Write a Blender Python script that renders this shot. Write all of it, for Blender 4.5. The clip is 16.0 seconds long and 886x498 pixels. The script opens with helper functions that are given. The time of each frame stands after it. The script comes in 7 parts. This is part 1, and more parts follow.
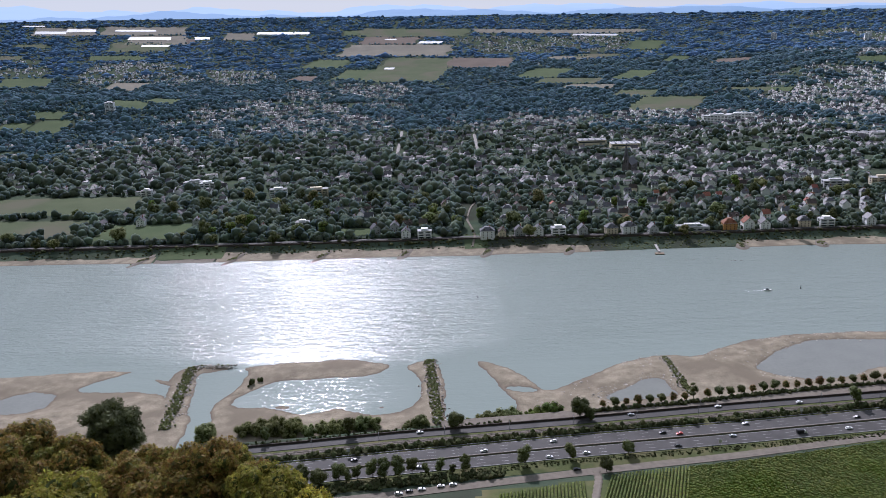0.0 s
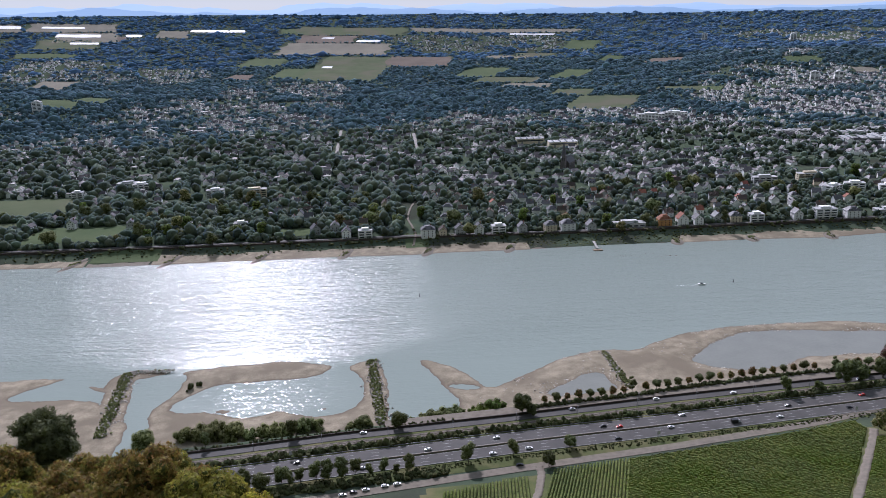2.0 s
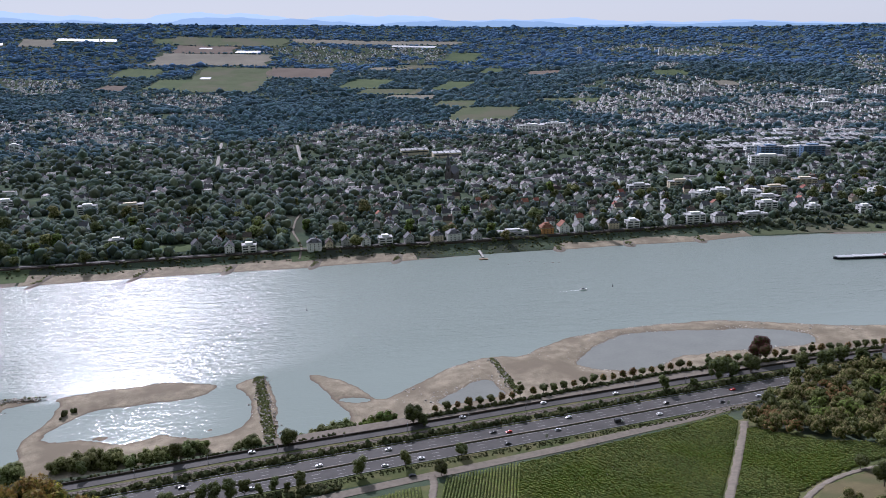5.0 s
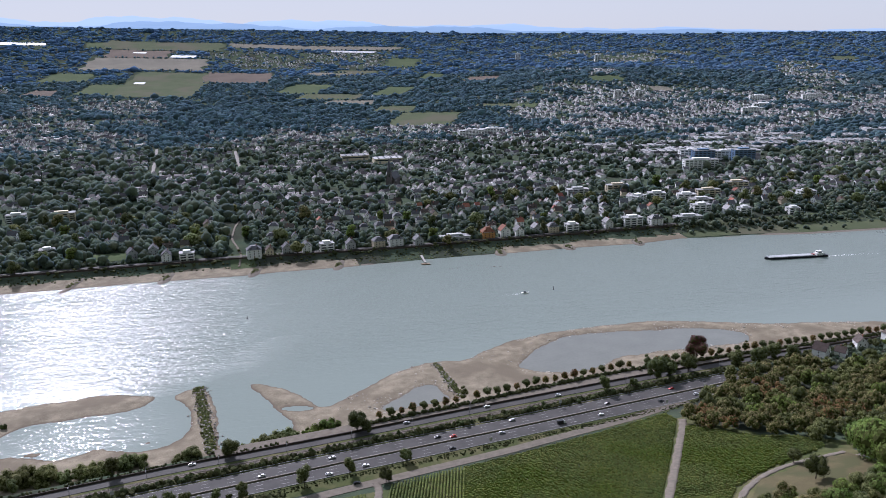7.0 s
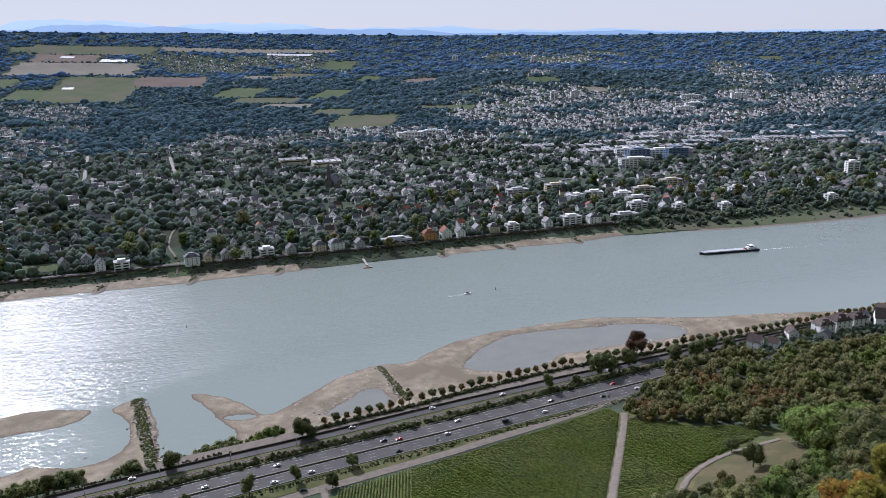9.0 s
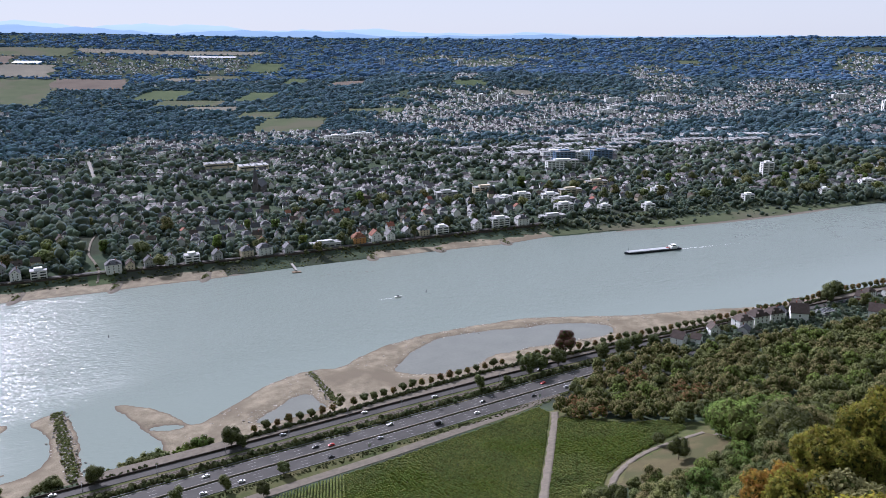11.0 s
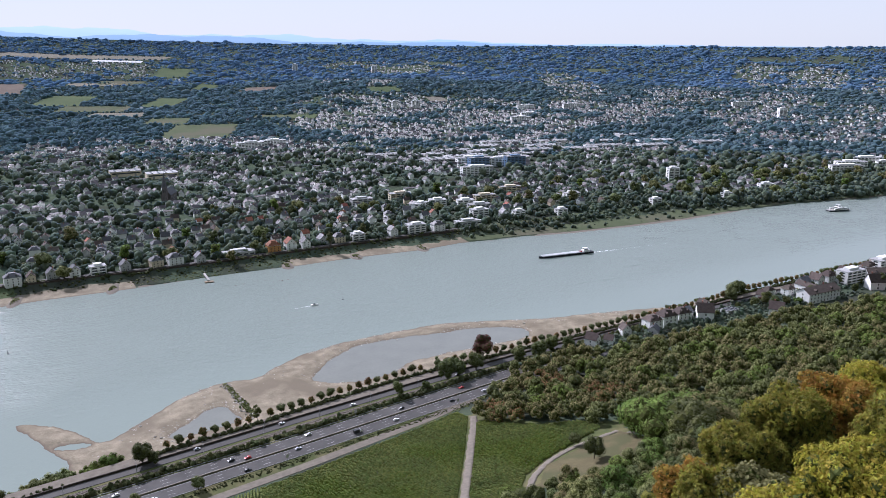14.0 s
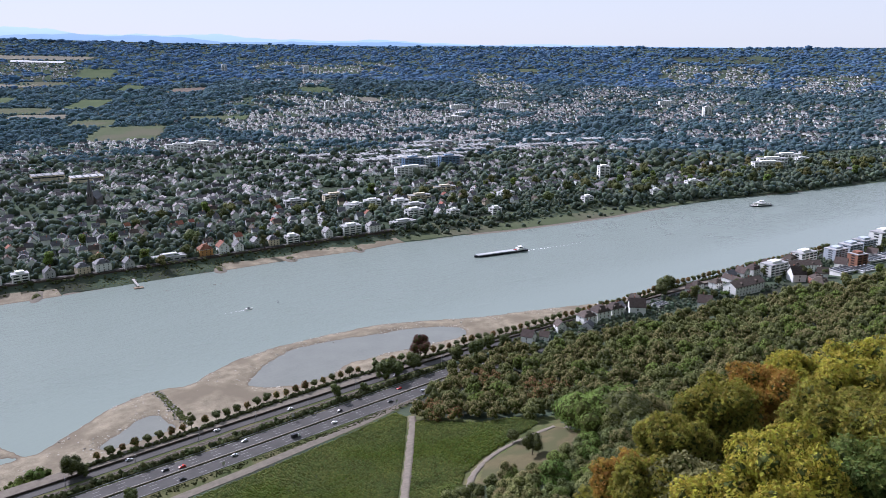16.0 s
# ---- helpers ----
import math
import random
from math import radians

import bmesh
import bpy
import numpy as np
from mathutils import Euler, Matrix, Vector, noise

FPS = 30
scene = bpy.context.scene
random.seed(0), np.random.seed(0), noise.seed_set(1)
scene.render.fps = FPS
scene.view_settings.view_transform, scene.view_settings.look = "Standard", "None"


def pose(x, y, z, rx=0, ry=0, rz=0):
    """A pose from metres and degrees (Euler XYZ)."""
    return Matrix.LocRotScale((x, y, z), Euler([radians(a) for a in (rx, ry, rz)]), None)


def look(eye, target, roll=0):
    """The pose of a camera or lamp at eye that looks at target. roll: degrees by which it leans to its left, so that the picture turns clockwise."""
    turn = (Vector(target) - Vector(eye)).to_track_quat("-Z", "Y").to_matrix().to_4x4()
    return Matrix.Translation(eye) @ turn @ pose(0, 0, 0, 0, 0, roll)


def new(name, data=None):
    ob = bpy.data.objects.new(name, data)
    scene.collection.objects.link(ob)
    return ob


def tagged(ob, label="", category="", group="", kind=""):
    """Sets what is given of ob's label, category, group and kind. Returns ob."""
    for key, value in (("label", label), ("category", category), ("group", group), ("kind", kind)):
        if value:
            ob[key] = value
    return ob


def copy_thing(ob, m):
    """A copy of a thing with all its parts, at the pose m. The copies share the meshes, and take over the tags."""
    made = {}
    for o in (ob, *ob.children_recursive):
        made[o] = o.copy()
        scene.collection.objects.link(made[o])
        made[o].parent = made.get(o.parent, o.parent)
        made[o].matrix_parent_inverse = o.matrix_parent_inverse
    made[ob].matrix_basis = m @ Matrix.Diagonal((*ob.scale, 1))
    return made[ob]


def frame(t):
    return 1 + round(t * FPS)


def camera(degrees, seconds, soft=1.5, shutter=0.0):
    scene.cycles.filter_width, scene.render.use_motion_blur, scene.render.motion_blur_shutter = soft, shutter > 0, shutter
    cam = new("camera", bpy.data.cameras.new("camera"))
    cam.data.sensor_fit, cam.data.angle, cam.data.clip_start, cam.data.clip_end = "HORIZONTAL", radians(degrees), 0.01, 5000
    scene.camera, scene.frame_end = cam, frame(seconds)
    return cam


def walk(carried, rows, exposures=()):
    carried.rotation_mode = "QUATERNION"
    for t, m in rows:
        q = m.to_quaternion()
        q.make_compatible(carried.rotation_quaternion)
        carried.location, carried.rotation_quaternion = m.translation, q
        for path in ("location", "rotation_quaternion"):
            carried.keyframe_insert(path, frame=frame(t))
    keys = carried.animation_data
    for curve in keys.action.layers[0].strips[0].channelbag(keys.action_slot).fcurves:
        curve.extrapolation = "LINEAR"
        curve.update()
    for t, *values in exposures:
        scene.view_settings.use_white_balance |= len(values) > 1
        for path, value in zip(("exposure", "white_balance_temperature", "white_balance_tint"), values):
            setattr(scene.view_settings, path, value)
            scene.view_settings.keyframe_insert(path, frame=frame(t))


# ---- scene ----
# ---------------------------------------------------------------- camera
cam = camera(56.5, 16.0, soft=0.8)
EYE = 265.0   # lookout over the river, metres above the low water
ROWS = [
    (0.0, 74.462, 2.298, -0.618),
    (0.5, 74.355, 2.128, -1.743),
    (1.0, 74.314, 1.999, -2.768),
    (1.5, 74.276, 1.834, -3.999),
    (2.0, 74.241, 1.943, -4.773),
    (2.5, 74.283, 2.028, -5.295),
    (3.0, 74.333, 1.871, -7.039),
    (3.5, 74.464, 1.788, -8.382),
    (4.0, 74.610, 1.642, -9.796),
    (6.5, 75.050, 0.814, -15.946),
    (7.0, 75.102, 0.848, -16.768),
    (7.5, 75.169, 0.783, -18.087),
    (8.0, 75.162, 1.023, -18.761),
    (8.5, 75.140, 0.982, -20.015),
    (9.0, 75.177, 1.079, -21.012),
    (9.5, 75.174, 0.984, -22.412),
    (12.0, 75.475, 0.391, -27.804),
    (12.5, 75.574, 0.221, -28.892),
    (13.0, 75.723, 0.112, -30.167),
    (13.5, 75.737, 0.156, -30.601),
    (14.0, 75.716, 0.027, -31.753),
    (14.5, 75.739, 0.082, -32.662),
    (15.0, 75.766, 0.083, -33.824),
    (15.5, 75.769, 0.018, -35.182),
    (16.0, 75.736, -0.087, -36.331),
]
walk(cam, [(t, pose(0, 0, EYE, rx, ry, rz)) for t, rx, ry, rz in ROWS], exposures=[(0.0, 0.71, 5330, 23), (9.5, 0.77, 5330, 23), (12.0, 1.0, 5330, 23), (16.0, 1.02, 5330, 23)])

# ---------------------------------------------------------------- light
SUN_AZ, SUN_EL = -11.2, 37.0    # degrees from the +y axis towards +x; above the horizon
world = bpy.data.worlds.new("sky")
scene.world = world
world.use_nodes = True
wn = world.node_tree.nodes
sky = wn.new("ShaderNodeTexSky")
sky.sky_type, sky.sun_disc = "NISHITA", False
sky.sun_elevation, sky.sun_rotation = radians(SUN_EL), radians(SUN_AZ)
sky.air_density, sky.dust_density, sky.ozone_density, sky.altitude = 1.0, 0.35, 3.5, 300
wn["Background"].inputs["Strength"].default_value = 0.33
milky = wn.new("ShaderNodeGamma")
milky.inputs["Gamma"].default_value = 0.12
world.node_tree.links.new(sky.outputs["Color"], milky.inputs["Color"])
cool = wn.new("ShaderNodeVectorMath")
cool.operation = "MULTIPLY"
cool.inputs[1].default_value = (0.982, 0.967, 0.892)
world.node_tree.links.new(milky.outputs["Color"], cool.inputs[0])
world.node_tree.links.new(cool.outputs["Vector"], wn["Background"].inputs["Color"])
sun_data = bpy.data.lights.new("sun", "SUN")
sun_data.energy, sun_data.angle, sun_data.color = 3.3, radians(0.6), (1.0, 0.905, 0.8)
sun = new("sun", sun_data)
sa, se = radians(SUN_AZ), radians(SUN_EL)
sun.matrix_world = look((0, 0, 600), (-math.sin(sa) * math.cos(se) * 100, -math.cos(sa) * math.cos(se) * 100, 600 - math.sin(se) * 100))

# ---------------------------------------------------------------- materials
def material(name, a, b, scale=1.0, rough=0.8, bump=0.0, fine=8.0, metal=0.0, per="", spread=0.0, translucent=0.0, specular=0.12, c=None, cscale=0.03, leafy=0.0, sheen=0.0):
    """Two colours mixed by noise at two scales; per 'object' or 'island' varies hue and value from piece to piece; c: a third colour in large patches."""
    m = bpy.data.materials.new(name)
    m.use_nodes = True
    nt = m.node_tree
    n, l = nt.nodes, nt.links
    p = n["Principled BSDF"]
    geo = n.new("ShaderNodeNewGeometry")
    n1 = n.new("ShaderNodeTexNoise")
    n1.inputs["Scale"].default_value, n1.inputs["Detail"].default_value = scale, 5
    n2 = n.new("ShaderNodeTexNoise")
    n2.inputs["Scale"].default_value, n2.inputs["Detail"].default_value = scale * fine, 3
    l.new(geo.outputs["Position"], n1.inputs["Vector"])
    l.new(geo.outputs["Position"], n2.inputs["Vector"])
    add = n.new("ShaderNodeMath")
    add.operation = "MULTIPLY_ADD"
    l.new(n2.outputs["Fac"], add.inputs[0])
    add.inputs[1].default_value = 0.5
    l.new(n1.outputs["Fac"], add.inputs[2])
    rng = n.new("ShaderNodeMapRange")
    rng.inputs["From Min"].default_value, rng.inputs["From Max"].default_value = 0.5, 1.0
    l.new(add.outputs[0], rng.inputs["Value"])
    mix = n.new("ShaderNodeMix")
    mix.data_type = "RGBA"
    l.new(rng.outputs["Result"], mix.inputs[0])
    mix.inputs[6].default_value, mix.inputs[7].default_value = (*a, 1), (*b, 1)
    col = mix.outputs[2]
    if c:
        n3 = n.new("ShaderNodeTexNoise")
        n3.inputs["Scale"].default_value, n3.inputs["Detail"].default_value = cscale, 4
        l.new(geo.outputs["Position"], n3.inputs["Vector"])
        r3 = n.new("ShaderNodeMapRange")
        r3.inputs["From Min"].default_value, r3.inputs["From Max"].default_value = 0.48, 0.62
        l.new(n3.outputs["Fac"], r3.inputs["Value"])
        m3 = n.new("ShaderNodeMix")
        m3.data_type = "RGBA"
        l.new(r3.outputs["Result"], m3.inputs[0])
        l.new(col, m3.inputs[6])
        m3.inputs[7].default_value = (*c, 1)
        col = m3.outputs[2]
    if per:
        src = n.new("ShaderNodeObjectInfo").outputs["Random"] if per == "object" else geo.outputs["Random Per Island"]
        hsv = n.new("ShaderNodeHueSaturation")
        v = n.new("ShaderNodeMapRange")
        v.inputs["To Min"].default_value, v.inputs["To Max"].default_value = 1 - spread, 1 + spread
        l.new(src, v.inputs["Value"])
        l.new(v.outputs["Result"], hsv.inputs["Value"])
        frac = n.new("ShaderNodeMath")
        frac.operation = "MULTIPLY"
        frac.inputs[1].default_value = 7.13
        l.new(src, frac.inputs[0])
        fr = n.new("ShaderNodeMath")
        fr.operation = "FRACT"
        l.new(frac.outputs[0], fr.inputs[0])
        h = n.new("ShaderNodeMapRange")
        h.inputs["To Min"].default_value, h.inputs["To Max"].default_value = 0.5 - spread * 0.09, 0.5 + spread * 0.05
        l.new(fr.outputs[0], h.inputs["Value"])
        l.new(h.outputs["Result"], hsv.inputs["Hue"])
        l.new(col, hsv.inputs["Color"])
        col = hsv.outputs["Color"]
    l.new(col, p.inputs["Base Color"])
    p.inputs["Roughness"].default_value, p.inputs["Metallic"].default_value = rough, metal
    p.inputs["Specular IOR Level"].default_value = specular
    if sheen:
        # blue sheen stands in for the haze in front of distant leaves
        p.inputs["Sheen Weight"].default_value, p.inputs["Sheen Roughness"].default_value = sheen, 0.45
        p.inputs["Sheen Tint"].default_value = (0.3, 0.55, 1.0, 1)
    if bump:
        b_ = n.new("ShaderNodeBump")
        b_.inputs["Strength"].default_value, b_.inputs["Distance"].default_value = 0.6, bump
        l.new(n2.outputs["Fac"], b_.inputs["Height"])
        l.new(b_.outputs["Normal"], p.inputs["Normal"])
    if translucent:
        tr = n.new("ShaderNodeBsdfTranslucent")
        l.new(col, tr.inputs["Color"])
        ms = n.new("ShaderNodeMixShader")
        ms.inputs[0].default_value = translucent
        l.new(p.outputs[0], ms.inputs[1])
        l.new(tr.outputs[0], ms.inputs[2])
        l.new(ms.outputs[0], n["Material Output"].inputs["Surface"])
    if leafy:
        # gaps between the leaves of a spray
        vo = n.new("ShaderNodeTexVoronoi")
        vo.inputs["Scale"].default_value = leafy
        l.new(geo.outputs["Position"], vo.inputs["Vector"])
        th = n.new("ShaderNodeMath")
        th.operation = "LESS_THAN"
        th.inputs[1].default_value = 0.56
        l.new(vo.outputs["Distance"], th.inputs[0])
        clear = n.new("ShaderNodeBsdfTransparent")
        mz = n.new("ShaderNodeMixShader")
        l.new(th.outputs[0], mz.inputs[0])
        l.new(clear.outputs[0], mz.inputs[1])
        l.new(n["Material Output"].inputs["Surface"].links[0].from_socket, mz.inputs[2])
        l.new(mz.outputs[0], n["Material Output"].inputs["Surface"])
    return m


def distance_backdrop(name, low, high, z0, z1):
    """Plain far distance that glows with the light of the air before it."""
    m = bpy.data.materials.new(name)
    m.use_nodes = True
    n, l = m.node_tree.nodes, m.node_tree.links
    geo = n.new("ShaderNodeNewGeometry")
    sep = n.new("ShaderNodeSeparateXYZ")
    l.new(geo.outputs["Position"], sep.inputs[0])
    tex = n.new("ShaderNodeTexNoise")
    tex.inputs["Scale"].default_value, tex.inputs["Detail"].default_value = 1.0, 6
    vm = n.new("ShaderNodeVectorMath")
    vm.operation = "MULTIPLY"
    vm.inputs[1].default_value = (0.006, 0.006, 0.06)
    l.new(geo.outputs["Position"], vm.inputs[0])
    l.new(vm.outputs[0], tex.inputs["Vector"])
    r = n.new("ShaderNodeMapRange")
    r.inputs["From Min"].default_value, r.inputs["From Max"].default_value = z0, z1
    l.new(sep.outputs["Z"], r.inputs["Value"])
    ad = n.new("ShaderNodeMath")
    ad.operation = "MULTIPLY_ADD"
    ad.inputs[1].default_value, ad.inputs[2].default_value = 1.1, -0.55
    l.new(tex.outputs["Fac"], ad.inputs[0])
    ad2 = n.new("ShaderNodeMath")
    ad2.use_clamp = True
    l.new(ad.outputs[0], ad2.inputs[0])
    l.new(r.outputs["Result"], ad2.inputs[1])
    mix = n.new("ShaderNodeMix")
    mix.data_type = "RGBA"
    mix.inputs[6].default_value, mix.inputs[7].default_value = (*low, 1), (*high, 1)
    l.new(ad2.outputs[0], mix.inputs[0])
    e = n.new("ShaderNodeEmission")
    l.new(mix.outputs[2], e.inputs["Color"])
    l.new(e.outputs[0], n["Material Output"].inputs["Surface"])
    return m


def water_material():
    m = bpy.data.materials.new("river_water")
    m.use_nodes = True
    n, l = m.node_tree.nodes, m.node_tree.links
    p = n["Principled BSDF"]
    p.inputs["Base Color"].default_value = (0.21, 0.247, 0.22, 1)
    p.inputs["IOR"].default_value = 1.33
    p.inputs["Specular IOR Level"].default_value = 0.24
    geo = n.new("ShaderNodeNewGeometry")
    big = n.new("ShaderNodeTexNoise")
    big.inputs["Scale"].default_value, big.inputs["Detail"].default_value = 0.012, 4
    l.new(geo.outputs["Position"], big.inputs["Vector"])
    rr = n.new("ShaderNodeMapRange")
    rr.inputs["From Min"].default_value, rr.inputs["From Max"].default_value = 0.35, 0.65
    rr.inputs["To Min"].default_value, rr.inputs["To Max"].default_value = 0.13, 0.21
    l.new(big.outputs["Fac"], rr.inputs["Value"])
    waves = []
    for sc, sx, w in ((0.05, 0.3, 0.9), (0.2, 0.25, 0.85), (0.55, 0.36, 0.65)):
        vm = n.new("ShaderNodeVectorMath")
        vm.operation = "MULTIPLY"
        vm.inputs[1].default_value = (sc * sx, sc, sc)
        l.new(geo.outputs["Position"], vm.inputs[0])
        t = n.new("ShaderNodeTexNoise")
        t.inputs["Scale"].default_value, t.inputs["Detail"].default_value, t.inputs["Distortion"].default_value = 1.0, 3, 0.6
        l.new(vm.outputs[0], t.inputs["Vector"])
        k = n.new("ShaderNodeMath")
        k.operation = "MULTIPLY"
        k.inputs[1].default_value = w
        l.new(t.outputs["Fac"], k.inputs[0])
        waves.append(k)
    s1 = n.new("ShaderNodeMath")
    s2 = n.new("ShaderNodeMath")
    l.new(waves[0].outputs[0], s1.inputs[0])
    l.new(waves[1].outputs[0], s1.inputs[1])
    l.new(s1.outputs[0], s2.inputs[0])
    l.new(waves[2].outputs[0], s2.inputs[1])
    b = n.new("ShaderNodeBump")
    b.inputs["Strength"].default_value, b.inputs["Distance"].default_value = 1.0, 1.15
    # sheltered, calmer water between the groynes of the near bank
    sep = n.new("ShaderNodeSeparateXYZ")
    l.new(geo.outputs["Position"], sep.inputs[0])
    calm = n.new("ShaderNodeMapRange")
    calm.inputs["From Min"].default_value, calm.inputs["From Max"].default_value = 605, 670
    calm.inputs["To Min"].default_value, calm.inputs["To Max"].default_value = 0.22, 1.0
    l.new(sep.outputs["Y"], calm.inputs["Value"])
    still = n.new("ShaderNodeMapRange")
    still.inputs["From Min"].default_value, still.inputs["From Max"].default_value = 605, 670
    still.inputs["To Min"].default_value, still.inputs["To Max"].default_value = 0.66, 1.0
    l.new(sep.outputs["Y"], still.inputs["Value"])
    smooth_ = n.new("ShaderNodeMath")
    smooth_.operation = "MULTIPLY"
    l.new(rr.outputs["Result"], smooth_.inputs[0])
    l.new(still.outputs["Result"], smooth_.inputs[1])
    l.new(smooth_.outputs[0], p.inputs["Roughness"])
    k = n.new("ShaderNodeMath")
    k.operation = "MULTIPLY"
    l.new(s2.outputs[0], k.inputs[0])
    l.new(calm.outputs["Result"], k.inputs[1])
    l.new(k.outputs[0], b.inputs["Height"])
    l.new(b.outputs["Normal"], p.inputs["Normal"])
    return m


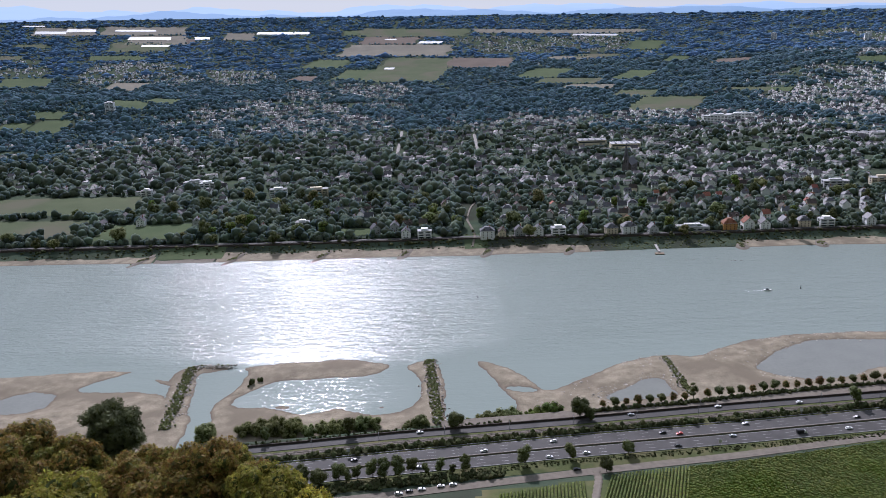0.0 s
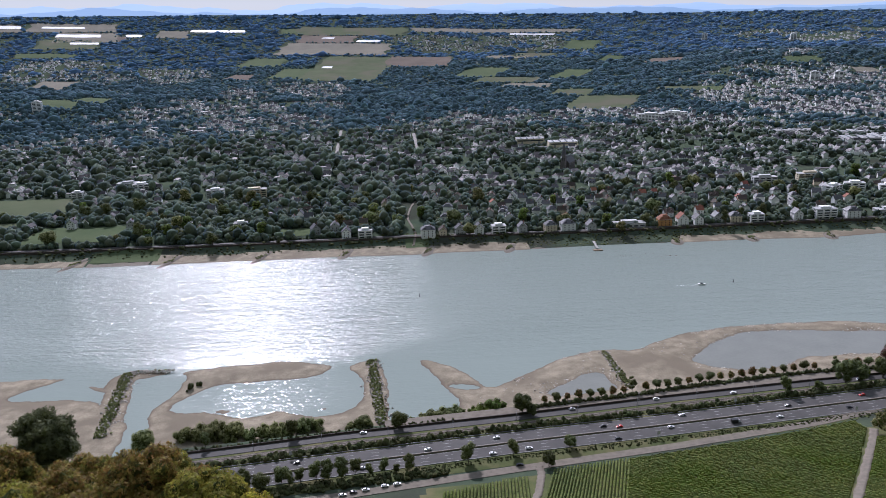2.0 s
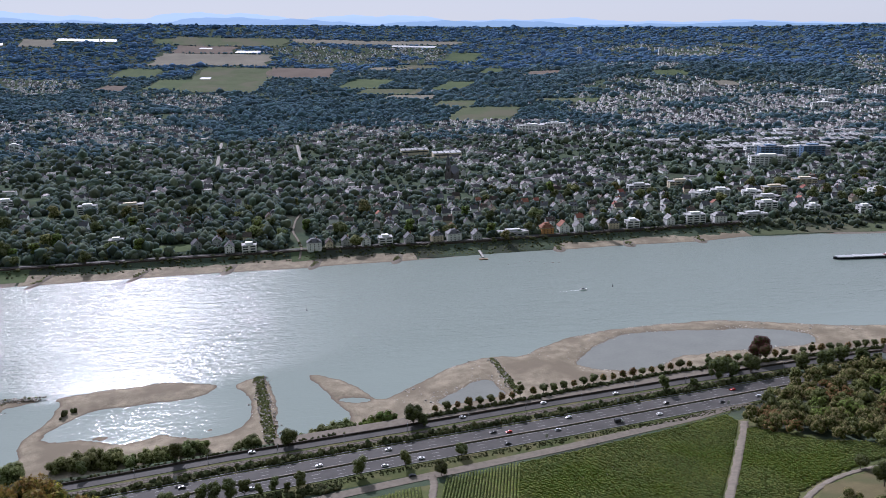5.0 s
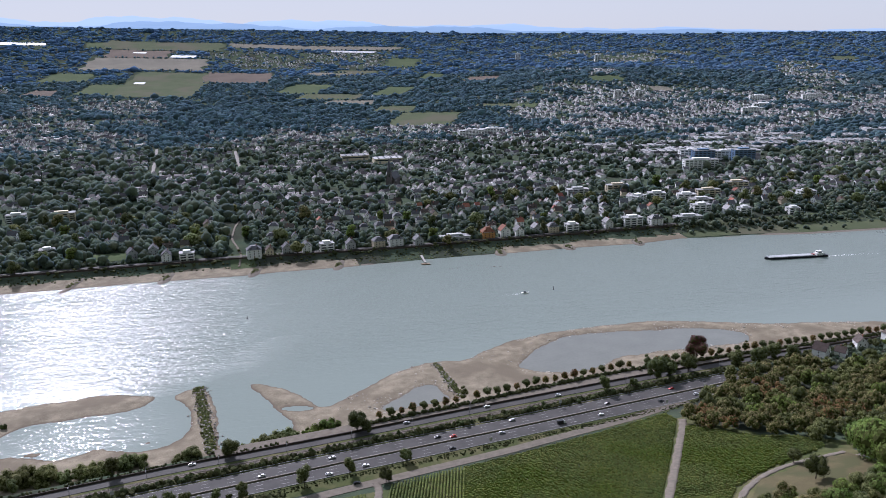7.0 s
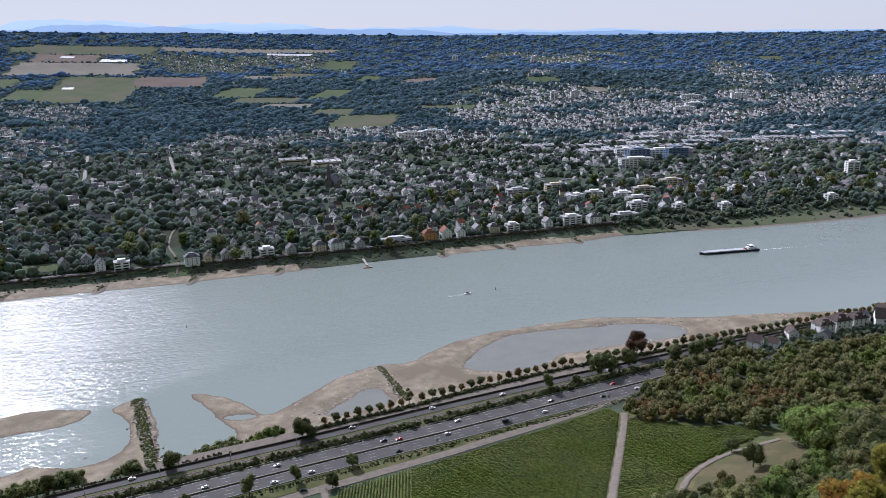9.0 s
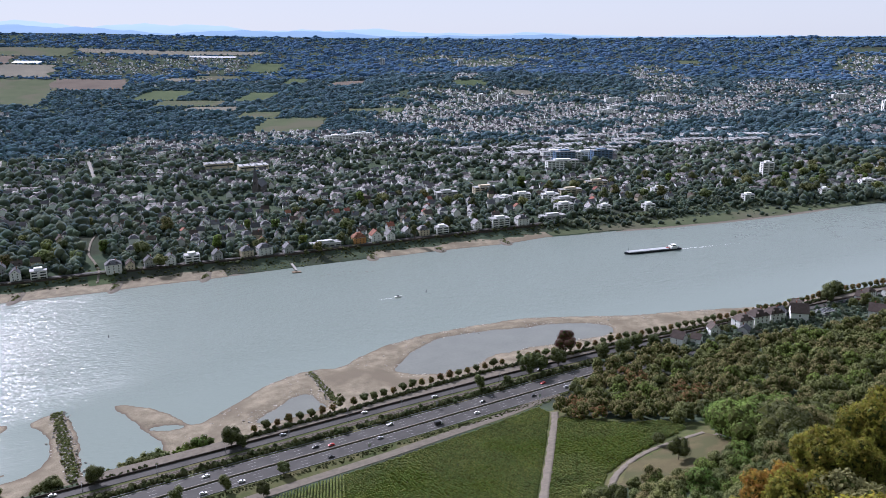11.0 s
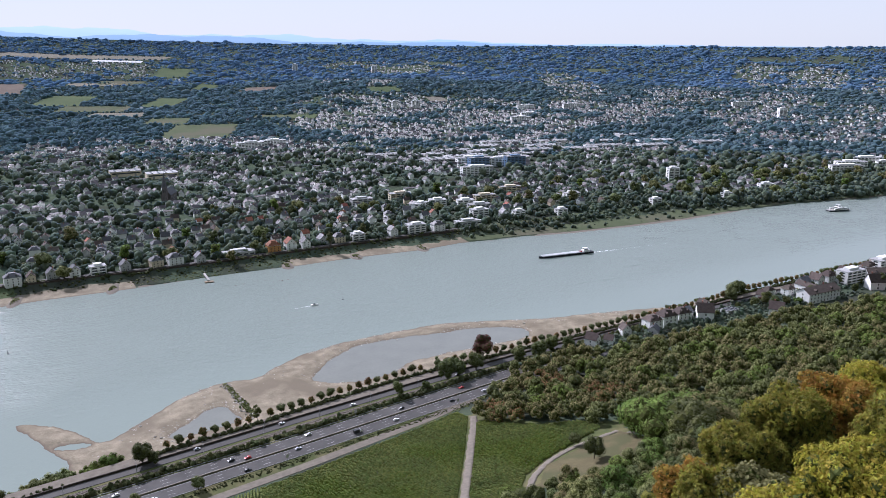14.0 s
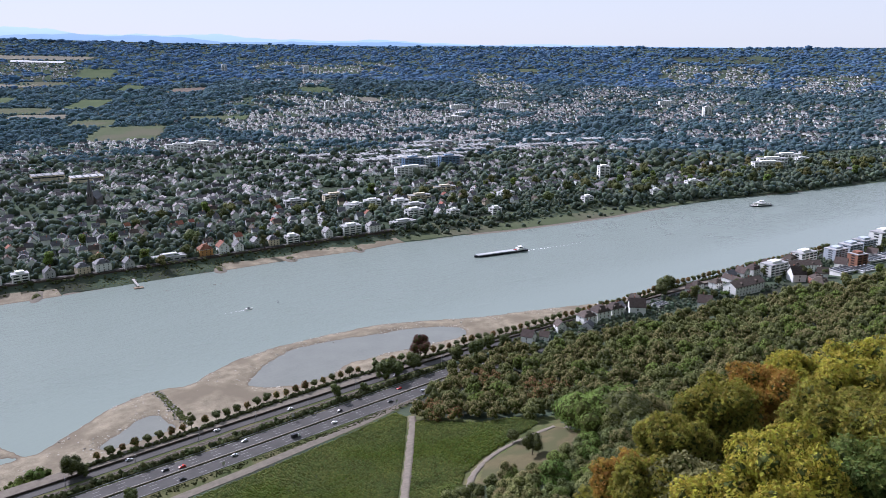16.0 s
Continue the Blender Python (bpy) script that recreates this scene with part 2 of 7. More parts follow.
M = {
    "ground": material("meadow_and_soil", (0.05, 0.07, 0.05), (0.082, 0.1, 0.064), 0.05, 0.95, 0.3, 14, c=(0.05, 0.055, 0.042), cscale=0.012, specular=0.0),
    "sand": material("river_sand", (0.145, 0.122, 0.086), (0.305, 0.263, 0.188), 0.11, 0.9, 0.25, 9, c=(0.16, 0.134, 0.095), cscale=0.025),
    "asphalt": material("asphalt", (0.058, 0.055, 0.053), (0.088, 0.084, 0.079), 0.08, 0.75, 0.02, 30),
    "concrete": material("concrete", (0.3, 0.29, 0.27), (0.42, 0.4, 0.37), 0.2, 0.85, 0.02, 12),
    "gravel": material("gravel_track", (0.135, 0.118, 0.095), (0.2, 0.175, 0.142), 0.3, 0.95, 0.05, 10),
    "pale_paving": material("pale_street_paving", (0.2, 0.19, 0.175), (0.28, 0.265, 0.245), 0.15, 0.9, 0.03, 12),
    "paint": material("road_paint", (0.38, 0.38, 0.37), (0.5, 0.5, 0.48), 0.5, 0.7),
    "stone": material("groyne_stone", (0.25, 0.232, 0.2), (0.48, 0.445, 0.385), 0.4, 0.9, 0.2, 5, per="island", spread=0.3),
    "leaf": material("green_leaves", (0.148, 0.172, 0.07), (0.225, 0.248, 0.1), 0.12, 0.75, 0, 10, per="object", spread=0.32, translucent=0.3, leafy=4.5),
    "leaf_light": material("light_green_leaves", (0.112, 0.175, 0.036), (0.172, 0.245, 0.052), 0.12, 0.7, 0, 10, per="object", spread=0.3, translucent=0.3, leafy=4.5),
    "leaf_dark": material("dark_green_leaves", (0.088, 0.106, 0.048), (0.14, 0.156, 0.07), 0.12, 0.75, 0, 10, per="object", spread=0.3, translucent=0.25, leafy=4.5),
    "leaf_yellow": material("autumn_yellow_leaves", (0.26, 0.255, 0.03), (0.42, 0.39, 0.045), 0.3, 0.65, 0, 10, per="island", spread=0.42, translucent=0.45, leafy=9.0),
    "leaf_olive": material("olive_autumn_leaves", (0.17, 0.172, 0.027), (0.28, 0.268, 0.04), 0.3, 0.65, 0, 10, per="island", spread=0.42, translucent=0.5, leafy=9.0),
    "leaf_orange": material("orange_autumn_leaves", (0.25, 0.155, 0.028), (0.38, 0.25, 0.042), 0.3, 0.65, 0, 10, per="island", spread=0.35, translucent=0.45, leafy=9.0),
    "leaf_bronze": material("bronze_autumn_leaves", (0.15, 0.118, 0.026), (0.26, 0.19, 0.04), 0.3, 0.65, 0, 10, per="island", spread=0.5, translucent=0.4, leafy=9.0, c=(0.15, 0.16, 0.03), cscale=0.3),
    "leaf_fresh": material("fresh_green_leaves", (0.1, 0.145, 0.035), (0.175, 0.22, 0.05), 0.3, 0.65, 0, 10, per="island", spread=0.4, translucent=0.4, leafy=9.0),
    "leaf_copper": material("copper_beech_leaves", (0.075, 0.03, 0.026), (0.115, 0.046, 0.036), 0.3, 0.6, 0, 10, per="object", spread=0.15, translucent=0.3, leafy=4.5),
    "leaf_rust": material("rusty_autumn_leaves", (0.18, 0.11, 0.045), (0.26, 0.165, 0.07), 0.3, 0.7, 0, 10, per="object", spread=0.25, translucent=0.3, leafy=5.0),
    "leaf_brown": material("dull_brown_leaves", (0.172, 0.162, 0.068), (0.25, 0.23, 0.098), 0.3, 0.75, 0, 10, per="object", spread=0.3, translucent=0.3, leafy=5.0),
    # distant leaves: haze is put into the colour as blue, stronger further off
    "leaf_far": material("hazed_woodland_leaves", (0.1, 0.16, 0.182), (0.21, 0.28, 0.282), 0.03, 0.8, 2.2, 9, per="island", spread=0.3, translucent=0.55, sheen=0.4, specular=0.0),
    "canopy": material("hazed_woodland_canopy", (0.145, 0.235, 0.37), (0.22, 0.32, 0.46), 0.02, 0.85, 3.0, 7, per="island", spread=0.16, translucent=0.55, c=(0.13, 0.21, 0.3), cscale=0.006, sheen=0.6, specular=0.0),
    # garden leaves get a faint haze blue as well, mostly by their sheen
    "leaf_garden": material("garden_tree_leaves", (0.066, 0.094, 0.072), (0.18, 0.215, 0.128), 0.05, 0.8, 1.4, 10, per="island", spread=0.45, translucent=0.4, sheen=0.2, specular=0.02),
    # plateau trees of no set species; their blue is painted-in haze
    "leaf_haze": material("far_haze_leaves", (0.12, 0.19, 0.27), (0.17, 0.24, 0.3), 0.01, 0.8, 0, 12, per="island", spread=0.3, translucent=0.3, sheen=0.45, specular=0.0),
    "leaf_shrub": material("shrub_leaves", (0.06, 0.073, 0.03), (0.105, 0.116, 0.046), 0.15, 0.8, 0, 8, per="island", spread=0.4, translucent=0.4),
    "leaf_reed": material("reed_and_scrub_leaves", (0.12, 0.142, 0.05), (0.2, 0.22, 0.085), 0.15, 0.8, 0.3, 8, per="island", spread=0.35, translucent=0.45),
    "vine": material("vine_leaves", (0.09, 0.122, 0.032), (0.178, 0.206, 0.056), 0.04, 0.75, 0, 16, per="island", spread=0.25, translucent=0.25, c=(0.11, 0.15, 0.025), cscale=0.02),
    # core of the crowns, coloured dark for the shade behind the outer leaves
    "shade_leaf": material("inner_leaf_shade", (0.045, 0.056, 0.014), (0.075, 0.086, 0.022), 0.3, 0.95, 0, 8, per="object", spread=0.2),
    "bark": material("bark", (0.06, 0.045, 0.032), (0.12, 0.1, 0.08), 0.8, 0.9, 0.03, 8),
    "wall_white": material("white_render", (0.78, 0.78, 0.76), (0.85, 0.845, 0.82), 0.4, 0.85, 0, 6, per="object", spread=0.1),
    "wall_cream": material("cream_render", (0.58, 0.5, 0.36), (0.68, 0.6, 0.46), 0.4, 0.85, 0, 6, per="object", spread=0.12),
    "wall_orange": material("orange_render", (0.5, 0.25, 0.09), (0.6, 0.32, 0.13), 0.4, 0.85, 0, 6),
    "wall_grey": material("grey_render", (0.42, 0.42, 0.42), (0.54, 0.54, 0.54), 0.4, 0.85, 0, 6, per="object", spread=0.2),
    "wall_brick": material("brick_red_wall", (0.22, 0.1, 0.07), (0.32, 0.16, 0.11), 0.6, 0.85, 0, 8, per="object", spread=0.2),
    "slate": material("slate_roof", (0.08, 0.08, 0.088), (0.14, 0.138, 0.145), 0.5, 0.5, 0.03, 10, per="object", spread=0.3),
    "tile_red": material("red_clay_roof_tiles", (0.21, 0.085, 0.055), (0.3, 0.135, 0.085), 0.5, 0.75, 0.03, 10, per="object", spread=0.2),
    "tile_brown": material("brown_roof_tiles", (0.062, 0.05, 0.042), (0.11, 0.09, 0.076), 0.5, 0.75, 0.03, 10, per="object", spread=0.3),
    "roof_flat": material("flat_gravel_roof", (0.24, 0.24, 0.245), (0.4, 0.4, 0.4), 0.2, 0.85, 0, 8, per="object", spread=0.25),
    "glass": material("window_glass", (0.02, 0.025, 0.03), (0.05, 0.055, 0.06), 0.5, 0.12, specular=0.6),
    "metal": material("galvanised_steel", (0.2, 0.2, 0.205), (0.3, 0.3, 0.3), 1.0, 0.6, metal=0.2),
    "wood": material("weathered_wood", (0.16, 0.12, 0.08), (0.28, 0.22, 0.16), 1.0, 0.85),
    "town_wall": material("town_render", (0.82, 0.82, 0.81), (0.9, 0.89, 0.87), 0.02, 0.85, 0, 20, per="island", spread=0.18),
    "town_roof": material("town_roofs", (0.07, 0.07, 0.08), (0.16, 0.14, 0.14), 0.02, 0.6, 0, 20, per="island", spread=0.45),
    "meadow": material("mown_meadow", (0.075, 0.092, 0.05), (0.1, 0.115, 0.066), 0.02, 0.95, 0, 20, c=(0.11, 0.108, 0.074), cscale=0.008, specular=0.02),
    "field_green": material("green_field", (0.066, 0.09, 0.046), (0.095, 0.118, 0.06), 0.012, 0.95, 0, 20, specular=0.02),
    "field_straw": material("stubble_field", (0.15, 0.142, 0.115), (0.215, 0.198, 0.158), 0.012, 0.95, 0, 20, specular=0.02),
    "field_brown": material("ploughed_field", (0.115, 0.095, 0.08), (0.165, 0.135, 0.11), 0.012, 0.95, 0, 20, specular=0.02),
    "foil": material("white_field_covers", (0.36, 0.375, 0.39), (0.5, 0.51, 0.52), 0.02, 0.6),
    "dry_grass": material("dry_grass", (0.088, 0.076, 0.04), (0.125, 0.107, 0.056), 0.1, 0.95, 0.1, 10, c=(0.08, 0.08, 0.038), cscale=0.06),
    "verge": material("roadside_grass", (0.052, 0.067, 0.024), (0.09, 0.1, 0.036), 0.1, 0.95, 0.1, 12, c=(0.125, 0.115, 0.055), cscale=0.04),
}
M["water"] = water_material()


def wet_margin(m, z0, z1, dark):
    """Darkens sand that lies just above the water, where it is wet."""
    n, l = m.node_tree.nodes, m.node_tree.links
    p = n["Principled BSDF"]
    src = p.inputs["Base Color"].links[0].from_socket
    geo = n.new("ShaderNodeNewGeometry")
    sep = n.new("ShaderNodeSeparateXYZ")
    l.new(geo.outputs["Position"], sep.inputs[0])
    r = n.new("ShaderNodeMapRange")
    r.inputs["From Min"].default_value, r.inputs["From Max"].default_value = z0, z1
    l.new(sep.outputs["Z"], r.inputs["Value"])
    mix = n.new("ShaderNodeMix")
    mix.data_type = "RGBA"
    l.new(r.outputs["Result"], mix.inputs[0])
    mix.inputs[6].default_value = (*dark, 1)
    l.new(src, mix.inputs[7])
    l.new(mix.outputs[2], p.inputs["Base Color"])


wet_margin(M["sand"], 0.02, 0.35, (0.125, 0.097, 0.07))


# ---------------------------------------------------------------- lie of the land
def near_bank(x):
    """y of the top edge of the near embankment."""
    return np.interp(x, [-900, -400, -100, 0, 100, 157, 232, 303, 630, 700, 850, 1160, 1700, 2600], [430, 462, 490, 500, 514, 520, 531, 538, 538, 545, 540, 530, 450, 330])


def far_bank(x):
    """y of the foot of the far bank."""
    return np.interp(x, [-1500, -535, -231, 37, 244, 425, 600, 777, 1007, 1345, 1621, 2400], [1010, 965, 944, 933, 914, 910, 904, 894, 880, 792, 761, 640])


def shore(x):
    """y of the far water line at low water, in front of the bank."""
    return np.interp(x, [-1500, -535, -450, -325, -203, -56, 37, 76, 166, 250, 311, 354, 431, 523, 587, 619, 677, 757, 856, 960, 1090, 1210, 1371, 1512, 1621, 2400], [1005, 960, 955, 941, 936, 929, 921, 922, 916, 917, 914, 909, 907, 897, 902, 892, 886, 868, 855, 846, 846, 834, 806, 778, 761, 640])


def motorway(x):
    """y of the motorway's median."""
    return np.interp(x, [-500, -97, -34, 70, 178, 278, 371, 500, 900], [395, 440, 447, 458, 467, 477, 486, 496, 500])


def street(x):
    return np.interp(x, [-500, -100, -36, 75, 190, 297, 400, 600, 1300], [430, 473, 481, 490, 502, 511, 517, 520, 516])


def farm_path(x):
    return np.interp(x, [-300, -33, 66, 170, 268, 330], [384, 413, 427, 440, 456, 471])


WAVES = [(0.0021, 0.0013, 0.4), (-0.0012, 0.0027, 1.9), (0.0037, -0.0021, 3.1), (0.0049, 0.0041, 5.2), (-0.0061, 0.0032, 0.7)]


def rolling(x, y):
    """Gentle uneven ground, about -1 to 1."""
    return sum(np.sin(x * a + y * b + c) / (1 + 0.35 * i) for i, (a, b, c) in enumerate(WAVES)) / 2.6


def height(x, y):
    x, y = np.asarray(x, float), np.asarray(y, float)
    r = np.hypot(x, y)
    az = np.degrees(np.arctan2(x, np.maximum(y, 1e-6)))
    az = np.where(y <= 0, np.sign(x) * 90, az)
    # near side: embankment, flood plain, vineyard slope, steep castle rock
    d = near_bank(x) - y
    plain = np.interp(d, [-9, 5], [-3, 7])
    f = np.maximum(farm_path(x) - 6 - y, 0)
    f = np.where(x > 330, np.maximum(465 - y, 0) * 0.9, f)
    slope = 7 + 0.16 * f + 0.0004 * f ** 2
    rr = np.hypot(np.where(x > 0, x * 0.62, x * 0.8), y)
    rock = np.interp(rr, [0, 3, 9, 40, 120, 260, 330, 400], [262.5, 262.5, 255, 214, 145, 38, 12, 0])
    spur = np.interp(r, [18, 60, 115, 165, 230], [0, 16, 46, 30, 0])
    ledge = np.interp(r, [18, 50, 85, 125, 190], [0, 14, 26, 12, 0])
    rock = rock + spur * np.exp(-((az + 27) / 11) ** 2) + ledge * np.exp(-((az - 62) / 15) ** 2)
    near = np.where(d > 5, np.maximum(slope, rock), plain)
    # far side: beach, quay, town, hills
    e = y - far_bank(x)
    brow = far_bank(x) + 12
    e = np.where(e < 12, 12 * (y - shore(x)) / np.maximum(brow - shore(x), 4), e)
    town = np.interp(e, [-14, 0, 12, 22, 32, 48, 75], [-3, 0.0, 1.6, 3.4, 8.5, 9, 12])
    rise = np.interp(r, [0, 2300, 3000, 3500, 3950, 4300, 4600, 4850], [0, 0, 22, 52, 90, 128, 166, 200])
    foot = np.interp(az, [-60, -8, 10, 35, 80], [1.28, 1.28, 1.2, 1.0, 0.95])
    brim = np.interp(az, [-60, -27, -17, -12.5, -6, -1, 7, 20, 30, 45, 64, 80], [1.66, 1.64, 1.58, 1.53, 1.46, 1.39, 1.28, 1.15, 1.09, 1.06, 1.07, 1.07])
    rise = rise * (foot + (brim - foot) * np.clip((r - 3400) / 1400, 0, 1))
    hill = 55 * np.exp(-((x + 1150) / 420) ** 2 - ((y - 2480) / 330) ** 2) + 30 * np.exp(-((x - 1500) / 500) ** 2 - ((y - 2900) / 300) ** 2)
    town = town + rise + hill + 14 * rolling(x, y) * np.clip((r - 1900) / 900, 0, 1) * np.clip((5200 - r) / 1200, 0, 1)
    return np.where(e > -14, town, np.where(d > -9, near, -3.0))


# ---------------------------------------------------------------- mesh helpers
def mesh_object(name, verts, faces, mats, parent=None, label="", category="", group="", kind="", smooth=False, index=None):
    """A mesh from arrays: verts (n, 3), faces (m, 3 or 4)."""
    verts, faces = np.asarray(verts, np.float32), np.asarray(faces, np.int32)
    me = bpy.data.meshes.new(name)
    k = faces.shape[1]
    me.vertices.add(len(verts))
    me.vertices.foreach_set("co", verts.ravel())
    me.loops.add(faces.size)
    me.loops.foreach_set("vertex_index", faces.ravel())
    me.polygons.add(len(faces))
    me.polygons.foreach_set("loop_start", np.arange(len(faces), dtype=np.int32) * k)
    for m in mats if isinstance(mats, (list, tuple)) else [mats]:
        me.materials.append(m)
    if index is not None:
        me.polygons.foreach_set("material_index", np.asarray(index, np.int32))
    me.polygons.foreach_set("use_smooth", np.full(len(faces), smooth))
    me.update(calc_edges=True)
    ob = new(name, me)
    ob.parent = parent
    return tagged(ob, label, category, group, kind)


def part(name, bm, mat, parent=None, label=""):
    """One bmesh as one mesh object under a thing or a part."""
    me = bpy.data.meshes.new(name)
    bm.to_mesh(me)
    bm.free()
    me.materials.append(mat)
    ob = new(name, me)
    ob.parent = parent
    return tagged(ob, label)


def thing(name, label, category, group=""):
    return tagged(new(name), label, category, group)


def box(bm, x0, y0, z0, x1, y1, z1):
    v = [bm.verts.new(p) for p in ((x0, y0, z0), (x1, y0, z0), (x1, y1, z0), (x0, y1, z0), (x0, y0, z1), (x1, y0, z1), (x1, y1, z1), (x0, y1, z1))]
    for f in ((3, 2, 1, 0), (4, 5, 6, 7), (0, 1, 5, 4), (1, 2, 6, 5), (2, 3, 7, 6), (3, 0, 4, 7)):
        bm.faces.new([v[i] for i in f])
    return bm


def boxes(*dims):
    bm = bmesh.new()
    for d in dims:
        box(bm, *d)
    return bm


def prism(outline, y0, y1, axis="y"):
    """An outline of (a, z) swept along y (or x)."""
    bm = bmesh.new()
    put = (lambda a, z, b: (a, b, z)) if axis == "y" else (lambda a, z, b: (b, a, z))
    f0 = [bm.verts.new(put(a, z, y0)) for a, z in outline]
    f1 = [bm.verts.new(put(a, z, y1)) for a, z in outline]
    bm.faces.new(f0)
    bm.faces.new(f1[::-1])
    for i in range(len(outline)):
        j = (i + 1) % len(outline)
        bm.faces.new((f0[j], f0[i], f1[i], f1[j]))
    bmesh.ops.recalc_face_normals(bm, faces=bm.faces)
    return bm


def cone(bm, p, q, r0, r1, n=7):
    p, q = Vector(p), Vector(q)
    m = (q - p).to_track_quat("Z", "Y").to_matrix()
    a = [bm.verts.new(p + m @ Vector((r0 * math.cos(t), r0 * math.sin(t), 0))) for t in np.linspace(0, 2 * math.pi, n, endpoint=False)]
    b = [bm.verts.new(q + m @ Vector((r1 * math.cos(t), r1 * math.sin(t), 0))) for t in np.linspace(0, 2 * math.pi, n, endpoint=False)]
    for i in range(n):
        bm.faces.new((a[i], a[(i + 1) % n], b[(i + 1) % n], b[i]))
    bm.faces.new(b)
    bm.faces.new(a[::-1])
    return bm


def ribbon(name, xs, line, off0, off1, lift, mat, label, thick=0.3, kind="structure", category="road", step=6.0, parent=None, level=None):
    """A slab that follows a line y = line(x) between two sideways offsets, lying on the land."""
    x = np.arange(xs[0], xs[1] + step, step)
    y = line(x)
    tx, ty = np.gradient(x), np.gradient(y)
    ln = np.hypot(tx, ty)
    nx, ny = -ty / ln, tx / ln
    ax, ay, bx, by = x + nx * off0, y + ny * off0, x + nx * off1, y + ny * off1
    z = (height(x, y) if level is None else np.full(len(x), level)) + lift
    top = [np.stack([ax, ay, z], 1), np.stack([bx, by, z], 1), np.stack([bx, by, z - thick], 1), np.stack([ax, ay, z - thick], 1)]
    n = len(x)
    v = np.concatenate(top)
    i = np.arange(n - 1)
    f = np.concatenate([np.stack([a * n + i, a * n + i + 1, b * n + i + 1, b * n + i], 1) for a, b in ((1, 0), (2, 1), (0, 3))])
    return mesh_object(name, v, f[:, ::-1], mat, parent, label, category if not parent else "", kind=kind if not parent else "")


# ---------------------------------------------------------------- ground, water, distance
def ground():
    rs = np.concatenate([np.linspace(0.0, 60, 18), np.linspace(64, 380, 64), np.linspace(383, 560, 60), np.linspace(566, 840, 30), np.linspace(845, 1040, 66), np.geomspace(1050, 4850, 110)])
    az = np.radians(np.concatenate([np.arange(-60, 95, 0.65), np.arange(95, 300, 5)]))
    R, A = np.meshgrid(rs, az, indexing="ij")
    x, y = R * np.sin(A), R * np.cos(A)
    v = np.stack([x, y, height(x, y)], -1).reshape(-1, 3)
    m, n = len(rs), len(az)
    i, j = np.meshgrid(np.arange(m - 1), np.arange(n), indexing="ij")
    k = (j + 1) % n
    f = np.stack([i * n + j, i * n + k, (i + 1) * n + k, (i + 1) * n + j], -1).reshape(-1, 4)
    mesh_object("ground", v, f[:, ::-1], M["ground"], label="green and brown river valley floor rising to far hills", category="ground", kind="structure", smooth=True)


def water():
    x = np.linspace(-2600, 3000, 281)
    a, b = near_bank(x) - 12, far_bank(x) + 12
    v = np.concatenate([np.stack([x, a, 0 * x], 1), np.stack([x, b, 0 * x], 1)])
    n = len(x)
    i = np.arange(n - 1)
    mesh_object("water", v, np.stack([i, i + 1, n + i + 1, n + i], 1), M["water"], label="grey-green rippled river water glittering under the sun", category="water", kind="structure")


def distance():
    """Rows of far hills at the rim, paler with each row: haze put into their glow colours."""
    for k, (r, base, lo, hi, low, high, seed, label) in enumerate((
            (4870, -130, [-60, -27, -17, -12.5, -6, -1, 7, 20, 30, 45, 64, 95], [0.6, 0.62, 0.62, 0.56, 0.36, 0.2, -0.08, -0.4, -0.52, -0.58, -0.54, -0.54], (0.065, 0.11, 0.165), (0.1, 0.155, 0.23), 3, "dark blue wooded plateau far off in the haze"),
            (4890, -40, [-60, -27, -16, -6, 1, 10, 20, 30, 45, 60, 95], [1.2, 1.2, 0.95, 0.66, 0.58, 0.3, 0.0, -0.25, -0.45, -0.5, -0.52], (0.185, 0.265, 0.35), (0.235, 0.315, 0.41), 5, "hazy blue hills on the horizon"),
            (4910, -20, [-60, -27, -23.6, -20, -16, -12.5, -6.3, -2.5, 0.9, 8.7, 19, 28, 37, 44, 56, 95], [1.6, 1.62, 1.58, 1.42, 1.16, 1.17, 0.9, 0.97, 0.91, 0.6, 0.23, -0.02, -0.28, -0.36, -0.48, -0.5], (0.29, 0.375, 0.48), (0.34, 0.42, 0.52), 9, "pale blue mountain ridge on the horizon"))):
        az = np.linspace(-60, 95, 900)
        el = np.interp(az, lo, hi)
        rough = sum(np.sin(az * w * (0.6 + 0.1 * seed) + seed * w) / w ** 0.9 for w in (0.35, 0.8, 1.7, 3.4, 7.3)) * (0.06 if k else 0.03)
        top = EYE + r * np.tan(np.radians(el + rough * np.clip((60 - az) / 60, 0.15, 1)))
        rad = r
        top = EYE + rad * (top - EYE) / r
        x, y = rad * np.sin(np.radians(az)), rad * np.cos(np.radians(az))
        back = 1.012
        v = np.concatenate([np.stack([x, y, 0 * x + base], 1), np.stack([x, y, top], 1), np.stack([x * back, y * back, top - 20], 1)])
        n = len(az)
        i = np.arange(n - 1)
        f = np.concatenate([np.stack([i, i + 1, n + i + 1, n + i], 1), np.stack([n + i, n + i + 1, 2 * n + i + 1, 2 * n + i], 1)])
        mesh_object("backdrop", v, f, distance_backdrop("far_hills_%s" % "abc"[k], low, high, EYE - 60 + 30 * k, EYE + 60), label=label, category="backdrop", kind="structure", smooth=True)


ground()
water()
distance()

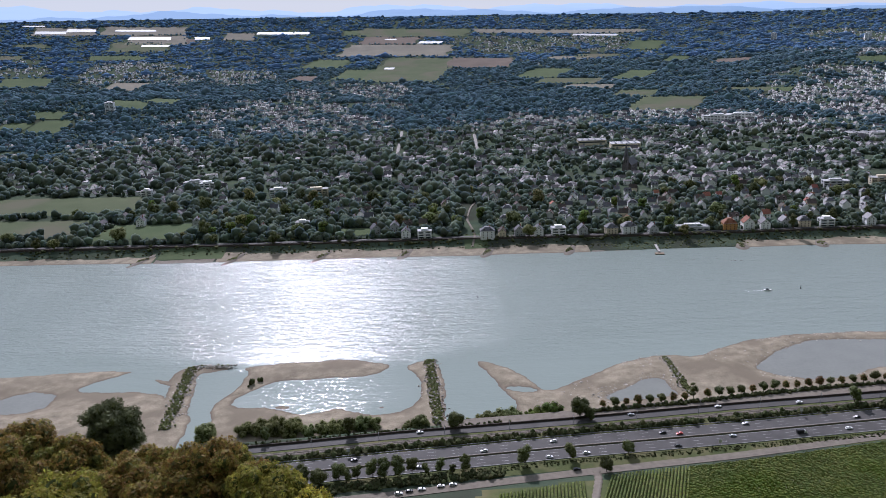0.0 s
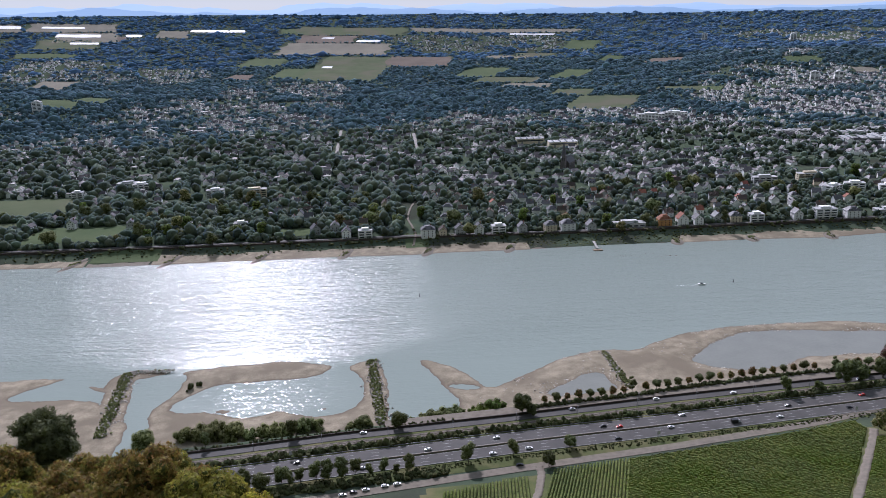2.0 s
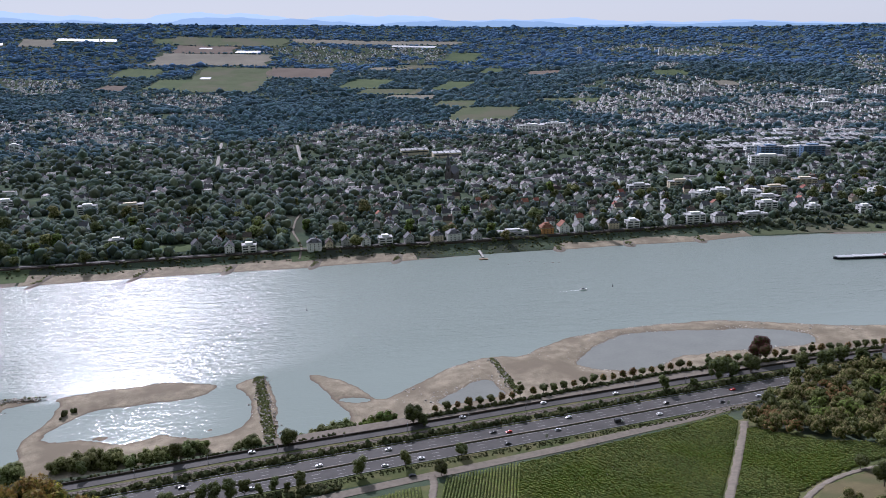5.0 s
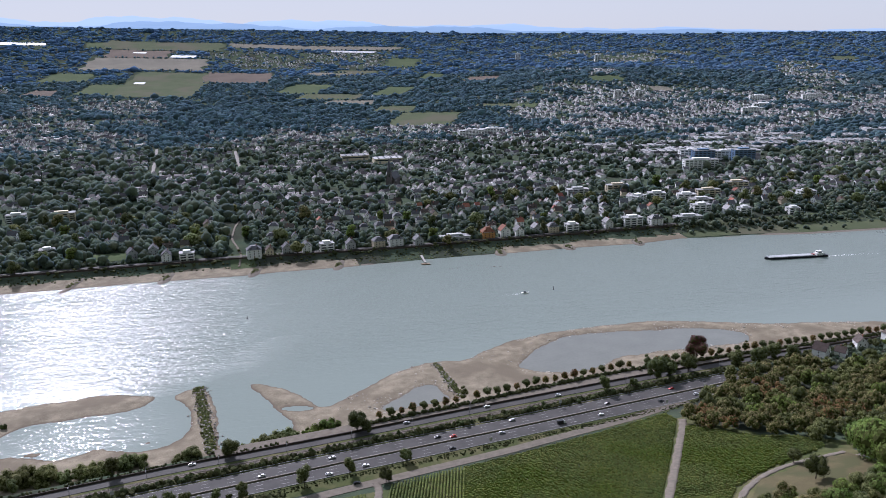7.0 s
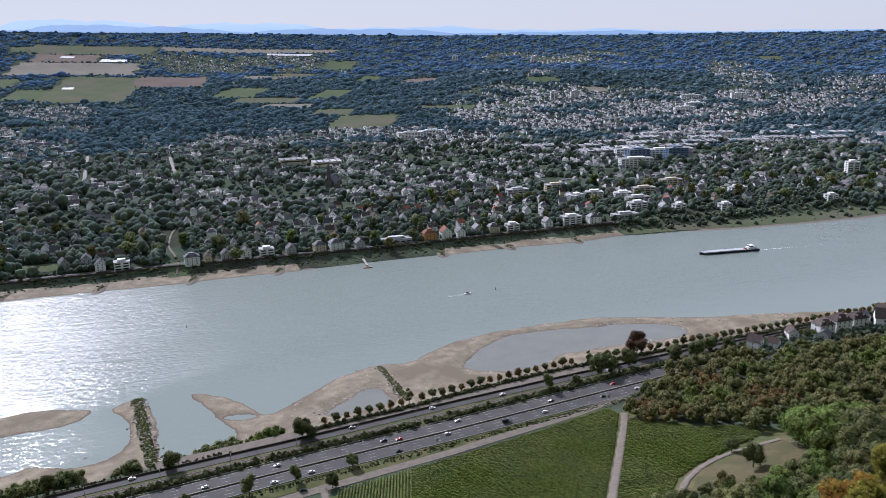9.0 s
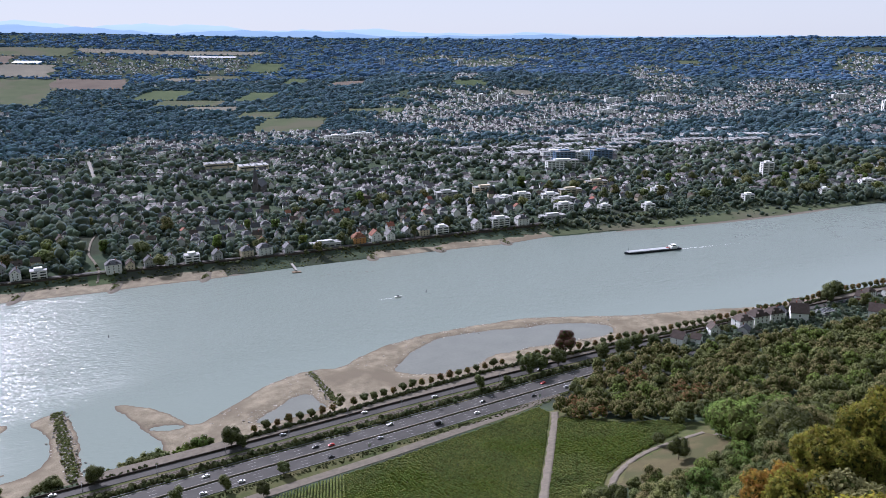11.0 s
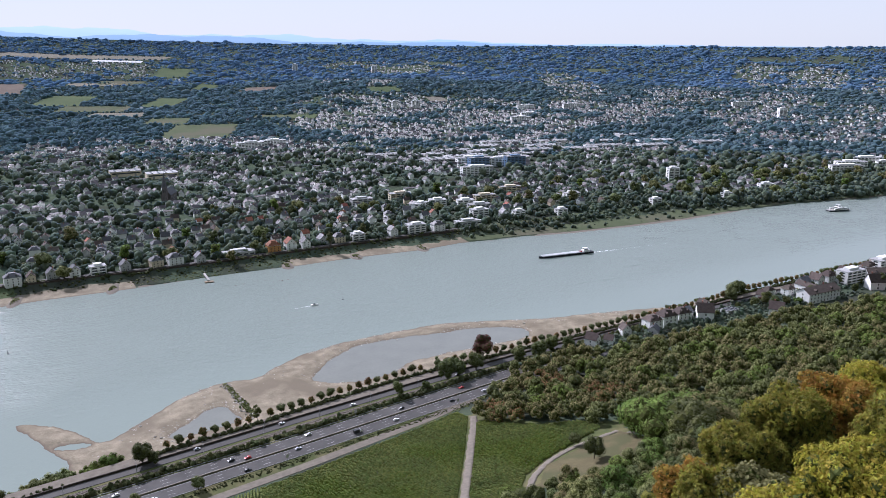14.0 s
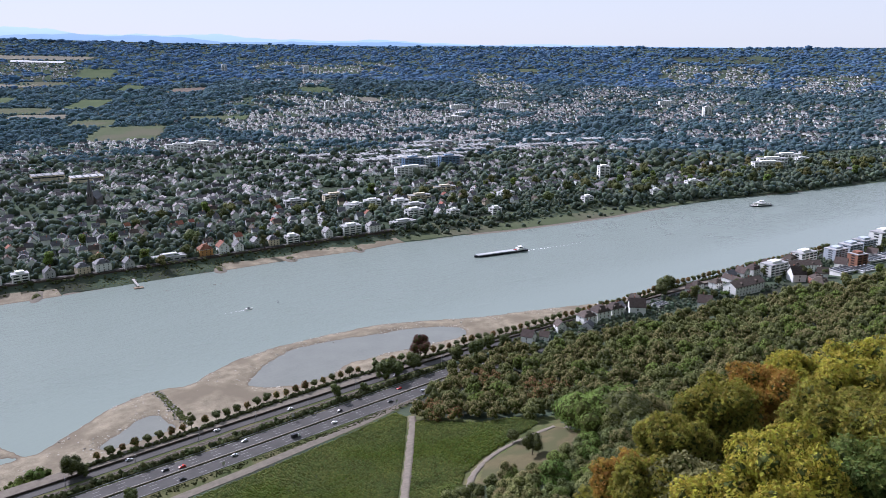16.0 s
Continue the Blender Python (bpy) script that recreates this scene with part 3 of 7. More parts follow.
# sandbanks: outlines at the water line, and the pools inside them
SAND = {}
SAND["left"] = [(-470, 640), (-368, 629), (-334, 626), (-309, 632), (-282, 623), (-254, 622), (-263, 615), (-275, 606), (-290, 589), (-276, 584), (-213, 578), (-205, 540), (-196, 470), (-470, 440)]
SAND["groyne_a"] = [(-214, 581), (-221, 605), (-215, 626), (-171, 622), (-189, 612), (-200, 610), (-195, 582), (-190, 545), (-181, 527), (-183, 480), (-212, 480)]
SAND["bar"] = [(-166, 480), (-166, 524), (-172, 542), (-172, 560), (-165, 569), (-159, 593), (-159, 609), (-165, 619), (-153, 623), (-108, 627), (-80, 628), (-47, 615), (-46, 607), (-54, 597), (-72, 592), (-112, 592), (-133, 590), (-148, 577), (-162, 554), (-152, 547), (-129, 544), (-110, 532), (-95, 533), (-79, 540), (-71, 533), (-58, 527), (-38, 528), (-22, 541), (-21, 575), (-24, 589), (-34, 608), (-22, 618), (-9, 621), (-4, 577), (-2, 553), (-5, 480)]
SAND["spit"] = [(24, 613), (30, 612), (49, 597), (62, 575), (67, 555), (85, 555), (100, 500), (40, 500), (48, 526), (45, 544), (38, 561), (33, 586), (24, 606)]
SAND["right"] = [(60, 546), (68, 551), (94, 566), (126, 592), (147, 604), (170, 611), (200, 605), (220, 620), (257, 637), (303, 643), (348, 642), (388, 640), (424, 628), (459, 610), (506, 592), (545, 584), (595, 566), (640, 557), (720, 556), (760, 520), (300, 500), (70, 490)]
SAND["hook"] = [(-235, 604), (-231, 605), (-219, 596), (-212, 592), (-214, 589), (-222, 593), (-232, 600)]
SAND["islet"] = [(-128, 545), (-122, 547), (-115, 545), (-120, 541)]
SAND["islet_b"] = [(-52, 538), (-48, 540), (-44, 538), (-48, 535)]
POOLS = {}
POOLS["a"] = [(-345, 568), (-332, 585), (-317, 589), (-300, 579), (-299, 561), (-313, 552), (-340, 553)]
POOLS["b"] = [(109, 535), (124, 550), (146, 567), (160, 566), (160, 547), (165, 539), (136, 533)]
POOLS["c"] = [(233, 577), (256, 603), (289, 625), (322, 629), (361, 620), (403, 613), (433, 603), (453, 588), (449, 569), (424, 565), (378, 570), (342, 572), (321, 571), (298, 559), (274, 552), (249, 564)]
POOLS["d"] = [(41, 564), (52, 563), (63, 558), (66, 554), (52, 555), (42, 558)]


def rounded(poly, times=2):
    """The outline with its corners cut."""
    for _ in range(times):
        poly = [q for (x0, y0), (x1, y1) in zip(poly, poly[1:] + poly[:1]) for q in ((0.78 * x0 + 0.22 * x1, 0.78 * y0 + 0.22 * y1), (0.22 * x0 + 0.78 * x1, 0.22 * y0 + 0.78 * y1))]
    return poly


for shapes in (SAND, POOLS):
    for key in shapes:
        shapes[key] = rounded(shapes[key], 2 if len(shapes[key]) < 24 else 1)


def signed(poly, X, Y):
    """Distance to an outline, positive inside."""
    best, inside = np.full(X.shape, 1e9), np.zeros(X.shape, bool)
    for (x0, y0), (x1, y1) in zip(poly, poly[1:] + poly[:1]):
        dx, dy = x1 - x0, y1 - y0
        t = np.clip(((X - x0) * dx + (Y - y0) * dy) / (dx * dx + dy * dy), 0, 1)
        best = np.minimum(best, np.hypot(X - x0 - t * dx, Y - y0 - t * dy))
        cross = ((y0 > Y) != (y1 > Y)) & (X < (x1 - x0) * (Y - y0) / (y1 - y0 + 1e-12) + x0)
        inside ^= cross
    return np.where(inside, best, -best)


def wobble(X, Y):
    return sum(a * np.sin(X * u + Y * v + p) for a, u, v, p in ((1.1, 0.13, 0.09, 0.3), (0.8, -0.21, 0.27, 1.2), (0.6, 0.41, 0.33, 2.5), (0.45, 0.7, -0.6, 0.9), (0.3, -1.1, 0.9, 4.1)))


def sand_height(X, Y):
    w = wobble(X, Y)
    sd = np.max([signed(p, X, Y) for p in SAND.values()], axis=0) + 0.55 * w
    z = np.where(sd > 0, 1.7 * (1 - np.exp(-sd / 14)) + 0.02 * np.abs(sd) ** 0.5, 0.16 * sd)
    for p in POOLS.values():
        pd = signed(p, X, Y) + 0.8 * w
        z = np.minimum(z, np.where(pd < 0, -pd * 0.11, -0.1 * pd))
    z = np.where(z > 0.05, z + 0.06 * w * np.clip(z, 0, 1), z)
    return np.maximum(z, -2.4)


def sandbanks():
    xs, ys = np.arange(-470, 760, 1.6), np.arange(478, 646, 1.6)
    X, Y = np.meshgrid(xs, ys, indexing="ij")
    z = sand_height(X, Y)
    keep = (Y > near_bank(X) - 6) & (Y < near_bank(X) + 150)
    n = len(ys)
    i, j = np.meshgrid(np.arange(len(xs) - 1), np.arange(n - 1), indexing="ij")
    ok = (keep[:-1, :-1] & (np.maximum.reduce([z[:-1, :-1], z[1:, :-1], z[:-1, 1:], z[1:, 1:]]) > -1.2))
    f = np.stack([i * n + j, (i + 1) * n + j, (i + 1) * n + j + 1, i * n + j + 1], -1)[ok]
    used, inv = np.unique(f, return_inverse=True)
    v = np.stack([X, Y, z], -1).reshape(-1, 3)[used]
    mesh_object("sandbank", v, inv.reshape(-1, 4), M["sand"], label="bare beige sandbanks laid open by low water", category="sandbank", kind="structure", smooth=True)


sandbanks()


def pool(name, outline, label):
    """Still water left behind in a hollow of the sand."""
    o = np.array(outline, float)
    xs, ys = np.arange(o[:, 0].min() - 4, o[:, 0].max() + 6, 3.0), np.arange(o[:, 1].min() - 4, o[:, 1].max() + 6, 3.0)
    X, Y = np.meshgrid(xs, ys, indexing="ij")
    ok = signed(outline, X, Y)[:-1, :-1] > -5
    n = len(ys)
    i, j = np.meshgrid(np.arange(len(xs) - 1), np.arange(n - 1), indexing="ij")
    f = np.stack([i * n + j, (i + 1) * n + j, (i + 1) * n + j + 1, i * n + j + 1], -1)[ok]
    used, inv = np.unique(f, return_inverse=True)
    mesh_object(name, np.stack([X, Y, 0 * X + 0.06], -1).reshape(-1, 3)[used], inv.reshape(-1, 4), M["still_water"], None, label, "water", "", "structure")


M["still_water"] = material("still_pool_water", (0.165, 0.172, 0.15), (0.195, 0.2, 0.175), 0.05, 0.2, specular=0.2)
for key in ("a", "b", "c"):
    pool("pool", POOLS[key], "still grey-blue pool left in the sand")

# ---------------------------------------------------------------- roads on the near bank
ribbon("verge", (-480, 470), motorway, -26, 34, 0.10, M["verge"], "dry grass verge along the motorway", 0.4, category="verge", level=7.0)
for a, b in ((1.2, 13.2), (-13.2, -1.2)):
    ribbon("road", (-480, 470), motorway, a, b, 0.35, M["asphalt"], "grey asphalt motorway carriageway", 0.3, level=7.0)
ribbon("road", (-480, 1300), street, -3.4, 3.4, 0.35, M["asphalt"], "grey asphalt riverside street", 0.3, level=7.0)
ribbon("pavement", (-5, 1300), street, 5.5, 16, 0.3, M["gravel"], "pale gravel promenade above the sandbanks", 0.3, category="pavement", level=7.0)
ribbon("road", (-300, 318), farm_path, -3.5, 3.5, 0.27, M["gravel"], "pale gravel farm lane below the vineyard", 0.4, level=7.0)

# ---------------------------------------------------------------- plants
def ico(level=1):
    bm = bmesh.new()
    bmesh.ops.create_icosphere(bm, subdivisions=level, radius=1)
    v = np.array([tuple(p.co) for p in bm.verts])
    f = np.array([[p.index for p in q.verts] for q in bm.faces])
    bm.free()
    return v, f


ICO0, ICO1 = ico(1), ico(2)


def crown(rng, radius, tall, z0, lobes, leaves, leaf, taper=0.0, size=(0.34, 0.52), core=0.62):
    """Verts and faces of a crown: overlapping lobes wrapped in small bent leaf sprays."""
    cs, rs = [], []
    for k in range(lobes):
        u = rng.normal(size=3)
        u /= np.linalg.norm(u)
        h = rng.uniform(-0.75, 0.8)
        w = math.sqrt(max(1 - h * h, 0.1)) * (1 - taper * max(h, -0.2))
        ang = k * 2.4 + rng.uniform(-0.5, 0.5)
        q = rng.uniform(0.35, 0.72) if lobes < 20 else rng.uniform(0.3, 0.86)
        cs.append((math.cos(ang) * radius * w * q, math.sin(ang) * radius * w * q, z0 + tall * (0.5 + 0.42 * h)))
        rs.append(rng.uniform(*size) * min(radius, tall * 0.55) * (1 - 0.4 * taper * max(h, 0)))
    cs.append((0, 0, z0 + tall * 0.5))
    rs.append(min(radius, tall * 0.5) * core)
    cs, rs = np.array(cs), np.array(rs)
    verts, faces, n = [], [], 0
    for c, r in zip(cs, rs):
        v = ICO0[0] * (r * (0.86 if lobes < 20 else 0.74)) * rng.uniform(0.85, 1.1, (len(ICO0[0]), 1)) + c
        verts.append(v)
        faces.append(ICO0[1][:, [0, 1, 2, 2]] + n)
        n += len(v)
    pick = rng.choice(len(cs), leaves * 3, p=rs ** 2 / (rs ** 2).sum())
    d = rng.normal(size=(leaves * 3, 3))
    d[:, 2] = d[:, 2] * 0.9 + 0.25
    d /= np.linalg.norm(d, axis=1)[:, None]
    p = cs[pick] + d * rs[pick][:, None] * rng.uniform(0.9, 1.1 if lobes < 20 else 1.3, (len(pick), 1))
    buried = np.zeros(len(p), bool)
    for c, r in zip(cs, rs):
        buried |= np.linalg.norm(p - c, axis=1) < r * (0.86 if lobes < 20 else 0.74)
    p, d = p[~buried][:leaves], d[~buried][:leaves]
    a = np.cross(d, rng.normal(size=d.shape))
    a /= np.linalg.norm(a, axis=1)[:, None]
    b = np.cross(d, a) + (0.2 if lobes < 20 else 0.7) * d * rng.normal(size=(len(d), 1))
    s = leaf * rng.uniform(0.6, 1.3, (len(p), 1))
    quads = np.stack([p - a * s * 0.5, p - b * s * 0.45 + d * s * 0.1, p + a * s * 0.5, p + b * s * 0.55 - d * s * 0.15], 1).reshape(-1, 3)
    q = np.arange(len(p) * 4).reshape(-1, 4) + n
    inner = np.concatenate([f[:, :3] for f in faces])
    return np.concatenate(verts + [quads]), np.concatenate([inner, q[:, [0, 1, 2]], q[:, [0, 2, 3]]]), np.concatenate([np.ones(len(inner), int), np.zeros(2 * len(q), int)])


def tree(name, seed, radius, tall, z0, mat, label, lobes=9, leaves=500, leaf=0.9, trunk=0.35, taper=0.0, group="", category="tree", size=(0.34, 0.52), core=0.62):
    rng = np.random.default_rng(seed)
    ob = thing(name, label, category, group)
    bm = bmesh.new()
    top = z0 + tall * 0.55
    cone(bm, (0, 0, -1.0), (0.1 * radius * rng.normal(), 0.1 * radius * rng.normal(), top), trunk, trunk * 0.35)
    for k in range(4):
        t = k * 1.57 + rng.uniform(0, 1)
        zz = z0 * rng.uniform(0.75, 1.0) + tall * 0.08
        cone(bm, (0, 0, zz), (math.cos(t) * radius * 0.6, math.sin(t) * radius * 0.6, zz + tall * rng.uniform(0.2, 0.4)), trunk * 0.45, trunk * 0.12, 5)
    part("trunk", bm, M["bark"], ob)
    v, f, inner = crown(rng, radius, tall, z0, lobes, leaves, leaf, taper, size, core)
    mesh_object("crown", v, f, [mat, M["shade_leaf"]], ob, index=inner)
    return ob


def place(ob, x, y, s=1.0, turn=0.0, z=None, sz=None):
    z = float(height(x, y)) if z is None else z
    return copy_thing(ob, pose(x, y, z - 0.1, 0, 0, turn) @ Matrix.Diagonal((s, s, sz or s, 1)))


def settle(ob, x, y, s=1.0, turn=0.0, z=None):
    """Put the first of a kind itself at its place."""
    z = float(height(x, y)) if z is None else z
    ob.matrix_basis = pose(x, y, z - 0.1, 0, 0, turn) @ Matrix.Diagonal((s, s, s, 1))


class Kind:
    """A kind of thing: the first is put down as it is, the others are copies."""
    def __init__(self, ob):
        self.ob, self.used = ob, False

    def put(self, x, y, s=1.0, turn=0.0, z=None):
        if not self.used:
            self.used = True
            settle(self.ob, x, y, s, turn, z)
            return self.ob
        m = pose(x, y, (float(height(x, y)) if z is None else z) - 0.1, 0, 0, turn)
        ob = copy_thing(self.ob, m)
        ob.matrix_basis = m @ Matrix.Diagonal((s, s, s, 1))
        return ob


def lumps(name, rng, x, y, z, r, mat, label, category, squash=(0.9, 1.5), kind="stuff", lobes=2, smooth=False):
    """Many low crowns in one mesh, each of a few uneven lumps."""
    bv, bf = ICO0
    n = len(x) * lobes
    X, Y, Z, R = [np.repeat(np.asarray(a, float), lobes) for a in (x, y, z, r)]
    off = rng.normal(size=(n, 3)) * np.array([0.38, 0.38, 0.22])
    R2 = R * rng.uniform(0.6, 1.0, n)
    sq = rng.uniform(*squash, n)
    turn = rng.uniform(0, 6.28, n)
    jit = rng.uniform(0.72, 1.22, (n, len(bv), 1))
    v = bv[None] * jit
    c, s = np.cos(turn)[:, None], np.sin(turn)[:, None]
    vx = v[:, :, 0] * c - v[:, :, 1] * s
    vy = v[:, :, 0] * s + v[:, :, 1] * c
    P = np.stack([X[:, None] + (vx + off[:, :1]) * R2[:, None], Y[:, None] + (vy + off[:, 1:2]) * R2[:, None], Z[:, None] + (v[:, :, 2] + 0.75 + off[:, 2:]) * (R2 * sq)[:, None]], -1)
    F = bf[None] + (np.arange(n) * len(bv))[:, None, None]
    return mesh_object(name, P.reshape(-1, 3), F.reshape(-1, 3), mat, None, label, category, "", kind, smooth)


# ---------------------------------------------------------------- where woods, towns and fields lie
def azr(x, y):
    return np.degrees(np.arctan2(x, y)), np.hypot(x, y)


def patch(x, y, s, p):
    """Smooth 0..1 patches of about s metres."""
    k = 6.28 / s
    return 0.5 + 0.25 * (np.sin(k * x * 0.9 + k * y * 0.35 + p) + np.sin(k * y * 1.1 - k * x * 0.5 + 2.3 * p)) + 0.12 * np.sin(2.3 * k * x + 1.7 * k * y + p)


# share of built-up land, by bearing (columns) and distance (rows)
BEARINGS = [-32, -20, -10, 0, 10, 20, 30, 45, 60, 72]
RANGES = [1000, 1300, 1600, 2000, 2400, 2800, 3200, 3700, 4300]
BUILT = np.array([
    [.06, .10, .18, .35, .70, .70, .60, .35, .15, .08],
    [.15, .30, .32, .50, .85, .80, .60, .38, .15, .10],
    [.40, .45, .45, .75, .90, .75, .55, .40, .12, .10],
    [.40, .40, .42, .50, .50, .50, .65, .50, .20, .15],
    [.30, .40, .40, .08, .12, .50, .70, .50, .25, .20],
    [.05, .15, .30, .02, .02, .40, .70, .50, .25, .20],
    [.03, .30, .40, .08, .02, .40, .60, .35, .25, .20],
    [.02, .20, .20, .04, .04, .15, .30, .25, .25, .25],
    [.02, .05, .10, .10, .30, .12, .08, .12, .15, .15]])


# towns and villages beyond the river plain: centre, half widths, turn, share of built-up land
VILLAGES = [
    (-1218, 3430, 198, 208, 7, 0.90), (-855, 3341, 205, 199, -4, 0.80), (-297, 2882, 194, 249, -1, 0.90), (-409, 2319, 291, 297, -5, 0.60), (487, 3999, 417, 197, -14, 0.75),
    (-185, 4375, 190, 81, -7, 0.35), (1127, 2407, 155, 256, -22, 0.90), (267, 2060, 119, 219, -18, 0.60), (551, 1944, 178, 219, -19, 0.80), (1428, 3113, 77, 110, -25, 1.00),
    (1548, 2986, 43, 136, -34, 0.70), (-1670, 3501, 124, 183, 4, 0.30), (1344, 2249, 398, 446, -25, 1.00), (1952, 2108, 184, 355, -40, 0.85), (2399, 2180, 118, 330, -37, 0.80),
    (2159, 1596, 167, 425, -39, 0.60), (3232, 2346, 189, 360, -45, 0.70), (2326, 2741, 105, 377, -29, 0.50), (1958, 3600, 346, 212, -22, 0.35), (3271, 2312, 197, 286, -46, 0.80),
    (3265, 1791, 196, 334, -55, 0.60), (2430, 1834, 199, 447, -46, 0.60), (2358, 1325, 183, 421, -46, 0.45), (3676, 2573, 295, 99, -52, 0.25),]


def town_share(x, y):
    a, r = azr(x, y)
    e = y - far_bank(x)
    rows_ = np.array([np.interp(a, BEARINGS, row) for row in BUILT])
    k = np.clip(np.interp(r, RANGES, np.arange(9.0)), 0, 7.999)
    i = k.astype(int)
    q = np.arange(rows_[0].size).reshape(np.shape(a))
    flat_rows = rows_.reshape(9, -1)
    t = flat_rows[i, q] * (1 - (k - i)) + flat_rows[i + 1, q] * (k - i)
    t = t * np.interp(r, [1950, 2250], [1.0, 0.05])
    for tx, ty, w, l, turn, k in VILLAGES:
        c, s = math.cos(radians(turn)), math.sin(radians(turn))
        u, v = ((x - tx) * c + (y - ty) * s) / w, ((y - ty) * c - (x - tx) * s) / l
        t = np.maximum(t, k * np.clip(1.6 - (u ** 4 + v ** 4), 0, 1))
    t = t * np.interp(0.6 * patch(x, y, 420, 1.0) + 0.4 * patch(x, y, 170, 5.0), [0.3, 0.55], [0.12, 1.25])
    return np.where(e < 48, 0, t)

# fields and meadows: (x, y, across, along, turn, soil, lift)
def field(x, y, w, l, turn, soil, label, lift=1.2):
    u, v = np.meshgrid(np.linspace(-w / 2, w / 2, 15), np.linspace(-l / 2, l / 2, 15), indexing="ij")
    edge = 1 + 0.05 * np.sin(u * 0.05 + x) + 0.05 * np.cos(v * 0.04 + y)
    c, s = math.cos(radians(turn)), math.sin(radians(turn))
    X, Y = x + (u * c - v * s) * edge, y + (u * s + v * c) * edge
    i, j = np.meshgrid(np.arange(14), np.arange(14), indexing="ij")
    f = np.stack([i * 15 + j, (i + 1) * 15 + j, (i + 1) * 15 + j + 1, i * 15 + j + 1], -1).reshape(-1, 4)
    mesh_object("field", np.stack([X, Y, height(X, Y) + lift], -1).reshape(-1, 3), f, M[soil], label=label, category="field", kind="structure", smooth=True)
    FIELDS.append((x, y, w / 2, l / 2, c, s))


FIELDS = []


def in_field(x, y, grow=0.0):
    hit = np.zeros(np.shape(x), bool)
    for fx, fy, w, l, c, s in FIELDS:
        u, v = (x - fx) * c + (y - fy) * s, -(x - fx) * s + (y - fy) * c
        hit |= (np.abs(u) < w + grow) & (np.abs(v) < l + grow)
    return hit


GREEN, STRAW, BROWN, WHITE = "green meadow strip between woods", "pale stubble field", "ploughed brown field", "field under white plastic covers"
field(-600, 1245, 300, 130, -6, "meadow", "wide mown meadow behind the river trees", 0.4)
field(-600, 1100, 230, 100, -6, "meadow", "mown meadow crossed by a footpath", 0.4)
field(-385, 1055, 120, 75, -5, "field_green", "park lawn by the river", 0.4)
field(40, 962, 26, 34, 0, "field_green", "clipped riverside lawn", 0.4)
field(-110, 1010, 40, 30, 0, "field_green", "garden lawn", 0.4)
SOILS = {"field_green": GREEN, "meadow": GREEN, "field_straw": STRAW, "field_brown": BROWN, "foil": WHITE}
PLOTS = [
    (-1882, 4200, 148, 56, 16, "foil"), (-1762, 4281, 136, 58, 16, "foil"), (-1516, 4349, 190, 36, 14, "foil"), (-1394, 4194, 203, 64, 12, "foil"),
    (-1322, 4033, 117, 44, 11, "foil"), (-821, 4399, 181, 50, 4, "foil"), (-682, 4411, 75, 50, 4, "foil"), (-20, 4136, 111, 60, -9, "foil"),
    (-220, 4250, 63, 32, -10, "foil"), (-195, 3520, 41, 38, -8, "foil"), (-1154, 4247, 73, 50, 10, "foil"), (-2002, 4298, 103, 22, 17, "foil"),
    (783, 4157, 234, 48, -20, "foil"), (-1474, 4350, 408, 174, 13, "field_straw"), (-1349, 4169, 263, 208, 11, "field_straw"), (-981, 4312, 140, 148, 6, "field_straw"),
    (-178, 3964, 528, 280, -10, "field_straw"), (-98, 4410, 560, 206, -8, "meadow"), (625, 4302, 863, 98, -14, "field_straw"), (-1828, 4243, 284, 160, 16, "field_straw"),
    (-222, 4219, 286, 186, -10, "field_brown"), (-107, 3466, 310, 580, -11, "meadow"), (191, 3600, 267, 238, -11, "field_brown"), (-517, 3300, 98, 170, -10, "field_brown"),
    (-1207, 4174, 66, 102, 13, "field_brown"), (-1383, 3993, 266, 208, 10, "meadow"), (-1399, 3737, 226, 96, 8, "field_green"), (-1569, 3222, 182, 176, 9, "field_green"),
    (-893, 2420, 92, 120, 8, "field_green"), (-822, 2530, 96, 120, -4, "field_green"), (-1178, 3177, 130, 176, -2, "field_straw"), (-1049, 2248, 89, 70, 3, "field_green"),
    (-1005, 2143, 86, 126, 2, "field_green"), (-1092, 2143, 74, 70, -2, "field_green"), (-474, 3685, 175, 190, -13, "field_green"), (-324, 3384, 135, 258, -8, "field_green"),
    (417, 3227, 163, 252, -25, "field_green"), (472, 2978, 218, 142, -26, "meadow"), (512, 2808, 167, 100, -28, "field_straw"), (613, 2573, 123, 150, -28, "meadow"),
    (641, 2318, 182, 286, -25, "meadow"), (951, 3824, 138, 232, -23, "field_green"), (697, 3628, 182, 104, -22, "meadow"), (722, 3038, 104, 234, -31, "field_green"),
    (-425, 4429, 79, 122, 1, "field_green"), (1132, 3218, 135, 150, -30, "field_brown"), (978, 3420, 80, 134, -30, "field_green"), (1000, 2431, 61, 74, -28, "field_green"),
    (1453, 2811, 68, 100, -21, "field_green"), (-1837, 3698, 102, 82, 11, "meadow"), (-1860, 3933, 120, 66, 13, "meadow"), (576, 3623, 187, 74, -16, "field_straw"),
    (1496, 2810, 88, 90, -15, "field_green"), (1589, 2615, 70, 80, -11, "field_straw"), (2738, 3029, 78, 98, -35, "meadow"), (922, 2482, 123, 68, -34, "meadow"),
    (857, 2342, 43, 44, -34, "meadow")]
for x, y, w, l, turn, soil in PLOTS:
    field(x, y, w, l, turn, soil, SOILS[soil], 2.2 if soil == "foil" else 1.2)


rng = np.random.default_rng(7)


def scatter(n, amin, amax, rmin, rmax, power=1.0):
    a = np.radians(rng.uniform(amin, amax, n))
    r = (rng.uniform(rmin ** power, rmax ** power, n)) ** (1 / power)
    return r * np.sin(a), r * np.cos(a)


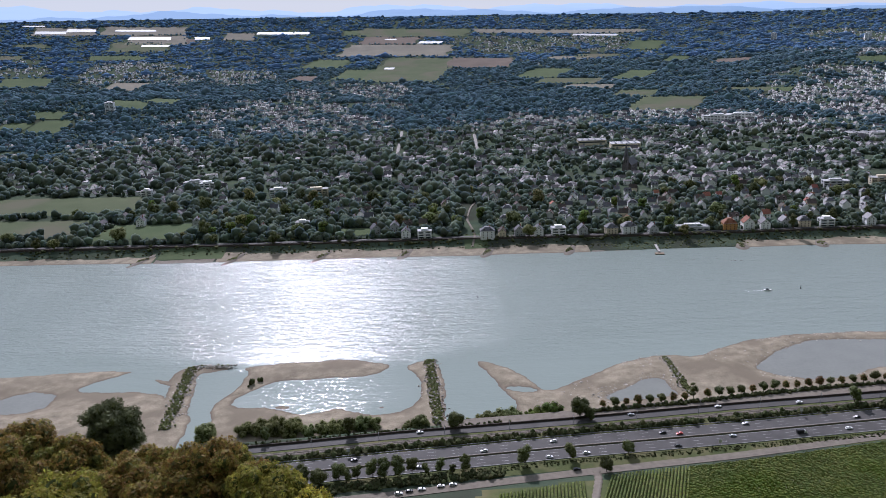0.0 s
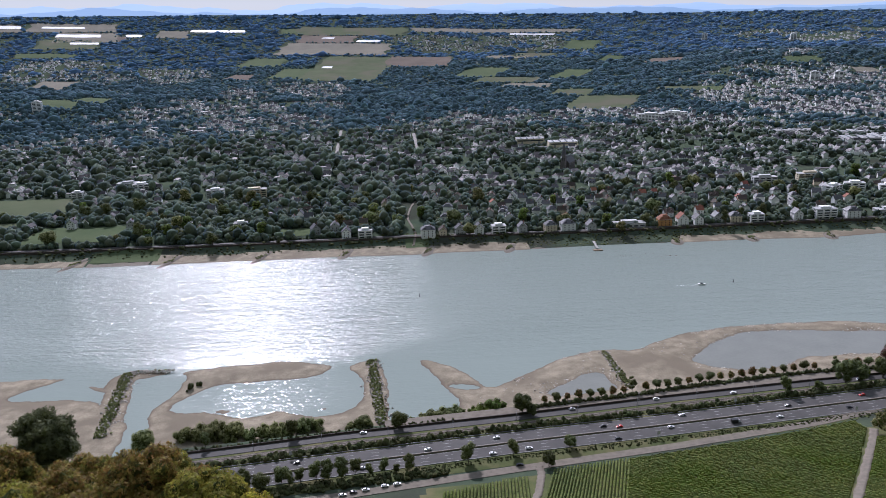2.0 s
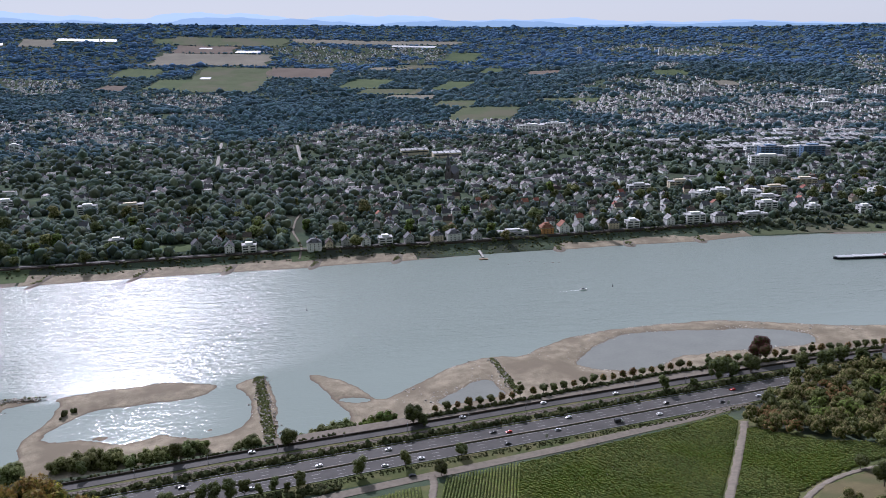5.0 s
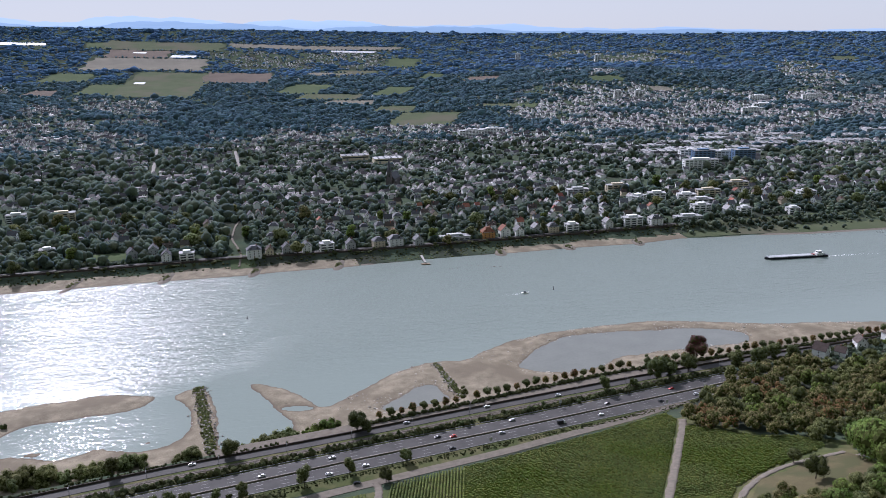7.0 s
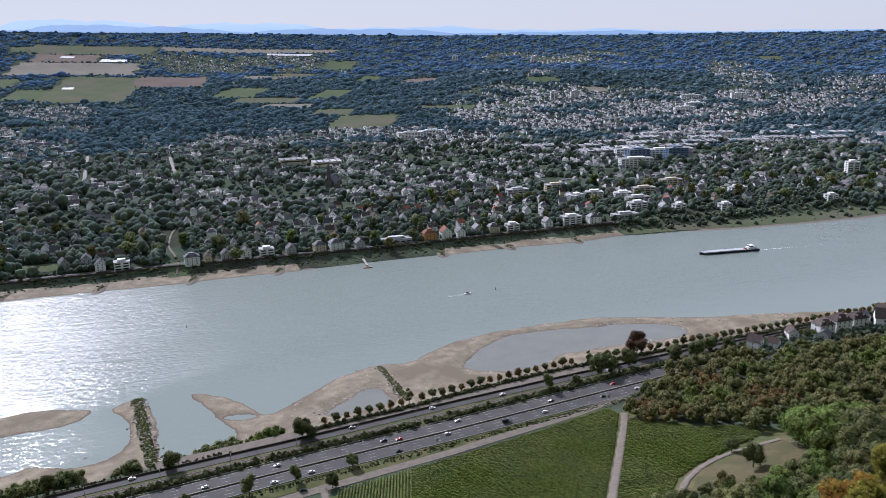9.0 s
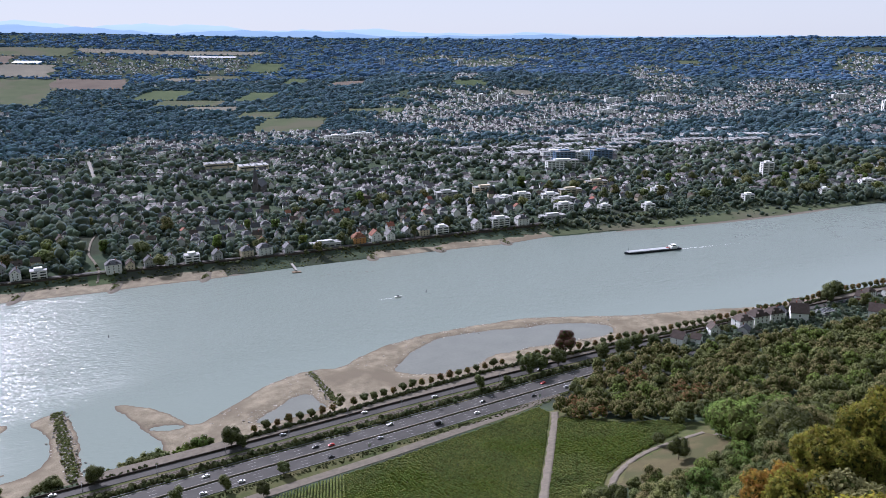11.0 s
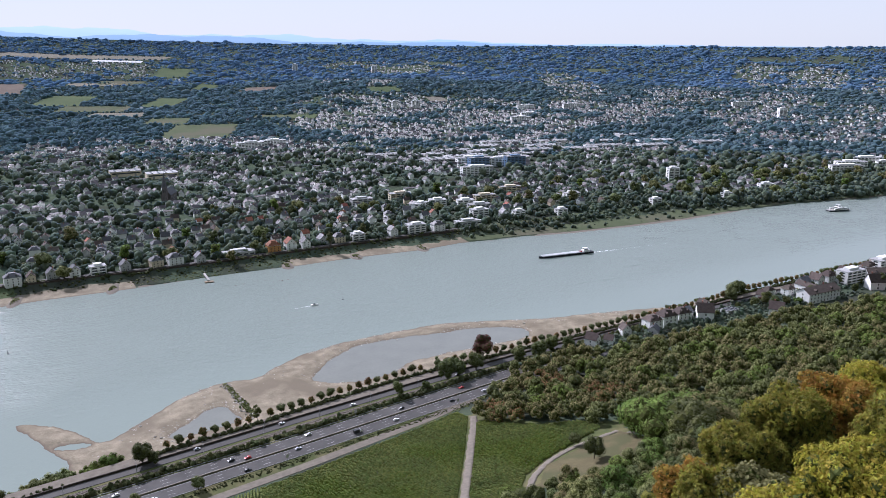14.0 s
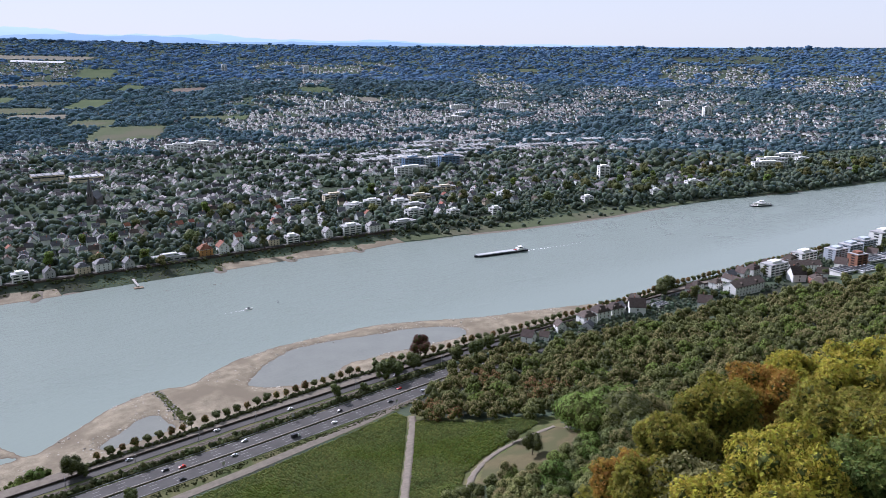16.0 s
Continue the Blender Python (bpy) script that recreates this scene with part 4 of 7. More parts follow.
# inland streets and the plots of school and church stay free of houses and trees
FIELDS += [(-85, 1790, 7, 200, 1.0, 0.0), (78, 1710, 7, 180, 1.0, 0.0), (306, 1640, 34, 34, 1.0, 0.0), (360, 1580, 34, 34, 1.0, 0.0), (314, 1340, 14, 36, 1.0, 0.0)]


# houses of the towns further off, joined
def far_houses(x, y, s, turn, seed):
    rr = np.random.default_rng(seed)
    n = len(x)
    w, d, h, k = s * rr.uniform(8, 14, n), s * rr.uniform(8, 11, n), s * rr.uniform(4.5, 8.5, n), s * rr.uniform(2.5, 5, n)
    flat = rr.uniform(size=n) < 0.15
    k[flat] = 0.4
    w[flat] *= 1.7
    z = height(x, y)
    o = 0.4
    base = np.array([(-1, -1, 0), (1, -1, 0), (1, 1, 0), (-1, 1, 0), (-1, -1, 1), (1, -1, 1), (1, 1, 1), (-1, 1, 1)], float)
    wall = np.stack([base[:, 0] * w[:, None] / 2, base[:, 1] * d[:, None] / 2, base[:, 2] * h[:, None] - 2 * (1 - base[:, 2])], -1)
    gx = np.array([-1, 1.0])
    gable = np.stack([gx * w[:, None] / 2, gx * 0 * w[:, None], (h + k)[:, None] + 0 * gx], -1)
    V1 = np.concatenate([wall, gable], 1)
    F1 = np.array([(0, 1, 5, 4), (1, 2, 6, 5), (2, 3, 7, 6), (3, 0, 4, 7), (4, 7, 8, 8), (5, 9, 6, 6)])
    rb = np.array([(-1, -1, 0), (1, -1, 0), (1, 0, 1), (-1, 0, 1), (1, 1, 0), (-1, 1, 0)], float)
    R0 = np.stack([rb[:, 0] * (w / 2 + o)[:, None], rb[:, 1] * (d / 2 + o)[:, None], (h - 0.25)[:, None] + rb[:, 2] * (k + 0.4)[:, None]], -1)
    V2 = np.concatenate([R0, R0 + np.array([0, 0, 0.35])], 1)
    F2 = np.array([(6, 7, 8, 9), (9, 8, 10, 11), (0, 3, 2, 1), (3, 5, 4, 2), (0, 1, 7, 6), (4, 5, 11, 10), (0, 6, 9, 3), (3, 9, 11, 5), (1, 2, 8, 7), (2, 4, 10, 8)])
    wins = []
    for side in (-1,):
        for q in (-0.3, 0.3):
            for lv in (0.28, 0.72):
                wins.append(np.stack([np.stack([(q + e * 0.07) * w, np.full(n, side) * (d / 2 + 0.05), h * lv + g * 0.7], -1) for e, g in ((-1, -1), (1, -1), (1, 1), (-1, 1))], 1))
    V3 = np.concatenate(wins, 1)
    F3 = np.arange(16).reshape(4, 4)
    c, sn = np.cos(turn)[:, None], np.sin(turn)[:, None]

    def world(V):
        return np.stack([x[:, None] + V[:, :, 0] * c - V[:, :, 1] * sn, y[:, None] + V[:, :, 0] * sn + V[:, :, 1] * c, z[:, None] + V[:, :, 2]], -1)
    vs, fs, ix, base_n = [], [], [], 0
    for V, F, m in ((V1, F1, 0), (V2, F2, 1), (V3, F3, 2)):
        fs.append((F[None] + (np.arange(n) * V.shape[1])[:, None, None] + base_n).reshape(-1, 4))
        ix.append(np.full(n * len(F), m))
        vs.append(world(V).reshape(-1, 3))
        base_n += n * V.shape[1]
    return np.concatenate(vs), np.concatenate(fs), np.concatenate(ix)


hx, hy = [np.concatenate(q) for q in zip(scatter(15000, -32, 72, 960, 2300, 1.5), scatter(42000, -32, 72, 2200, 4400, 1.3))]
ok = (rng.uniform(size=len(hx)) < town_share(hx, hy) * 1.15 * np.interp(patch(hx, hy, 90, 8.0), [0.45, 0.65], [1.0, 0.3])) & ~in_field(hx, hy, 10) & ((hy - far_bank(hx) > 290) | (((hx > 880) | (hx < -280)) & (hy - far_bank(hx) > 75)))
hx, hy = hx[ok], hy[ok]
# streets run with and across the river
hx, hy = np.round(hx / 13) * 13 + rng.normal(0, 1.8, len(hx)), np.round(hy / 19) * 19 + rng.normal(0, 2.2, len(hx))
_, first = np.unique(np.round(hx / 13) * 100000 + np.round(hy / 19), return_index=True)
hx, hy = hx[first], hy[first]
turn = np.where(rng.uniform(size=len(hx)) < 0.5, 0, math.pi / 2) + rng.normal(-0.05, 0.12, len(hx))
v, f, ix = far_houses(hx, hy, np.interp(np.hypot(hx, hy), [1100, 2000, 3500, 4400], [0.95, 0.88, 0.74, 0.62]), turn, 5)
mesh_object("houses", v, f, [M["town_wall"], M["town_roof"], M["glass"]], label="close rows of white and grey houses with dark pitched roofs", category="houses", kind="stuff", index=ix)

# trees between the houses, and the woods beyond
def woods(step, rmin, rmax, size, flat, sink, mat, label):
    """Closed woods: one crown to each cell of a shaken grid, larger and smaller ones side by side."""
    x, y = np.meshgrid(np.arange(-rmax * 0.56, rmax * 0.96, step), np.arange(rmin * 0.28, rmax, step), indexing="ij")
    x, y = (x + rng.uniform(-0.42, 0.42, x.shape) * step).ravel(), (y + rng.uniform(-0.42, 0.42, y.shape) * step).ravel()
    a, r = azr(x, y)
    ok = (r > rmin) & (r < rmax) & (a > -33) & (a < 73) & (y - far_bank(x) > 290)
    x, y = x[ok], y[ok]
    ok = (town_share(x, y) < 0.2) & ~in_field(x, y, 0.35 * step) & (rng.uniform(size=len(x)) < 0.95)
    x, y = x[ok], y[ok]
    clump = patch(x, y, 170, 2.0)
    rad = size * rng.gamma(9.0, 1 / 9.0, len(x)).clip(0.55, 1.7) * np.interp(clump, [0.2, 0.8], [0.85, 1.2])
    lumps("woodland", rng, x, y, height(x, y) - sink * rad + 4 * clump, rad, M[mat], label, "woodland", flat, lobes=1, smooth=True)


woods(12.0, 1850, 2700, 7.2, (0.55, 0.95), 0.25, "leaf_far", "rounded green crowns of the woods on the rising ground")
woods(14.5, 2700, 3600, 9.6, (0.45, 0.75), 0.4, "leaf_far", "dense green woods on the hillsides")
woods(20.0, 3600, 4845, 14.0, (0.32, 0.55), 0.4, "canopy", "woods on the far plateau, coloured blue for the haze")
# hedgerows along the fields
hx_, hy_ = [], []
for fx, fy, w, l, c, s in FIELDS[18:]:
    for side in (-1, 1):
        m = int(w / 9)
        u = rng.uniform(-w, w, m)
        hx_.append(fx + u * c - side * l * s)
        hy_.append(fy + u * s + side * l * c)
hx_, hy_ = np.concatenate(hx_), np.concatenate(hy_)
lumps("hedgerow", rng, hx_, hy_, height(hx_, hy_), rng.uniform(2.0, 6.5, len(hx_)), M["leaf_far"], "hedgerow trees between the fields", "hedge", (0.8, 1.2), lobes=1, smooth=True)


def plant(n, rmin, rmax, power, size, lobes, mat, squash, label, low=0.0):
    tx, ty = scatter(n, -33, 73, rmin, rmax, power)
    share = town_share(tx, ty)
    grove = patch(tx, ty, 90, 8.0)
    keep = (share > low) & (rng.uniform(size=n) < np.where(share > 0.12, np.interp(grove, [0.4, 0.6], [0.5, 1.0]), 0.3 if rmax < 2000 else 0.05))
    keep &= ~in_field(tx, ty, 3) & (ty - far_bank(tx) > 230)
    tx, ty, share, grove = tx[keep], ty[keep], share[keep], grove[keep]
    tr = size(np.hypot(tx, ty)) * rng.uniform(0.6, 1.3, len(tx)) * np.interp(grove, [0.4, 0.6], [0.75, 1.25]) * np.interp(azr(tx, ty)[0], [-5, 8, 38, 50], [1.3, 1.0, 1.0, 1.3])
    lumps("woodland", rng, tx, ty, height(tx, ty), tr, M[mat], label, "woodland", squash, lobes=lobes, smooth=True)


plant(15500, 1000, 1950, 1.4, lambda r: np.interp(r, [1000, 2150], [5.8, 6.0]), 2, "leaf_garden", (0.7, 1.15), "green trees filling gardens between the houses")
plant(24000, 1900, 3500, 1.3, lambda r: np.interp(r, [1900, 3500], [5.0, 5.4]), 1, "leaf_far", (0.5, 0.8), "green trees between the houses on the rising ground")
plant(7000, 3400, 4840, 1.3, lambda r: np.interp(r, [3400, 4830], [5.6, 7.5]), 1, "leaf_haze", (0.5, 0.8), "trees among the houses on the far plateau, coloured blue for the haze")

# ---------------------------------------------------------------- near side: vineyard, lanes, verges
def lane(name, pts, width, mat, label, lift=0.35, category="path", wobble_=0.3):
    """A lane along a few bends, draped on the slope."""
    p = np.array(pts, float)
    t = np.linspace(0, len(p) - 1, 12 * (len(p) - 1) + 1)
    x, y = np.interp(t, range(len(p)), p[:, 0]), np.interp(t, range(len(p)), p[:, 1])
    k = np.ones(9) / 9
    pad = lambda a: np.convolve(np.pad(a, 4, mode="edge"), k, "valid")
    x, y = pad(x), pad(y)
    tx, ty = np.gradient(x), np.gradient(y)
    ln = np.hypot(tx, ty) + 1e-9
    w = width / 2 * (1 + 0.12 * np.sin(np.arange(len(x)) * 1.3))
    nx, ny = -ty / ln * w, tx / ln * w
    v, n = [], len(x)
    for s, dz in ((1, 0), (0.35, 0.06), (-0.35, 0.06), (-1, 0), (-1, -0.6), (1, -0.6)):
        v.append(np.stack([x + s * nx, y + s * ny, height(x + s * nx, y + s * ny) + lift + dz], 1))
    i = np.arange(n - 1)
    f = np.concatenate([np.stack([a * n + i, a * n + i + 1, b * n + i + 1, b * n + i], 1) for a, b in ((0, 1), (1, 2), (2, 3), (3, 4), (5, 0))])
    return mesh_object(name, np.concatenate(v), f, mat, None, label, category, "", "structure", True)


lane("path", [(297, 440), (285, 421), (269, 400), (243, 364), (215, 326), (190, 290)], 5.0, M["gravel"], "pale gravel track climbing through the vineyard")
lane("path", [(235, 296), (251, 315), (272, 328), (289, 333), (303, 334), (322, 333), (345, 330)], 4.0, M["gravel"], "curved gravel track to the wood")
lane("path", [(84, 430), (84, 420), (80, 405), (76, 390), (66, 372)], 4.5, M["gravel"], "gravel lane bending into the vineyard")


def patch_of_land(name, outline, mat, label, lift=0.25, step=3.0, category="grass"):
    o = np.array(outline, float)
    xs, ys = np.arange(o[:, 0].min(), o[:, 0].max() + step, step), np.arange(o[:, 1].min(), o[:, 1].max() + step, step)
    X, Y = np.meshgrid(xs, ys, indexing="ij")
    sd = signed([tuple(q) for q in outline], X, Y) + 0.5 * wobble(X, Y)
    n = len(ys)
    i, j = np.meshgrid(np.arange(len(xs) - 1), np.arange(n - 1), indexing="ij")
    f = np.stack([i * n + j, (i + 1) * n + j, (i + 1) * n + j + 1, i * n + j + 1], -1)[sd[:-1, :-1] > 0]
    used, inv = np.unique(f, return_inverse=True)
    return mesh_object(name, np.stack([X, Y, height(X, Y) + lift], -1).reshape(-1, 3)[used], inv.reshape(-1, 4), mat, None, label, category, "", "structure", True)


patch_of_land("meadow", [(15, 410), (90, 416), (170, 430), (268, 446), (298, 440), (316, 382), (352, 352), (335, 325), (255, 304), (200, 270), (60, 350), (0, 380)], M["verge"], "rough grass under and between the vine rows", 0.12, 4.0)
patch_of_land("meadow", [(244, 302), (268, 323), (300, 330), (330, 329), (334, 312), (320, 292), (292, 284), (262, 280)], M["dry_grass"], "sun-dried brown grass clearing by the wood", 0.4, 1.5)


def track_x(y):
    return np.interp(y, [290, 326, 364, 400, 440], [190, 215, 243, 269, 297])


def vine_rows(lines, name, label):
    """Each row a low ridge of separate leafy stocks."""
    rr = np.random.default_rng(31)
    V, F, n = [], [], 0
    prof = np.array([(-0.56, 0.35), (-0.66, 1.1), (-0.18, 1.75), (0.32, 1.7), (0.66, 1.0), (0.56, 0.3)])
    for x0, y0, x1, y1 in lines:
        L = math.hypot(x1 - x0, y1 - y0)
        m = int(L / 1.25)
        if m < 3:
            continue
        t = (np.arange(m) + rr.uniform(-0.15, 0.15, m)) / m
        cx, cy = x0 + (x1 - x0) * t, y0 + (y1 - y0) * t
        keep = rr.uniform(size=m) > 0.04
        cx, cy = cx[keep], cy[keep]
        m = len(cx)
        ux, uy = (x1 - x0) / L, (y1 - y0) / L
        nx, ny = -uy, ux
        zz = height(cx, cy)
        sc = rr.uniform(0.8, 1.2, m)
        ring = []
        for e in (-0.58, 0.58):
            j = rr.uniform(0.75, 1.2, (m, 6))
            ring.append(np.stack([cx[:, None] + ux * e + nx * prof[:, 0] * j, cy[:, None] + uy * e + ny * prof[:, 0] * j, zz[:, None] + prof[:, 1] * sc[:, None] * j ** 0.5], -1))
        v = np.concatenate(ring, 1)
        f = np.array([(i, i + 1, i + 7, i + 6) for i in range(5)])
        V.append(v.reshape(-1, 3))
        F.append((f[None] + (np.arange(m) * 12)[:, None, None]).reshape(-1, 4) + n)
        n += m * 12
    mesh_object(name, np.concatenate(V), np.concatenate(F), M["vine"], None, label, "vineyard", "", "stuff")


rows = []
for k in range(62):
    d = 10 + 2.0 * k
    xs = np.arange(142 - 0.33 * d, 330, 1.0)
    ys = farm_path(xs) - d
    ok = xs < track_x(ys) - 4
    if ok.sum() > 12:
        x0, x1 = xs[ok][0] - (k % 3), xs[ok][-1]
        bends = np.linspace(x0, x1, 4)
        for a, b in zip(bends[:-1], bends[1:]):
            rows.append((a, float(farm_path(a)) - d, b, float(farm_path(b)) - d))
for x in np.arange(92, 139, 2.0):
    rows.append((x, float(farm_path(x)) - 9, x - 22, float(farm_path(x)) - 75))
for x in np.arange(26, 76, 2.0):
    rows.append((x, float(farm_path(x)) - 14 - 0.12 * max(0, 60 - x), x - 6, float(farm_path(x)) - 60))
for y in np.arange(304, 432, 2.0):
    x0, x1 = float(track_x(y)) + 4, float(np.interp(y, [308, 320, 329, 337, 348, 360, 376, 403, 432], [240, 253, 274, 328, 336, 334, 314, 302, 292]))
    if x1 - x0 > 6:
        rows.append((x0, y, x1, y + (x1 - x0) * 0.1 - 2))
vine_rows(rows, "vineyard", "green rows of trained vines on the slope")

# ---------------------------------------------------------------- near side: trees
near_rng = np.random.default_rng(11)
WOODS = {}
for key, mat, label in (("green", "leaf", "broad green deciduous tree in the hillside wood"), ("light", "leaf_light", "fresh green broad-crowned tree in the hillside wood"),
                        ("dark", "leaf_dark", "dark green dense tree in the hillside wood"), ("olive", "leaf_brown", "olive-brown tree turning in early autumn"), ("rust", "leaf_rust", "rust-coloured tree turning in autumn")):
    for q in range(2):
        WOODS[key, q] = Kind(tree("deciduous_tree", 100 + 7 * q + len(key), 6.6, 10.5, 3.5, M[mat], label, 11, 1000, 0.8, group="trees of the hillside wood", size=(0.4, 0.62)))
WOOD = [(285, 430), (372, 492), (460, 484), (520, 474), (600, 464), (700, 446), (800, 420), (950, 386), (1150, 350), (1150, 150), (420, 120), (260, 180), (205, 262), (218, 296), (250, 292), (276, 268), (306, 282), (318, 306), (336, 320), (344, 350), (316, 376), (302, 404)]
gx, gy = np.meshgrid(np.arange(180, 1150, 10.4), np.arange(120, 505, 10.4), indexing="ij")
gx, gy = (gx + near_rng.uniform(-3, 3, gx.shape)).ravel(), (gy + near_rng.uniform(-3, 3, gy.shape)).ravel()
inw = (signed(WOOD, gx, gy) > 0) & (gx < gy * 2.45)
gx, gy = gx[inw], gy[inw]
gr = np.hypot(gx, gy)
order = np.argsort(gr + near_rng.uniform(0, 40, len(gr)))
gx, gy, gr = gx[order], gy[order], gr[order]
tone = patch(gx, gy, 70, 2.0) + near_rng.uniform(-0.35, 0.35, len(gx))


def wood_tone(t, x, y):
    if y > 380 and x < 420 and t > 0.45:
        return "rust" if t > 0.85 else "olive"
    return "olive" if t > 0.6 else "green" if t > 0.3 else "dark" if t > 0.1 else "light"


NEAR_WOOD = 210
for k in range(min(NEAR_WOOD, len(gx))):
    if math.hypot(gx[k] - 333, gy[k] - 302) < 26:
        continue
    key = wood_tone(tone[k], gx[k], gy[k])
    WOODS[key, k % 2].put(gx[k], gy[k], near_rng.uniform(0.8, 1.3) * (0.75 if gx[k] < 312 and 255 < gy[k] < 310 else 1.0), near_rng.uniform(0, 360))
for key, x, y, s in (("light", 323, 302, 2.15), ("light", 333, 317, 2.05), ("light", 315, 286, 1.95), ("dark", 334, 284, 2.1), ("light", 345, 300, 2.4), ("dark", 322, 268, 1.6), ("olive", 350, 284, 2.1), ("dark", 289, 308, 0.95), ("dark", 298, 335, 0.6), ("light", 300, 276, 1.1), ("green", 288, 280, 0.9), ("light", 276, 276, 0.95), ("green", 264, 278, 0.8), ("light", 252, 284, 0.75), ("green", 306, 264, 1.2), ("light", 288, 264, 1.0)):
    WOODS[key, 0].put(x, y, s, near_rng.uniform(0, 360))
# the wood further along the slope, joined
tmpl = [crown(np.random.default_rng(60 + q), 6.4, 10.0, 2.5, 9, 220, 1.25) for q in range(4)]
V, F, I, n = [], [], [], 0
names = ["dark", "green", "olive", "light", "rust"]
for k in range(NEAR_WOOD, len(gx)):
    if near_rng.uniform() > np.interp(gr[k], [480, 700, 900], [1.0, 0.95, 0.75]):
        continue
    v, f, inner = tmpl[k % 4]
    t, s = near_rng.uniform(0, 6.28), near_rng.uniform(0.8, 1.3)
    c, sn = math.cos(t), math.sin(t)
    V.append(np.stack([(v[:, 0] * c - v[:, 1] * sn) * s + gx[k], (v[:, 0] * sn + v[:, 1] * c) * s + gy[k], v[:, 2] * s * near_rng.uniform(0.85, 1.15) + float(height(gx[k], gy[k]))], 1))
    F.append(f + n)
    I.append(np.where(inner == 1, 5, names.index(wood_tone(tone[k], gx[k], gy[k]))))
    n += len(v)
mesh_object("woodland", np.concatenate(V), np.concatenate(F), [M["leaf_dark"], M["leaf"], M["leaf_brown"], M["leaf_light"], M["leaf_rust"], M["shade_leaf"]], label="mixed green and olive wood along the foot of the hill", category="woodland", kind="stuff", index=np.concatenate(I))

# trees close below the lookout: bearing, distance, how far the top lies below the skyline of the crowns, radius, leaves
def crown_line(a):
    """How steeply one looks down on the tops of the close trees, by bearing."""
    return float(np.interp(a, [-36, -30.8, -25.9, -21.8, -19, -16, -12.9, -10.6, 44, 48.7, 49.4, 52.8, 55, 57.8, 60.6, 62.2, 66, 75], [-22, -22.8, -24, -25.9, -26, -27.6, -28.8, -31, -36, -30.5, -27.4, -24.5, -22.4, -20.2, -20.2, -18.5, -17.4, -16.5]))


NAMES = {"leaf_bronze": "bronze and olive autumn tree below the lookout", "leaf_orange": "orange autumn tree below the lookout", "leaf_dark": "dark green tree below the lookout", "leaf_brown": "brownish tree with thinning leaves below the lookout", "leaf_olive": "olive and yellow autumn tree below the lookout", "leaf_yellow": "yellow-green autumn tree below the lookout", "leaf_rust": "rust-red autumn tree below the lookout", "leaf_fresh": "fresh green tree below the lookout"}
for k, (a, r, drop, rad, mat) in enumerate((
        (-24.3, 119, -1.9, 5.0, "leaf_dark"), (-30, 112, 0, 5.5, "leaf_bronze"), (-27.3, 104, 0.8, 5.0, "leaf_bronze"), (-33, 90, 0.5, 6.0, "leaf_bronze"), (-29, 72, 3.2, 6.0, "leaf_olive"), (-22.3, 68, 2.6, 5.2, "leaf_bronze"), (-18.3, 70, 0.0, 5.0, "leaf_bronze"),
        (-17.5, 96, 0.5, 5.6, "leaf_olive"), (-20.8, 94, 0.6, 5.6, "leaf_bronze"), (-15.2, 84, 0.6, 4.8, "leaf_bronze"), (-13.2, 74, 0.8, 3.8, "leaf_olive"), (-22.6, 102, 0.6, 5.2, "leaf_bronze"), (-14.4, 64, 0.3, 4.0, "leaf_olive"), (-11.6, 58, 0.8, 3.0, "leaf_yellow"), (-26, 55, 5.5, 4.6, "leaf_bronze"), (-20.5, 50, 4.4, 4.2, "leaf_bronze"), (-16, 48, 3.6, 3.6, "leaf_olive"), (-31, 48, 8.0, 4.5, "leaf_bronze"), (-25, 86, 2.3, 5.0, "leaf_bronze"), (-12.4, 47, 3.2, 3.0, "leaf_fresh"), (-10.2, 62, 1.2, 2.4, "leaf_fresh"),
        (50, 62, 0.3, 3.0, "leaf_orange"), (51.6, 58, 1.6, 3.4, "leaf_olive"), (53.6, 76, 0.3, 4.4, "leaf_olive"), (56.2, 86, 0.0, 5.0, "leaf_olive"), (58.8, 92, 0.2, 5.5, "leaf_orange"), (61.5, 98, 0.0, 6.0, "leaf_yellow"), (65, 104, 0.0, 7.5, "leaf_yellow"), (69.5, 98, 0.2, 7.5, "leaf_olive"),
        (61.0, 50, 4.2, 4.6, "leaf_yellow"), (57.4, 48, 6.8, 3.6, "leaf_yellow"), (54.6, 58, 4.2, 3.4, "leaf_brown"), (66.2, 52, 6.5, 4.4, "leaf_fresh"), (52.2, 46, 5.4, 3.0, "leaf_yellow"), (64, 74, 3.0, 5.0, "leaf_olive"), (68, 70, 3.5, 5.5, "leaf_olive"), (49.4, 47, 3.0, 2.6, "leaf_olive"), (62.5, 42, 9.5, 3.6, "leaf_yellow"))):
    x, y = r * math.sin(radians(a)), r * math.cos(radians(a))
    top = EYE + r * math.tan(radians(crown_line(a) - drop))
    g = float(height(x, y))
    tall = rad * 2.2
    stem = max(top - g - tall, 0.5)
    fine = float(np.interp(r, [45, 100], [0.62, 0.95]))
    ob = tree("deciduous_tree", 300 + k, rad, tall, stem, M[mat], NAMES[mat], 95, int(min(17000, 400 * rad ** 2 / fine ** 2)), 0.44 * fine, 0.3, group="trees below the lookout", size=(0.1, 0.25), core=0.5)
    settle(ob, x, y, 1.0, near_rng.uniform(0, 360), z=top - tall - stem)

